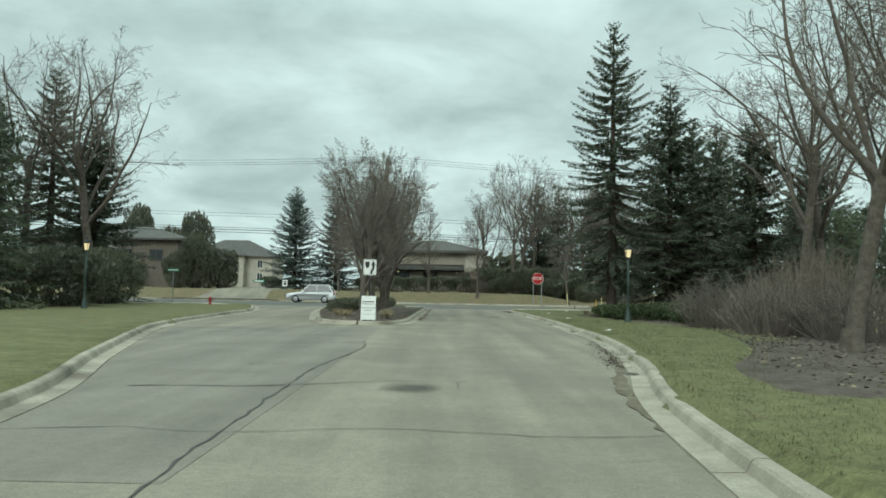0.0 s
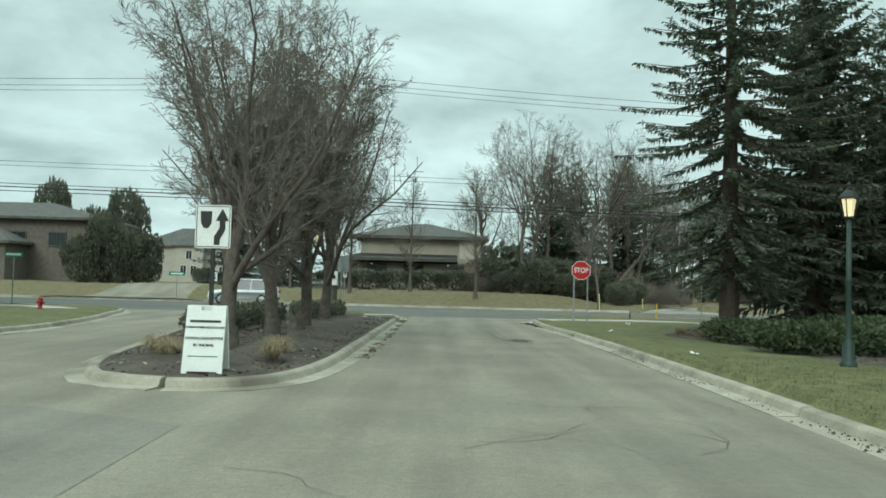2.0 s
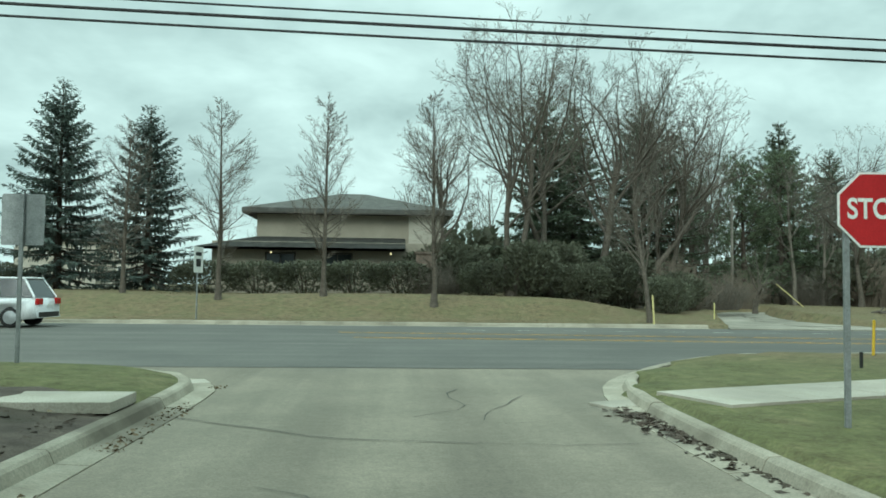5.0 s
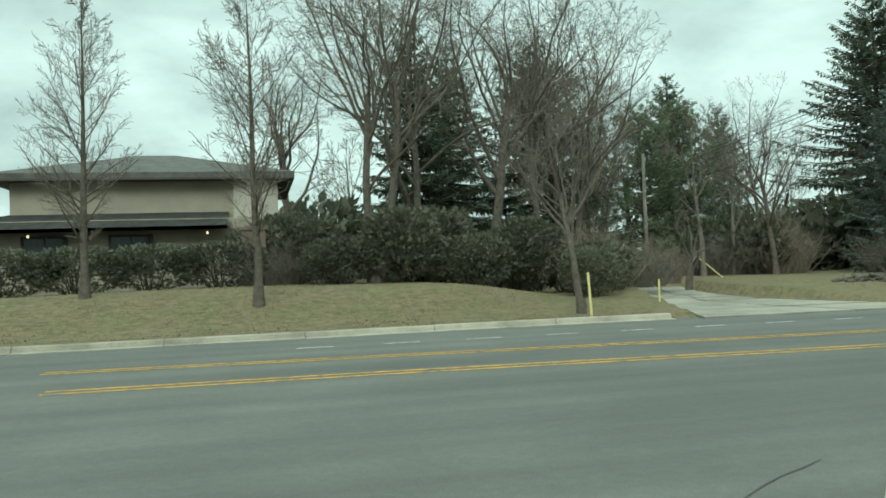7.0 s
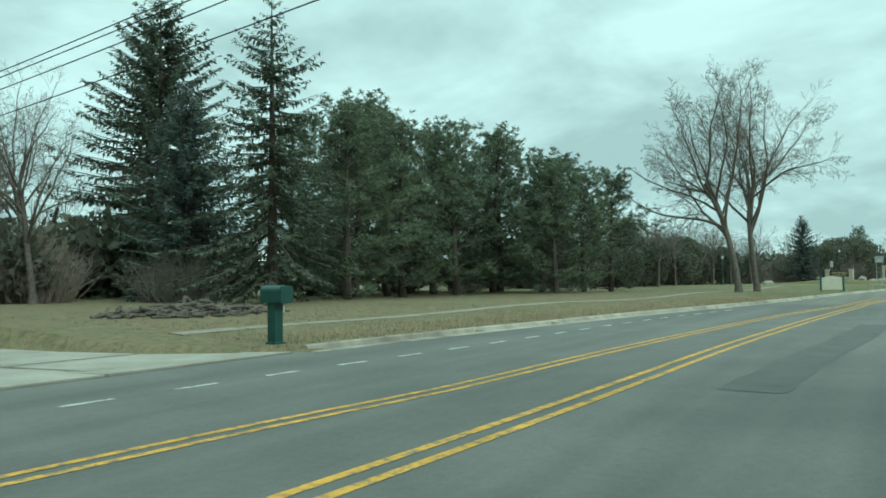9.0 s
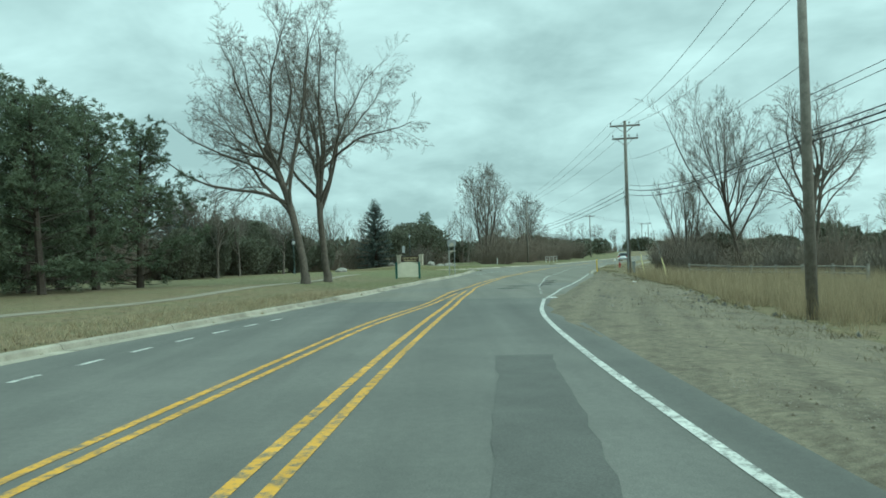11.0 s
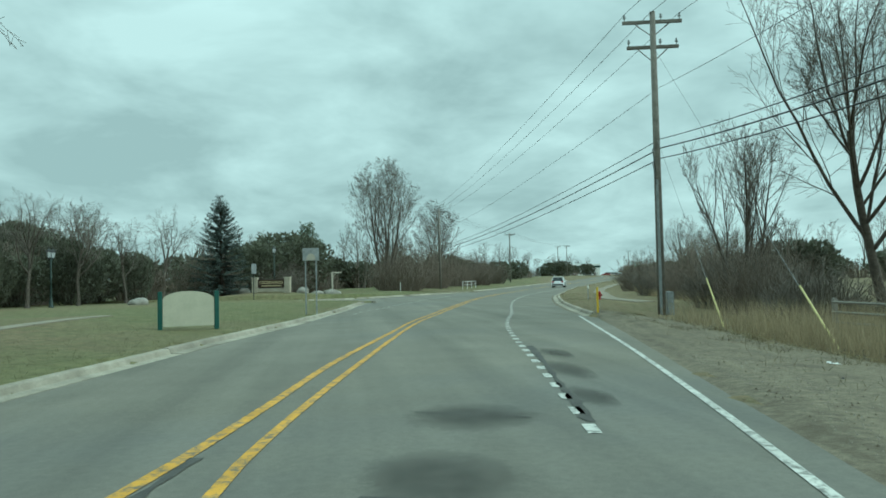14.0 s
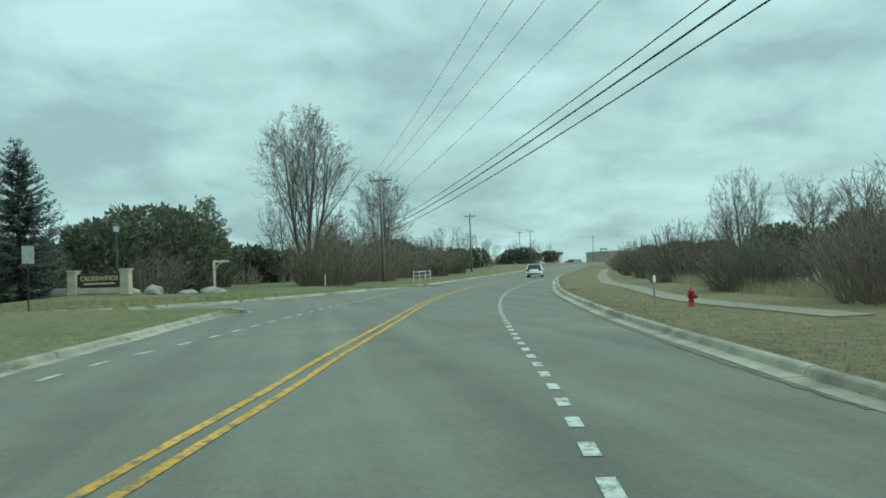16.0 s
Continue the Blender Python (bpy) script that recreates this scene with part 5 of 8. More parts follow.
place_conifer(SPRUCE_B, 16.5, 43.0, "dark spruce behind the brown thicket", 20, 0.85)
place_conifer(SPRUCE_B, -24.5, 56, "dark spruce beyond the drive kerb", 40, 1.0)
place_conifer(SPRUCE_A, -29.5, 60, "tall ragged spruce beyond the drive", 70, 0.9)
place_conifer(SPRUCE_B, -27, 47, "dark spruce beside the garden lamp", 140, 1.0)
place_conifer(SPRUCE_B, -22.5, 38, "dark spruce near the drive kerb", 10, 0.85)
place_conifer(SPRUCE_C, -17.0, 91.5, "dense blue-green spruce across the main road", 0, 1.02, "spruce_blue")
place_conifer(SPRUCE_C, -12.6, 93, "dense dark spruce across the main road", 100, 0.93)
place_conifer(SPRUCE_B, 14.3, 102, "dark spruce among the bare woods", 10, 1.05)
place_conifer(SPRUCE_E, 19, 101, "broad dark spruce among the bare woods", 60, 0.95)
place_conifer(SPRUCE_B, 11.2, 97, "dense dark spruce behind the yew hedge", 160, 1.0)
place_conifer(SPRUCE_B, 38.7, 121, "tall dark spruce behind the driveway", 10, 1.3)
place_conifer(SPRUCE_B, 45.5, 124, "dark spruce in the back garden", 190, 1.15)
place_conifer(SPRUCE_E, 50.5, 110, "tall broad spruce behind the wood pile", 30, 1.42, tall=1.02)
place_conifer(SPRUCE_C, 43.5, 100, "dense spruce beside the tall one", 75, 1.1)
place_conifer(SPRUCE_D, 39.4, 90, "thin ragged spruce with sparse drooping boughs", 200, 1.0)
place_conifer(SPRUCE_C, 132, 75, "small dark spruce behind the entrance sign", 40, 0.8)
place_conifer(SPRUCE_C, 107, 92, "dark spruce in the tree belt", 77, 0.75)
place_conifer(SPRUCE_C, 113, 96, "dark spruce in the tree belt", 177, 0.8)
PINE_A, PINE_B, PINE_C = pine(31, 12.5, 3.0), pine(32, 11.0, 2.9, 0.02), pine(33, 13.0, 3.1, 0.06)
place_conifer(PINE_C, 170, 69, "layered flat-topped conifer by the side entrance", 0, 0.66, "pine", "pine_tree")
for k, (x, y, m, sc) in enumerate([(44, 89, 1, 0.98), (47.5, 91, 0, 0.95), (51, 90, 2, 0.86), (54, 93, 0, 1.03), (57, 89.5, 1, 1.08), (60, 93, 2, 0.98), (63.5, 90, 0, 1.0), (62, 85.5, 1, 0.93), (67, 91, 0, 1.04), (59.5, 83.5, 1, 0.82), (65, 83.5, 1, 0.85), (69, 82.8, 1, 0.86), (70.5, 88, 0, 0.9), (49, 97, 0, 0.95), (56, 98, 2, 0.98), (63, 99, 0, 1.1), (70, 97, 2, 0.95)]):
    place_conifer((PINE_A, PINE_B, PINE_C)[m], x, y, "dark shaggy pine with tufted boughs in the roadside row", (k * 67) % 360, sc * 0.98, "pine", "pine_tree", "pines along the road", tall=0.9)

for x, y, m, sc in [(29, 107, 0, 0.85), (33.5, 110, 2, 0.9), (26.5, 112, 1, 0.85)]:
    place_conifer((PINE_A, PINE_B, PINE_C)[m], x, y, "dark shaggy pine beyond the driveway", 40 * m, sc, "pine", "pine_tree", "pines beyond the driveway")
for k, (x, y, sc, tall) in enumerate([(92, 88, 0.9, 1.9), (97, 86.5, 0.8, 2.2), (101, 88.5, 0.9, 1.8), (106, 85, 0.8, 2.1), (111, 86, 0.85, 1.9), (116, 83, 0.8, 2.0), (121, 83.5, 0.8, 1.9), (126.5, 81, 0.7, 2.0), (128, 88, 1.1, 2.0), (133, 91, 1.0, 2.3), (138, 95, 1.1, 2.0), (123, 89, 1.0, 2.2), (143, 99, 1.1, 2.1)]):
    CEDARS.append((x, y, k * 47, sc, tall))
for x, y, seed, turn, sc in [(94, 85.5, 61, 15, 0.55), (99.5, 85, 62, 95, 0.5), (107.5, 82.5, 61, 170, 0.52), (113.5, 81.5, 62, 250, 0.48), (119.5, 80, 61, 320, 0.46), (130.5, 90, 62, 30, 0.6), (136, 94, 61, 140, 0.62), (125, 86, 62, 200, 0.55)]:
    place_tree("wild", seed, 15.5, 0.24, x, y, "leafless tree at the edge of the grassy verge", turn, sc, name="wild_tree", group="bare trees behind the verge")
for x, y, seed, turn, sc in [(-6.1, 81.5, 41, 0, 0.97), (-1.6, 82.2, 42, 90, 1.0), (3.3, 80.6, 41, 200, 1.04), (-11.0, 84, 42, 30, 0.9)]:
    place_tree("slim", seed, 9.3, 0.13, x, y, "slim leafless street tree with a straight leader", turn, sc, name="slim_tree", group="slim trees on the lawn")
place_tree("wild", 64, 9.6, 0.16, 12, 78, "leafless tree at the lawn's edge near the driveway", 10, 0.72, name="wild_tree")
for x, y, seed, turn, sc, forks in [(7.6, 87, 61, 0, 1.0, 2), (10.2, 90, 62, 60, 1.0, 2), (13.2, 91, 61, 140, 1.05, 1), (16, 92.5, 62, 200, 1.05, 2), (18.5, 95.5, 61, 300, 1.0, 2), (21.5, 101, 62, 20, 0.95, 1), (26, 108, 61, 100, 0.95, 2), (31, 113, 62, 240, 0.95, 1), (5.5, 104, 61, 33, 1.0, 1), (46, 118, 62, 80, 1.1, 2), (36, 103, 61, 270, 0.8, 1)]:
    place_tree("wild", seed, 15.5, 0.24, x, y, "tall leafless tree in the roadside woods", turn, sc, forks=forks, name="wild_tree", group="bare trees of the woods")
place_tree("field", 71, 16.8, 0.22, 70.9, 74.0, "large leafless tree with wide limbs on the verge", 330, 1.07, 0.01, name="field_tree")
place_tree("field", 72, 17.0, 0.21, 75.7, 73.4, "large leafless tree with a spreading crown on the verge", 95, 1.07, 0.02, name="field_tree")
place_tree("oval", 81, 17.3, 0.26, 160.7, 58.9, "tall leafless stems with an oval crown by the side entrance", 0, 1.0, forks=4, name="stem_clump")
place_tree("oval", 82, 14.8, 0.2, 192, 48.5, "leafless stems with fine twigs at the roadside", 100, 1.0, forks=3, name="stem_clump")
place_tree("willow", 73, 14.5, 0.2, 86.2, 43.0, "leaning leafless willow over the dry grass", 112, 1.05, 0.34, name="leaning_tree")
place_tree("wild", 61, 15.5, 0.24, 81.5, 40.5, "tall leafless tree behind the shoulder", 50, 1.0, name="wild_tree", group="bare trees of the woods")
place_tree("wild", 62, 15.5, 0.24, 88, 37, "tall leafless tree behind the shoulder", 170, 0.95, forks=2, name="wild_tree", group="bare trees of the woods")
place_tree("upright", 83, 9, 0.13, 92.5, 45.5, "fan of thin leafless stems beside the pole", 60, 1.0, forks=4, name="stem_clump")
place_tree("wild", 61, 15.5, 0.24, 70, 37, "tall leafless tree behind the rail fence", 250, 0.85, name="wild_tree", group="bare trees of the woods")
place_tree("upright", 83, 9, 0.13, 130, 32.0, "tall thin leafless stems above the shrub belt", 10, 0.8, forks=3, name="stem_clump")
for x, y, turn, sc in [(112, 36.5, 30, 0.36), (121, 33.5, 150, 0.4), (147, 22, 260, 0.5), (156, 18, 40, 0.5)]:
    place_tree("wild", 62, 15.5, 0.24, x, y, "thin leafless tree above the shrub belt", turn, sc, name="wild_tree", group="bare trees of the belt")
place_tree("upright", 83, 9, 0.13, 139, 27, "thin leafless stems above the shrub belt", 80, 0.6, forks=2, name="stem_clump")
# beside the start of the drive
for x, y, seed, turn, sc in [(-22.5, 52, 61, 10, 1.3), (-26.5, 50, 62, 120, 1.2), (-37, 55, 61, 200, 1.2), (16.5, 37.5, 62, 40, 1.1), (15, 27, 61, 160, 1.05), (19.5, 33, 62, 230, 1.2), (20, 42, 61, 280, 1.15), (13.5, 21, 62, 10, 1.1), (23, 36, 61, 60, 1.1)]:
    place_tree("wild", seed, 15.5, 0.24, x, y, "tall leafless tree beside the entrance drive", turn, sc, name="wild_tree", group="bare trees by the drive")
place_tree("wild", 63, 14, 0.23, 9.7, 19.2, "thick-trunked leafless tree in the mulch beside the lawn", 200, 1.0, -0.08, name="wild_tree")

# low apple tree and the pole by the driveway
place_tree("apple", 74, 3.8, 0.11, 20.8, 87.5, "small crooked leafless apple tree by the driveway", 0, 1.0, name="apple_tree")

THICK = twig_mass(1, 2.2, 1.8, 3.0, 300)
THICK2 = twig_mass(2, 2.0, 1.6, 2.3, 280)
YEW = leaf_mass(1, 2.2, 1.5, 2.9, 5200, 0.2)
YEW2 = leaf_mass(2, 2.0, 1.6, 2.5, 4800, 0.2)
for k, (x, y, sc) in enumerate([(6.2, 86.9, 0.7), (8.6, 87.4, 1.0), (11.4, 86.8, 0.8), (13.8, 88.0, 1.05), (4.6, 90.5, 1.15), (14.6, 83.2, 0.6), (16.0, 86.2, 0.8), (10.0, 90.5, 1.1)]):
    place_shrub(YEW if k % 2 else YEW2, x, y, "broad dark evergreen yew at the edge of the lawn", "evergreen", k * 77, sc, "yew_shrub", group="yews along the woods")
BOX = leaf_mass(3, 1.5, 0.65, 0.75, 2600, 0.1, 14)
for k, (x, y) in enumerate([(-5.3, 41.5), (-5.4, 44.4), (-5.2, 47.2), (-4.2, 49.9), (-3.9, 52.4)]):
    place_shrub(BOX, x, y, "low clipped dark green hedge on the median", "evergreen", 85 + 6 * k, 1.0, "low_hedge", "hedge", "hedges on the median")
for k, (x, y, sc) in enumerate([(3.8, 88.4, 0.8), (16.4, 87.5, 1.0), (19.6, 90.0, 0.9), (22.0, 92.5, 0.8)]):
    place_twigs(THICK if k % 2 else THICK2, x, y, "bare brown undergrowth at the edge of the woods", k * 71, sc, "twig_brown" if k % 2 else "twig", group="undergrowth of the woods")
JUN = leaf_mass(4, 1.7, 1.1, 0.75, 3600, 0.15, 12, 0.2)
for k, (x, y, sc) in enumerate([(9.6, 40.2, 1.0), (11.8, 42.0, 1.15), (9.2, 43.8, 0.9), (13.2, 39.5, 1.0), (12.8, 45.2, 1.1), (11.6, 37.8, 0.9), (12.4, 35.6, 0.9)]):
    place_shrub(JUN, x, y, "low spreading green juniper in the planting bed", "juniper", k * 50, sc, "juniper_shrub", group="junipers in the bed")
for k, (x, y, sc) in enumerate([(11.0, 31.5, 1.0), (13.6, 29.0, 1.1), (11.0, 27.0, 0.95), (14.8, 33.0, 1.15), (12.6, 24.0, 1.0), (16.5, 25.5, 1.2), (14.4, 36.0, 0.9)]):
    place_twigs(THICK if k % 2 else THICK2, x, y, "rounded thicket of bare brown stems", k * 40, sc, group="brown thickets by the drive")
for x, y, turn, sc, tall in CEDARS:
    place_shrub(YEW if turn % 2 else YEW2, x, y, "tall dark cedar in the belt behind the verge", "evergreen", turn, sc, "cedar_tree", "tree", "cedars behind the verge", tall=tall)
# evergreen screen west of the main junction
for k, (x, y, sc, tall) in enumerate([(-29.4, 89.0, 0.8, 2.0), (-27.7, 89.7, 0.9, 2.3), (-26.1, 89.2, 0.85, 2.2), (-24.9, 89.9, 0.85, 1.8), (-24.0, 89.4, 0.6, 1.5), (-41, 108, 1.3, 2.9), (-37.5, 110, 1.2, 2.7), (-34.5, 112, 1.2, 3.0)]):
    place_shrub(YEW if k % 2 else YEW2, x, y, "tall dark cedar in a clump beside the house", "evergreen", k * 60, sc, "cedar_tree", "tree", "cedars across the road", tall=tall)
for k, (x, y, sc) in enumerate([(-19.5, 90.5, 0.5), (-20.5, 43.5, 1.3), (-21, 50, 1.2)]):
    place_shrub(YEW2 if k % 2 else YEW, x, y, "dark evergreen shrub under the spruces", "evergreen", k * 33, sc, "evergreen_shrub", group="shrubs under the spruces")
# thickets of the far verge and along the path
for k in range(26):
    s = k / 25
    x = 91 + 125 * s ** 1.15
    y = float(np.interp(x, SOUTH_E[60:, 0], SOUTH_E[60:, 1])) - (7.4 + 1.6 * (k % 3)) - 2.0 * s
    if k % 3 == 1:
        place_shrub(YEW if k % 2 else YEW2, x, y - 1.5, "dark evergreen shrub in the belt behind the path", "evergreen", k * 50, 0.95, "evergreen_shrub", group="shrub belt behind the path", tall=1.1)
    else:
        place_twigs(THICK if k % 2 else THICK2, x, y, "dense bare thicket behind the path", k * 47, 1.3 - 0.1 * (k % 3), "twig_brown" if k % 3 else "twig", group="thickets behind the path", tall=1.0)
for k, (x, y, sc) in enumerate([(76, 43.5, 1.3), (80, 44.5, 1.2), (85, 46.5, 1.1), (88.5, 46.8, 1.1), (91, 47.0, 1.0), (72, 42.5, 1.2), (67, 42, 1.2), (94, 44, 1.3)]):
    place_twigs(THICK if k % 2 else THICK2, x, y, "bare grey-brown thicket behind the dry grass", k * 57, sc, "twig_brown", group="thickets behind the shoulder")
# the belt north of the far verge
for k in range(30):
    x = 84 + 3.6 * k + (k % 3)
    y = 96 + 7 * math.sin(k * 1.7) - 0.12 * k
    if x > 136:
        y = 74 + 5 * math.sin(k) + 0.05 * (x - 136)
    if inside(SIDE, np.array([x]), np.array([y]))[0]:
        y += 26
    if k % 2:
        place_shrub(YEW if k % 3 else YEW2, x, y, "rounded dark evergreen in the tree belt", "evergreen", k * 40, 1.5 + 0.4 * (k % 3), "evergreen_shrub", group="evergreens of the tree belt")
    else:
        place_twigs(THICK if k % 4 else THICK2, x, y - 2, "bare thicket in the tree belt", k * 40, 1.7, group="thickets of the tree belt")
place_shrub(YEW, 143.5, 73, "big rounded dark juniper by the side entrance", "evergreen", 0, 1.9, "juniper_tree", "tree")
place_shrub(YEW2, 148, 75, "rounded dark juniper by the side entrance", "evergreen", 40, 1.6, "juniper_tree", "tree")
for k in range(9):
    place_twigs(THICK, 158 + 7 * k, float(np.interp(158 + 7 * k, NORTH[:, 0], NORTH[:, 1])) + 9 + 2 * (k % 2), "bare thicket along the far kerb", k * 70, 1.9, group="thickets along the far kerb")
for x, y, seed, turn, sc in [(96, 97, 61, 0, 0.75), (102, 100, 62, 60, 0.7), (120, 98, 61, 120, 0.7), (90, 99, 62, 190, 0.75), (135, 88, 61, 240, 0.7), (150, 84, 62, 300, 0.7), (82, 101, 61, 20, 0.75)]:
    place_tree("wild", seed, 15.5, 0.24, x, y, "leafless tree in the belt behind the far verge", turn, sc, name="wild_tree", group="bare trees of the belt")


# far woods and far evergreens, uncountable
def merged(meshes_at, name, material, label):
    vs, fs, base = [], [], 0
    for me, m in meshes_at:
        co = np.empty(len(me.vertices) * 3)
        me.vertices.foreach_get("co", co)
        co = co.reshape(-1, 3) @ np.array(m.to_3x3()).T + np.array(m.translation)
        vs.append(co)
        fs.append([tuple(v + base for v in p.vertices) for p in me.polygons])
        base += len(co)
    me = mesh_of(name, np.vstack(vs).tolist(), [f for g in fs for f in g])
    return tagged(part_mesh(name, me, material), label, "woods", kind="stuff")


rng = random.Random(77)
FAR = [bare_tree("far", s, 11, 0.16) for s in (91, 92, 93)]
far_pl, green_pl, brush_pl = [], [], []
FARBUSH = leaf_mass(9, 2.6, 2.2, 3.6, 900, 0.6, 2)
FARBRUSH = twig_mass(9, 3.0, 2.6, 4.0, 46, 0.034)


def far_spot(x, y):
    if -64 < x < -17 and 70 < y < 185:      # the open drive to the pale house
        return
    a, s = rng.uniform(0, 360), rng.uniform(0.7, 1.15)
    m = pose(x, y, ground_z(x, y), 0, 0, a) @ Matrix.Scale(s, 4)
    r = rng.random()
    if r < 0.42:
        t = rng.choice(FAR)
        far_pl.append((t[0][0], m))
        far_pl.append((t[1], m))
    elif r < 0.7:
        green_pl.append((FARBUSH[1], m @ Matrix.Scale(1.35, 4)))
    else:
        brush_pl.append((FARBRUSH[0], m))
        brush_pl.append((FARBRUSH[1], m))


for k in range(120):      # behind the houses and the woods to the north
    far_spot(rng.uniform(-70, 90), rng.uniform(112, 170))
for k in range(44):      # beyond the side entrance
    x = rng.uniform(172, 270)
    far_spot(x, float(np.interp(x, NORTH[:, 0], NORTH[:, 1])) + rng.uniform(12, 38))
for k in range(46):      # behind the driveway
    far_spot(rng.uniform(4, 50), rng.uniform(104, 126))
for k in range(50):      # west along the main road
    far_spot(rng.uniform(-170, -48), rng.uniform(95, 190))
for k in range(70):      # north-east belt
    x = rng.uniform(80, 330)
    far_spot(x, rng.uniform(103, 135) if x < 150 else float(np.interp(x, NORTH[:, 0], NORTH[:, 1])) + rng.uniform(26, 60))
for k in range(60):      # far end of the road, both sides
    x = rng.uniform(230, 520)
    y = float(np.interp(x, NORTH[:, 0], NORTH[:, 1]))
    far_spot(x, y + rng.uniform(10, 40) if k % 2 else y - rng.uniform(26, 70))
for k in range(40):      # south-east behind the belt
    x = rng.uniform(125, 250)
    far_spot(x, float(np.interp(x, SOUTH_E[60:, 0], SOUTH_E[60:, 1])) - rng.uniform(30, 60))
for k in range(170):     # the horizon, north-west round to the east
    a, d = radians(rng.uniform(-75, 128)), rng.uniform(300, 620)
    x, y = 40 + d * math.sin(a), 60 + d * math.cos(a)
    north_y = float(np.interp(x, NORTH[:, 0], NORTH[:, 1]))
    if x > 60 and -34 < y - north_y < 14:
        y += 55
    far_spot(x, y)
merged(far_pl, "far_woods", M["twig"], "hazy line of leafless trees in the distance")
merged(green_pl, "far_evergreens", M["evergreen"], "dark evergreens in the distant tree line")
merged(brush_pl, "far_brush", M["twig_brown"], "brown brush in the distant tree line")

for k in range(9):
    place_shrub(YEW if k % 2 else YEW2, 45 + 3.6 * k, 99.5 + 2.5 * math.sin(k * 2.1), "dark evergreen undergrowth behind the pines", "evergreen", k * 41, 1.25, "evergreen_shrub", group="undergrowth behind the pines")
for k, (x, y, sc) in enumerate([(34, 106, 1.0), (38, 106, 1.2), (41, 98, 1.0)]):
    place_twigs(THICK if k % 2 else THICK2, x, y, "bare brown thicket behind the driveway", k * 57, sc * 1.3, "twig_brown", group="thickets behind the driveway")

for k, (x, y, sc) in enumerate([(99, 91, 1.5), (104, 86, 1.3), (109, 90, 1.6), (115, 86, 1.4), (120, 88, 1.6), (126, 84, 1.5), (131, 82, 1.4), (95, 95, 1.7), (89, 93, 1.6), (85, 97, 1.7)]):
    if k % 2:
        place_shrub(YEW if k % 4 == 1 else YEW2, x, y, "rounded dark evergreen behind the verge", "evergreen", k * 40, sc, "evergreen_shrub", group="evergreens behind the verge")
    else:
        place_twigs(THICK, x, y, "bare brown thicket behind the verge", k * 40, sc, group="thickets behind the verge")
for x, y, seed, turn, sc in [(98, 88, 62, 0, 0.62), (104, 91, 61, 60, 0.66), (110, 94, 62, 120, 0.6), (117, 90, 61, 190, 0.6), (123, 91, 62, 240, 0.55), (92, 91, 61, 300, 0.66), (129, 86, 61, 80, 0.5), (86, 94, 62, 200, 0.7), (144, 78, 61, 10, 0.55)]:
    place_tree("wild", seed, 15.5, 0.24, x, y, "leafless tree behind the grassy verge", turn, sc, name="wild_tree", group="bare trees behind the verge")
place_conifer(SPRUCE_C, 101, 95, "dark spruce behind the verge", 10, 0.75)
place_conifer(SPRUCE_B, 95.5, 100, "dark spruce behind the verge", 50, 0.7)


# ---- houses ----
def hip_roof(bm, x0, y0, x1, y1, z, rise, over, thick=0.22):
    """A hipped roof with a deep eave and a fascia."""
    x0, y0, x1, y1 = x0 - over, y0 - over, x1 + over, y1 + over
    half = min(x1 - x0, y1 - y0) / 2
    low = [bm.verts.new(p) for p in ((x0, y0, z), (x1, y0, z), (x1, y1, z), (x0, y1, z))]
    lip = [bm.verts.new((v.co.x, v.co.y, z + thick)) for v in low]
    if x1 - x0 >= y1 - y0:
        ridge = [bm.verts.new((x0 + half * 1.05, (y0 + y1) / 2, z + thick + rise)), bm.verts.new((x1 - half * 1.05, (y0 + y1) / 2, z + thick + rise))]
        tops = ((lip[0], lip[1], ridge[1], ridge[0]), (lip[1], lip[2], ridge[1]), (lip[2], lip[3], ridge[0], ridge[1]), (lip[3], lip[0], ridge[0]))
    else:
        ridge = [bm.verts.new(((x0 + x1) / 2, y0 + half * 1.05, z + thick + rise)), bm.verts.new(((x0 + x1) / 2, y1 - half * 1.05, z + thick + rise))]
        tops = ((lip[0], lip[1], ridge[0]), (lip[1], lip[2], ridge[1], ridge[0]), (lip[2], lip[3], ridge[1]), (lip[3], lip[0], ridge[0], ridge[1]))
    bm.faces.new(low[::-1])
    for k in range(4):
        bm.faces.new((low[k], low[(k + 1) % 4], lip[(k + 1) % 4], lip[k]))
    for f in tops:
        bm.faces.new(f)
    bmesh.ops.recalc_face_normals(bm, faces=bm.faces[:])
    return bm


def window_at(parent, x, y, z, w, h, face="s", frame_mat="trim_white"):
    """A framed window set proud of the wall, with its panes."""
    def turn(bx, by):
        return (bx, by) if face in "sn" else (by, bx)
    sgn = -1 if face in "sw" else 1
    bm = bmesh.new()
    t = 0.09
    for dx, dz, sw, sh in ((0, h / 2, w + t, t), (0, -h / 2, w + t, t), (-w / 2, 0, t, h), (w / 2, 0, t, h), (0, 0, 0.05, h)):
        if face in "sn":
            box(bm, (sw, 0.1, sh), (x + dx, y + sgn * 0.03, z + dz))
        else:
            box(bm, (0.1, sw, sh), (x + sgn * 0.03, y + dx, z + dz))
    win = part("window", bm, M[frame_mat], parent)
    for side in (-1, 1):
        bm = bmesh.new()
        if face in "sn":
            box(bm, (w / 2 - 0.03, 0.03, h - 0.02), (x + side * w / 4, y + sgn * 0.012, z))
        else:
            box(bm, (0.03, w / 2 - 0.03, h - 0.02), (x + sgn * 0.012, y + side * w / 4, z))
        part("pane", bm, M["glass"], win, "dark reflecting glass")
    return win


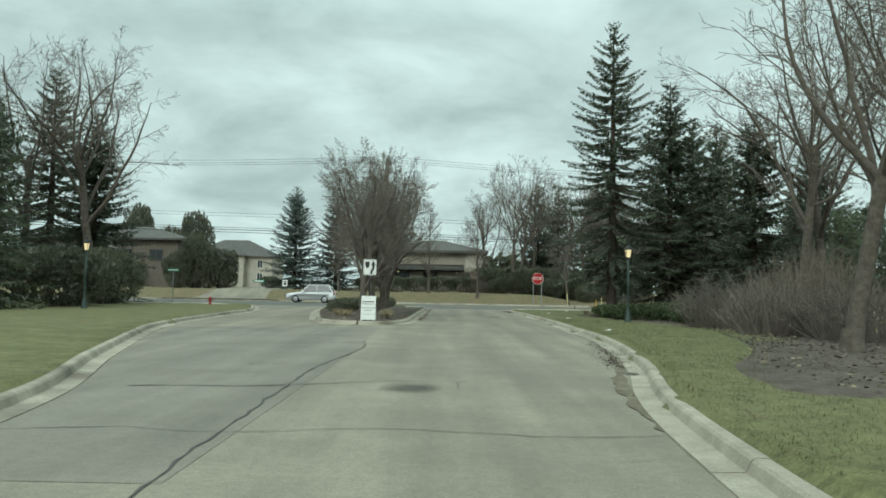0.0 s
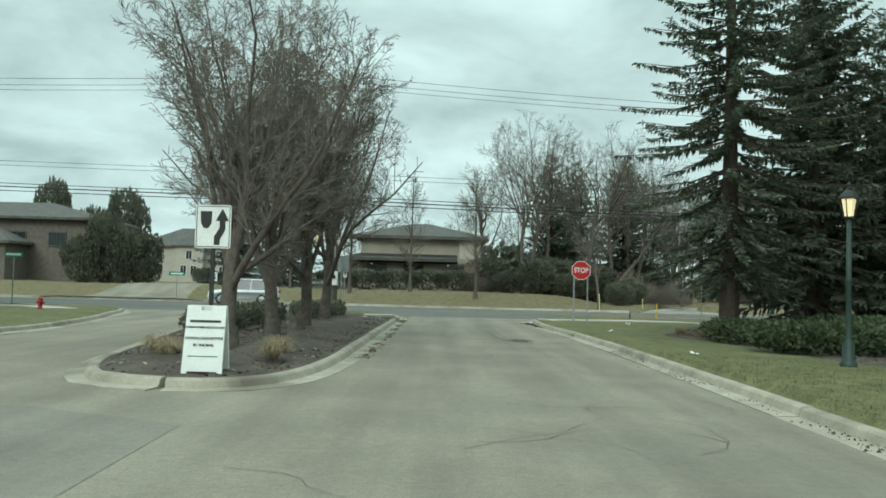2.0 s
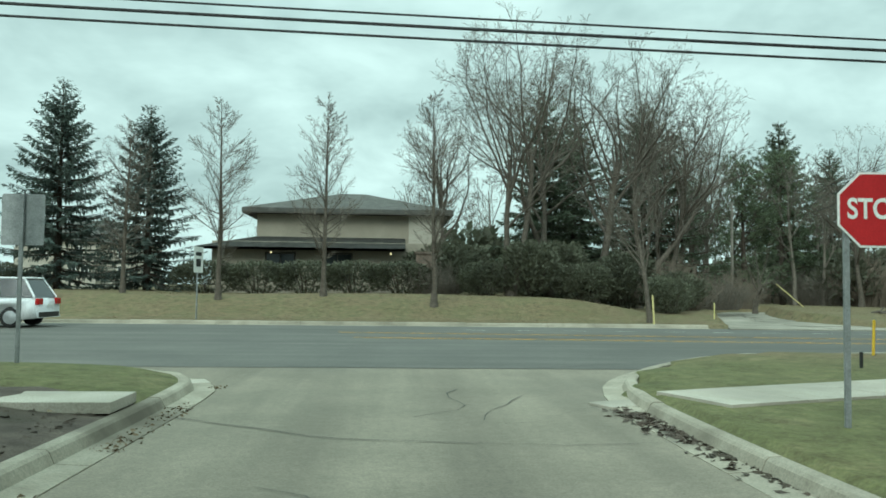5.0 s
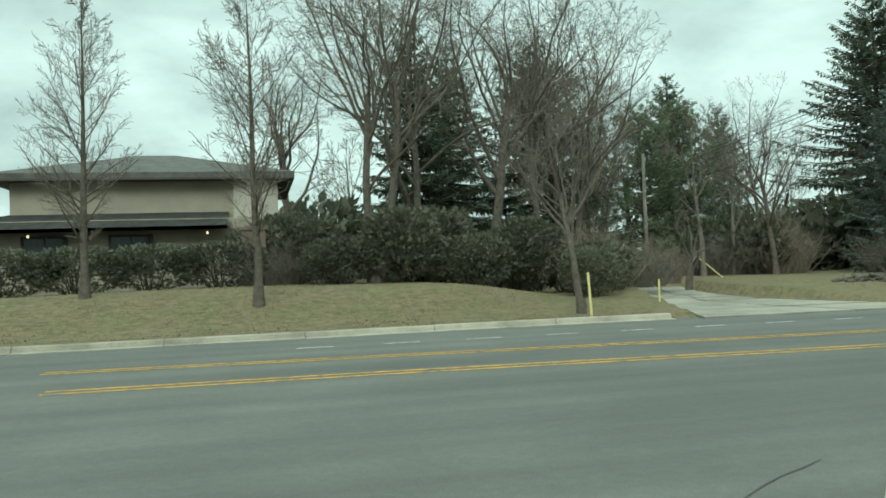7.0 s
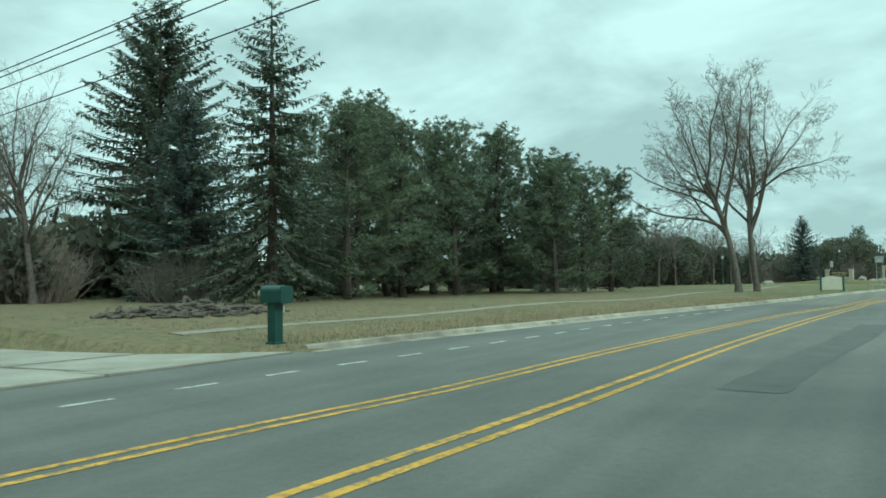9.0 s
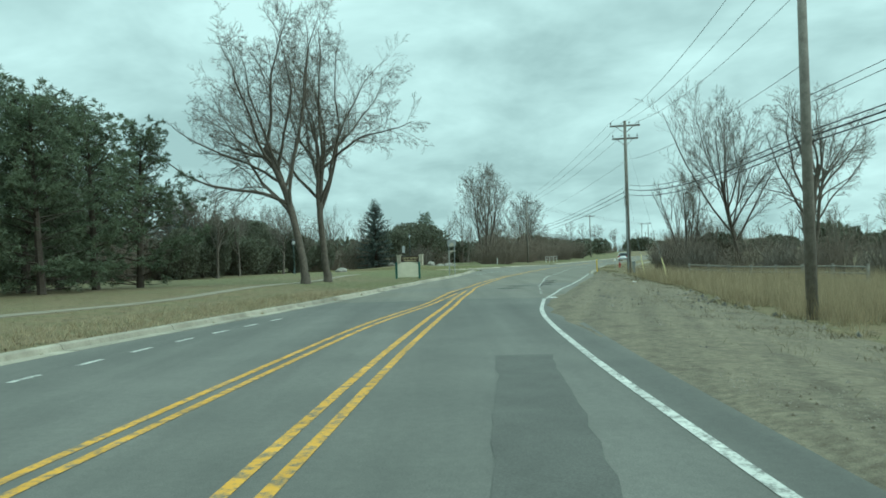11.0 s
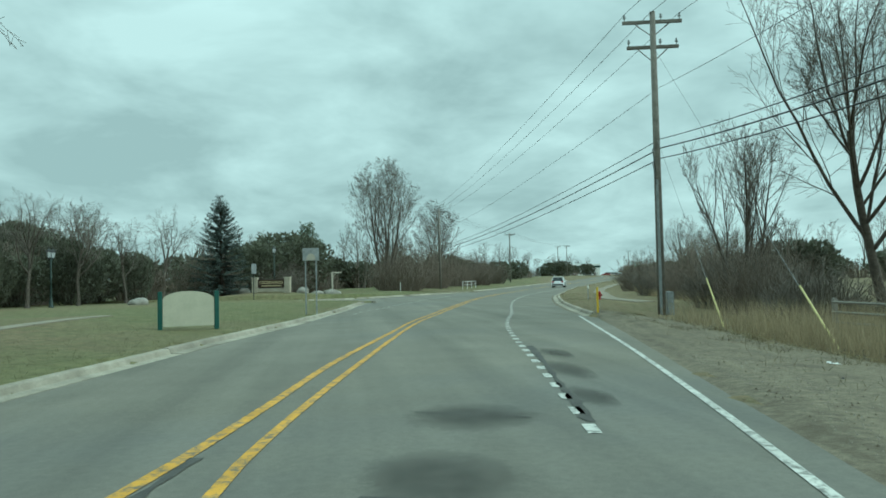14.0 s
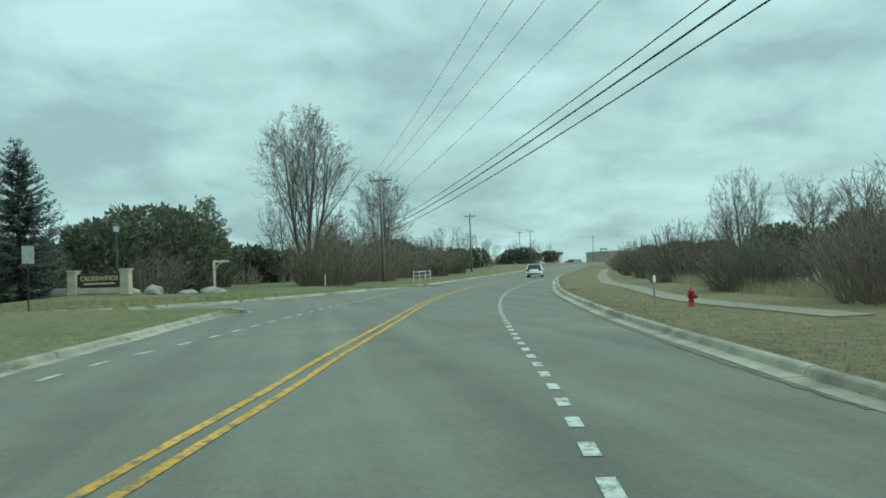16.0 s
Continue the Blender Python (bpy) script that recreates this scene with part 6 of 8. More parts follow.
def wall_box(parent, name, x0, y0, x1, y1, z0, z1, material, label=""):
    bm = bmesh.new()
    box(bm, (x1 - x0, y1 - y0, z1 - z0), ((x0 + x1) / 2, (y0 + y1) / 2, (z0 + z1) / 2), 0.02)
    return part(name, bm, M[material], parent, label)


# the long two-storey house across the main road
hz = ground_z(-1, 95)
home = thing("house", "two-storey tan house with a low dark hipped roof", "house", pose(0, 0, hz))
wall_box(home, "lower_wall", -8.6, 91.4, 4.3, 101.5, -0.3, 2.9, "siding", "tan ground floor in the shade of the eave")
wall_box(home, "upper_wall", -6.3, 92.4, 4.2, 100.8, 2.9, 4.6, "siding", "tan stucco upper floor")
wall_box(home, "corner_wall", 2.4, 92.2, 4.25, 92.5, 1.5, 4.58, "siding_pale", "pale stucco corner")
part("roof", hip_roof(bmesh.new(), -6.3, 92.4, 4.2, 100.8, 4.62, 1.4, 0.75), M["roof"], home, "low shingled hipped roof")
bm = bmesh.new()
box(bm, (12.0, 9.9, 0.10), (-1.05, 96.6, 4.58), 0.02)
part("fascia", bm, M["fascia"], home, "dark deep eave fascia")
bm = bmesh.new()
vs = [bm.verts.new(p) for p in ((-9.3, 90.5, 2.55), (2.2, 90.5, 2.55), (2.2, 92.45, 3.25), (-6.3, 92.45, 3.25), (-9.3, 100, 2.55), (-6.3, 100, 3.25), (-9.3, 90.5, 2.4), (2.2, 90.5, 2.4))]
for f in ((0, 1, 2, 3), (4, 0, 3, 5), (6, 7, 1, 0)):
    bm.faces.new([vs[i] for i in f])
bmesh.ops.solidify(bm, geom=bm.faces[:], thickness=0.06)
part("skirt_roof", bm, M["roof"], home, "shingled skirt roof over the ground floor")
for x in (-4.8, -1.6):
    window_at(home, x, 91.4, 1.5, 1.6, 1.5, "s", "fascia")
bm = bmesh.new()
box(bm, (0.9, 0.9, 2.6), (3.2, 88.9, 1.0), 0.03)
box(bm, (1.05, 1.05, 0.12), (3.2, 88.9, 2.36), 0.02)
ob = part("brick_pier", bm, M["brick"])
ob.location.z = hz - 0.1
tagged(ob, "square brown brick pier with a flat cap", "pier")
HEDGE = leaf_mass(6, 1.9, 0.8, 2.2, 3800, 0.17, 10)
for k in range(5):
    place_shrub(HEDGE, -8.0 + 2.5 * k, 88.2 + 0.15 * (k % 2), "tall dark clipped hedge before the house", "evergreen", 0, 1.0, "tall_hedge", "hedge", "hedges before the house", tall=0.78)
for x in (-5.2, 1.4):
    bm = bmesh.new()
    lathe(bm, [(0.03, 0), (0.05, 0.03), (0.05, 0.09), (0.02, 0.12)], 10)
    ob = part("eave_lamp", bm, M["lamp_glow"])
    ob.location = (x, 90.6, hz + 2.2)
    tagged(ob, "small lit lamp under the skirt roof eave", "lamp")

# houses west of the junction
wz = ground_z(-45, 172)
west = thing("house", "large pale brick house with a steep hipped roof", "house", pose(0, 0, wz))
wall_box(west, "wall", -54, 168, -36, 180, -0.5, 6.3, "siding_pale")
part("roof", hip_roof(bmesh.new(), -54, 168, -36, 180, 6.3, 3.6, 0.6), M["roof"], west)
wall_box(west, "gable_bay", -46.5, 166, -41.5, 168.2, -0.5, 6.4, "siding_pale")
part("bay_roof", hip_roof(bmesh.new(), -46.5, 166, -41.5, 170, 6.4, 2.0, 0.5), M["roof"], west)
for x, z in ((-44.9, 2.2), (-43.1, 2.2), (-44, 4.9), (-50, 2.2), (-38.5, 2.2), (-50, 4.9), (-38.5, 4.9)):
    window_at(west, x, 166 if -46.5 < x < -41.5 else 168, z, 1.1, 1.6, "s")
wz = ground_z(-40, 96)
west2 = thing("house", "dull brown brick house with a grey hipped roof and garage wing", "house", pose(0, 0, wz))
wall_box(west2, "wall", -47.5, 92, -30.5, 102, -0.3, 5.4, "brick_grey")
part("roof", hip_roof(bmesh.new(), -47.5, 92, -30.5, 102, 5.4, 1.7, 0.7), M["roof"], west2)
wall_box(west2, "garage_wall", -49.0, 88.2, -35.5, 91.98, -0.3, 3.1, "brick_grey")
part("garage_roof", hip_roof(bmesh.new(), -49.0, 88.2, -35.5, 91.6, 3.1, 1.3, 0.5), M["roof"], west2)
for gx in (-46.2, -40.2):
    bm = bmesh.new()
    box(bm, (4.8, 0.08, 2.3), (gx, 88.17, 1.0), 0.02)
    for k in range(3):
        box(bm, (4.7, 0.03, 0.03), (gx, 88.12, 0.45 + 0.57 * k))
    part("garage_door", bm, M["brick"], west2, "brown panelled garage door")
for x in (-44.5, -40.5, -36.5, -33):
    window_at(west2, x, 92, 3.7, 1.5, 1.2, "s", "roof")
nz = ground_z(30, 150)
back = thing("house", "pale low house glimpsed behind the pines", "house", pose(0, 0, nz))
wall_box(back, "wall", 70, 116, 92, 124, -0.3, 2.6, "siding_pale")
part("roof", hip_roof(bmesh.new(), 70, 116, 92, 124, 2.6, 1.6, 0.8), M["trim_white"], back)

# far shop building and its forecourt
fz = ground_z(470, -78)
shop = thing("shop_building", "far low white commercial building with a green band", "building", pose(0, 0, fz))
wall_box(shop, "wall", 462, -66, 490, -50, -1, 6.5, "sign_white")
wall_box(shop, "roof_band", 461.7, -66.2, 490.2, -49.8, 4.6, 5.6, "box_green", "green band below the roof")
# no real opening: a solid black slab paints the shade inside it
wall_box(shop, "opening_shade_slab", 461.8, -63, 462.2, -57, -1, 4.0, "sign_black")
fz2 = ground_z(470, -105)
shop2 = thing("shop_building", "far low grey commercial building", "building", pose(0, 0, fz2))
wall_box(shop2, "wall", 465, -120, 500, -92, -1, 5.5, "siding")
wall_box(shop2, "parapet", 464.7, -120.3, 500.3, -91.7, 5.5, 6.2, "trim_white")


# ---- poles and wires ----
def utility_pole(x, y, h, label, arms=((0.35, 2.4), (1.35, 2.1)), turn=0.0, r=0.16):
    z = ground_z(x, y)
    pole = thing("utility_pole", label, "utility pole", pose(x, y, z, 0, 0, turn))
    bm = bmesh.new()
    tube(bm, [(0, 0, -0.3), (0, 0, h * 0.5), (0, 0, h)], [r, r * 0.85, r * 0.68], 12)
    part("post", bm, M["pole_wood"], pole, "weathered wooden post", True)
    for drop, w in arms:
        bm = bmesh.new()
        box(bm, (0.11, w, 0.13), (0.16, 0, h - drop), 0.012)
        for s in (-1, 1):
            tube(bm, [(0.15, s * w * 0.3, h - drop - 0.05), (0.13, 0, h - drop - 0.6)], [0.02, 0.02], 4)
        arm = part("crossarm", bm, M["pole_wood"], pole)
        for s in (-0.92, -0.3, 0.92):
            bm = bmesh.new()
            lathe(bm, [(0.018, 0), (0.018, 0.1), (0.055, 0.11), (0.06, 0.16), (0.035, 0.2), (0.045, 0.24), (0.02, 0.27)], 8, (0.16, s * w / 2, h - drop + 0.06))
            part("insulator", bm, M["steel"], arm)
    return pole


P0 = (-4.2, 56.9, 10.6)
P1 = (46.2, 56.2, 10.0)
P2 = (87.1, 51.65, 11.8)
P3 = (165.5, 51.2, 10.8)
PW = (-52, 57.6, 10.8)
utility_pole(*P1, "weathered wooden utility pole with a single crossarm", ((0.3, 2.4),), 0)
pole2 = utility_pole(*P2, "weathered wooden utility pole with two crossarms on the shoulder", ((0.35, 2.3), (1.35, 2.0)), -12)
utility_pole(*P3, "wooden utility pole beyond the side entrance", ((0.35, 2.4),), -20)
utility_pole(*PW, "wooden utility pole west of the drive", ((0.35, 2.4),), 0)
pole0 = utility_pole(*P0, "wooden utility pole with a grey transformer on the median", ((0.3, 2.2),), 0, 0.15)
bm = bmesh.new()
lathe(bm, [(0.2, 0), (0.25, 0.03), (0.25, 0.95), (0.27, 0.98), (0.27, 1.02), (0.12, 1.08), (0.04, 1.2)], 16, (0.42, 0, 7.6))
part("transformer", bm, M["steel"], pole0, "grey cylindrical transformer")
bm = bmesh.new()
box(bm, (0.3, 0.42, 0.62), (0.02, -0.28, 1.65), 0.03)
part("meter_box", bm, M["sign_white"], pole0, "pale grey meter box")
bm = bmesh.new()
lathe(bm, [(0.1, 0), (0.1, 0.06)], 12)
bmesh.ops.rotate(bm, verts=bm.verts[:], cent=(0, 0, 0), matrix=Matrix.Rotation(radians(90), 3, "X"))
bmesh.ops.translate(bm, verts=bm.verts[:], vec=(0.02, -0.49, 1.72))
part("meter", bm, M["sign_black"], pole0)
bm = bmesh.new()
tube(bm, [(0.02, -0.19, 1.95), (0.02, -0.17, 4), (0.02, -0.15, 7.0)], [0.03, 0.03, 0.03], 6)
part("conduit", bm, M["steel"], pole0)
bm = bmesh.new()
tube(bm, [(-0.19, 0.05, -0.2), (-0.17, 0.05, 2.6), (-0.16, 0.05, 5.2)], [0.055, 0.055, 0.05], 8)
part("riser_conduit", bm, M["steel"], pole2, "grey riser conduit")
bm = bmesh.new()
box(bm, (0.32, 0.26, 0.95), (0.2, -0.35, 0.4), 0.03)
part("cable_cabinet", bm, M["steel"], pole2, "pale green-grey cable cabinet")
for k in range(2):
    bm = bmesh.new()
    tube(bm, [(-0.15, 0.1, 6.5 - 0.5 * k), (-0.5, 0.25, 6.3 - 0.5 * k), (-0.55, 0.2, 5.9 - 0.5 * k), (-0.2, 0.1, 5.5 - 0.5 * k)], [0.015] * 4, 5)
    part("cable_loop", bm, M["cable"], pole2)


def wire(a, b, sag, r, label, n=22):
    bm = bmesh.new()
    pts = []
    for k in range(n + 1):
        s = k / n
        p = Vector(a).lerp(Vector(b), s)
        p.z -= 4 * sag * s * (1 - s)
        pts.append(p)
    tube(bm, pts, [r] * len(pts), 5)
    return tagged(part("overhead_wire", bm, M["cable"]), label, "wire", "overhead wires")


def pole_point(p, side, z):
    return (p[0], p[1] + side, ground_z(p[0], p[1]) + z)


RUN = [PW, P0, P1, P2, P3, (232, 28, 10.8), (330, -12, 10.8)]
CABLES = {PW: (6.45, 6.3, 6.1), P0: (5.32, 5.17, 5.0), P1: (5.1, 4.95, 4.8)}      # heights of the bundled cables on these poles
THIN = {PW: (7.2, 7.0), P0: (6.35, 6.15), P1: (6.05, 5.85)}
for a, b in zip(RUN, RUN[1:]):
    west_span = b in (P0, P1)
    for side in (-1.05, 0.1, 1.05):
        wire(pole_point(a, side, a[2] - 0.05), pole_point(b, side, b[2] - 0.05), 0.7, 0.010, "thin bare conductor strung between the poles")
    for k in range(2 if west_span else 1):
        za, zb = (THIN[a][k], THIN[b][k]) if west_span else (a[2] - 3.0, b[2] - 3.0)
        wire(pole_point(a, -0.15, za), pole_point(b, -0.15, zb), 0.12 if west_span else 0.5, 0.009, "thin grey wire strung between the poles")
    for k, (drop, r) in enumerate(((5.0, 0.016), (5.35, 0.024), (5.75, 0.019))):
        za = CABLES[a][k] if a in CABLES else a[2] - drop
        zb = CABLES[b][k] if b in CABLES else b[2] - drop
        wire(pole_point(a, -0.17, za), pole_point(b, -0.17, zb), 0.2 if west_span else 0.55, r, "black bundled cable strung between the poles")
for k, (x, y, h) in enumerate([(232, 28, 10.8), (330, -12, 10.8), (395, -98, 15), (412, -92, 11), (430, -70, 12), (372, -20, 12), (445, -40, 10)]):
    utility_pole(x, y, h, "far wooden utility pole against the sky", ((0.35, 2.4),), -20)
# service wires from the span over the junction to the plain post across the road
for drop in (0.0, 0.15, 0.45, 1.1):
    wire((15.7, 56.65, 6.35 - 0.6 * drop), (22.7, 94.8, ground_z(22.7, 94.8) + 5.6 - drop), 0.25, 0.011, "service wire crossing the main road")
# slanted guys with plastic guards
for k, (gx0, gy0, tz) in enumerate([(81.65, 51.8, 6.9), (75.55, 51.83, 10.4)]):
    base = Vector((gx0, gy0, ground_z(gx0, gy0)))
    top = Vector((P2[0], P2[1], ground_z(P2[0], P2[1]) + tz))
    guy = thing("guy_wire", "steel guy wire with a faded yellow plastic guard", "guy wire", Matrix.Translation(base))
    way = (top - base)
    bm = bmesh.new()
    tube(bm, [(0, 0, -0.05), way], [0.007, 0.007], 5)
    part("strand", bm, M["steel"], guy)
    bm = bmesh.new()
    d = way.normalized()
    tube(bm, [d * 0.05, d * (2.0 + 0.3 * k)], [0.03, 0.026], 8)
    part("guard", bm, M["pale_yellow"], guy, "faded yellow plastic guard")


# ---- signs ----
def lettering(text, size, material, parent, m, name="lettering"):
    """Flat letters as a mesh."""
    cu = bpy.data.curves.new("letters", "FONT")
    cu.offset = size * 0.02
    cu.body, cu.size, cu.align_x, cu.align_y, cu.extrude = text, size, "CENTER", "CENTER", 0.002
    tmp = new("letters", cu)
    dg = bpy.context.evaluated_depsgraph_get()
    me = bpy.data.meshes.new_from_object(tmp.evaluated_get(dg))
    bpy.data.objects.remove(tmp)
    bpy.data.curves.remove(cu)
    me.materials.clear()
    ob = part_mesh(name, me, material, parent)
    ob.matrix_basis = m
    return ob


def plate(points, thick):
    """A flat plate in the xz plane, facing -y."""
    bm = bmesh.new()
    f = bm.faces.new([bm.verts.new((x, 0, z)) for x, z in points])
    r = bmesh.ops.extrude_face_region(bm, geom=[f])
    bmesh.ops.translate(bm, verts=[v for v in r["geom"] if isinstance(v, bmesh.types.BMVert)], vec=(0, thick, 0))
    bmesh.ops.recalc_face_normals(bm, faces=bm.faces[:])
    return bm


def rounded(w, h, r=0.04, n=4):
    pts = []
    for cx, cz, a0 in ((w / 2 - r, h / 2 - r, 0), (-w / 2 + r, h / 2 - r, 90), (-w / 2 + r, -h / 2 + r, 180), (w / 2 - r, -h / 2 + r, 270)):
        for k in range(n + 1):
            a = radians(a0 + 90 * k / n)
            pts.append((cx + r * math.cos(a), cz + r * math.sin(a)))
    return pts


FACE = Matrix.Rotation(radians(90), 4, "X")


def post_bar(parent, x, y, z0, z1, material="steel", w=0.055, name="post"):
    bm = bmesh.new()
    box(bm, (w, w * 0.7, z1 - z0), (x, y, (z0 + z1) / 2), 0.004)
    return part(name, bm, M[material], parent)


sz = ground_z(5.95, 52.55)
stop = thing("stop_sign", "red octagonal stop sign on two steel posts", "stop sign", pose(6.15, 53.2, sz, 0, 0, -4))
post_bar(stop, -0.27, 0.03, -0.3, 2.05, name="left_post")
post_bar(stop, 0.27, 0.03, -0.3, 2.05, name="right_post")
oct_pts = lambda r: [(r * math.cos(radians(22.5 + 45 * k)), r * math.sin(radians(22.5 + 45 * k))) for k in range(8)]
bm = plate(oct_pts(0.4), 0.006)
bmesh.ops.translate(bm, verts=bm.verts[:], vec=(0, -0.012, 2.12))
part("border", bm, M["sign_white"], stop, "white border of the sign")
bm = plate(oct_pts(0.376), 0.006)
bmesh.ops.translate(bm, verts=bm.verts[:], vec=(0, -0.0165, 2.12))
part("face", bm, M["sign_red"], stop)
bm = plate(oct_pts(0.4), 0.004)
bmesh.ops.translate(bm, verts=bm.verts[:], vec=(0, -0.004, 2.12))
part("backing", bm, M["steel"], stop)
lettering("STOP", 0.255, M["sign_white"], stop, Matrix.Translation((0, -0.02, 2.12)) @ FACE @ Matrix.Diagonal((0.92, 1.1, 1, 1)))

kz = ground_z(-2.9, 32.3) + 0.05
keep = thing("keep_right_sign", "white traffic sign with a black arrow passing a median", "traffic sign", pose(-3.04, 32.9, kz + 0.355, 0, 0, -2) @ Matrix.Diagonal((0.88, 1, 0.85, 1)))
post_bar(keep, 0, 0.03, -0.75, 2.4, "black_metal", 0.07)
bm = plate(rounded(0.61, 0.76), 0.005)
bmesh.ops.translate(bm, verts=bm.verts[:], vec=(0, -0.01, 2.14))
part("face", bm, M["sign_white"], keep)
bm = bmesh.new()
for dx, dz, w, h in ((0, 0.355, 0.55, 0.012), (0, -0.355, 0.55, 0.012), (-0.28, 0, 0.012, 0.7), (0.28, 0, 0.012, 0.7)):
    box(bm, (w, 0.003, h), (dx, -0.012, 2.14 + dz))
part("border", bm, M["sign_black"], keep)
bm = plate([(-0.22, 0.27), (-0.02, 0.27), (-0.03, 0.06), (-0.08, -0.03), (-0.16, -0.03), (-0.21, 0.06)], 0.003)
bmesh.ops.translate(bm, verts=bm.verts[:], vec=(0, -0.014, 2.14))
part("median_shape", bm, M["sign_black"], keep)
bm = plate([(0.02, -0.32), (0.12, -0.32), (0.12, -0.22), (0.21, -0.06), (0.21, 0.10), (0.27, 0.10), (0.155, 0.32), (0.04, 0.10), (0.11, 0.10), (0.11, -0.02), (0.02, -0.18)], 0.003)
bmesh.ops.translate(bm, verts=bm.verts[:], vec=(0, -0.014, 2.14))
part("arrow", bm, M["sign_black"], keep)

az = ground_z(-2.95, 32.2) + 0.04
board = thing("sandwich_board", "white folding notice board with black writing on the median", "notice board", pose(-3.06, 32.62, az, 0, 0, -3))
bm = plate([(-0.3, 0), (-0.22, 0), (-0.22, 0.06), (0.22, 0.06), (0.22, 0), (0.3, 0), (0.29, 1.02), (0.08, 1.02), (0.08, 0.95), (-0.08, 0.95), (-0.08, 1.02), (-0.29, 1.02)], 0.03)
front = part("front_panel", bm, M["sign_white"], board)
front.matrix_basis = Matrix.Rotation(radians(-9), 4, "X")
bm = plate([(-0.3, 0), (-0.22, 0), (-0.22, 0.06), (0.22, 0.06), (0.22, 0), (0.3, 0), (0.29, 1.02), (-0.29, 1.02)], 0.03)
back_p = part("rear_panel", bm, M["sign_white"], board)
back_p.matrix_basis = Matrix.Translation((0, 0.36, 0)) @ Matrix.Rotation(radians(9), 4, "X")
tilt = Matrix.Rotation(radians(-9), 4, "X")
for text, z, size in (("HOMEOWNERS ASSOCIATION", 0.70, 0.043), ("ANNUAL DUES NOTICE", 0.54, 0.052), ("IN THE MAIL", 0.44, 0.055)):
    lettering(text, size, M["sign_black"], board, tilt @ Matrix.Translation((0, -0.006, z)) @ FACE)
bm = bmesh.new()
box(bm, (0.46, 0.004, 0.035), (0, -0.004, 0.79))
bar = part("name_bar", bm, M["sign_black"], board)
bar.matrix_basis = tilt
bm = bmesh.new()
box(bm, (0.44, 0.004, 0.012), (0, -0.004, 0.28))
bar = part("rule_line", bm, M["sign_green"], board)
bar.matrix_basis = tilt


def small_sign(name, x, y, w, h, top, turn, face, label, category="traffic sign", bars=True, post="steel"):
    """A plate on one post, with bars where its writing cannot be read."""
    s = thing(name, label, category, pose(x, y, ground_z(x, y), 0, 0, turn))
    post_bar(s, 0, 0.03, -0.2, top, post)
    bm = plate(rounded(w, h, 0.03), 0.004)
    bmesh.ops.translate(bm, verts=bm.verts[:], vec=(0, -0.008, top - h / 2))
    part("face", bm, M[face], s)
    if bars:
        bm = bmesh.new()
        ink = "sign_white" if face == "sign_green" else "sign_black"
        if face == "sign_green":
            box(bm, (w * 0.8, 0.003, h * 0.4), (0, -0.011, top - h / 2))
        else:
            box(bm, (w * 0.6, 0.003, h * 0.14), (0, -0.011, top - h * 0.28))
            box(bm, (w * 0.5, 0.003, h * 0.3), (0, -0.011, top - h * 0.62))
        part("marking", bm, M[ink], s)
    return s


small_sign("street_name_sign", -20.4, 69.9 - 9.3, 0.9, 0.23, 2.55, 0, "sign_green", "green street name sign on a steel post")
small_sign("street_name_sign", -17.9, 77.9, 1.1, 0.26, 1.9, 0, "sign_green", "green street name sign across the main road")
small_sign("sign_back", -4.0, 59.3 - 1.4, 0.62, 0.76, 2.7, 180, "steel", "grey back of a traffic sign on a steel post", bars=False)
small_sign("speed_sign", -6.0, 77.3, 0.75, 1.0, 2.8, 76, "sign_white", "narrow white traffic sign across the road")
small_sign("speed_sign", -15.6, 79.0, 0.5, 0.62, 1.8, 0, "sign_white", "white speed sign across the road")
small_sign("winding_sign", 13.3, 60.2, 0.75, 0.9, 2.75, -115, "sign_white", "white warning sign with black marks on the lawn")
small_sign("far_sign", 350, -44, 3.2, 1.4, 4.6, -70, "sign_green", "far green direction sign beside the road")
small_sign("sign_back", 119.6, 70.7, 0.7, 0.75, 2.75, -25, "steel", "grey back of a traffic sign on a dark post", bars=False, post="black_metal")

# cream sign with green posts, on the verge
gz = ground_z(83.5, 68.6)
ent = thing("cream_sign", "cream arched sign board between two green posts on grass", "sign board", pose(83.5, 68.65, gz, 0, 0, -74))
arch = [(-0.78, 0.12), (0.78, 0.12), (0.78, 0.95)] + [(0.78 * math.cos(radians(a)), 0.95 + 0.28 * math.sin(radians(a))) for a in range(15, 170, 15)] + [(-0.78, 0.95)]
part("panel", plate(arch, 0.12), M["sign_cream"], ent)
for x in (-0.86, 0.86):
    bm = bmesh.new()
    box(bm, (0.14, 0.16, 1.35), (x, 0.06, 0.55), 0.015)
    part("post", bm, M["post_green"], ent, "dark green square post")

# two-post sign seen from behind
wz = ground_z(93.6, 65.3)
two = thing("two_post_sign", "grey sign panel with a pale arch on two posts", "sign board", pose(94.3, 65.3, wz, 0, 0, -80))
for x in (-0.24, 0.24):
    post_bar(two, x, 0, -0.2, 2.95, "steel", 0.06)
bm = plate(rounded(0.74, 0.58, 0.04), 0.03)
bmesh.ops.translate(bm, verts=bm.verts[:], vec=(0, -0.05, 2.72))
part("panel", bm, M["steel"], two)
bm = plate([(-0.2, 2.44), (0.2, 2.44)] + [(0.2 * math.cos(radians(a)), 2.44 + 0.3 * math.sin(radians(a))) for a in range(15, 170, 15)], 0.01)
bmesh.ops.translate(bm, verts=bm.verts[:], vec=(0, -0.065, 0.02))
part("pale_arch", bm, M["pale_wood"], two)

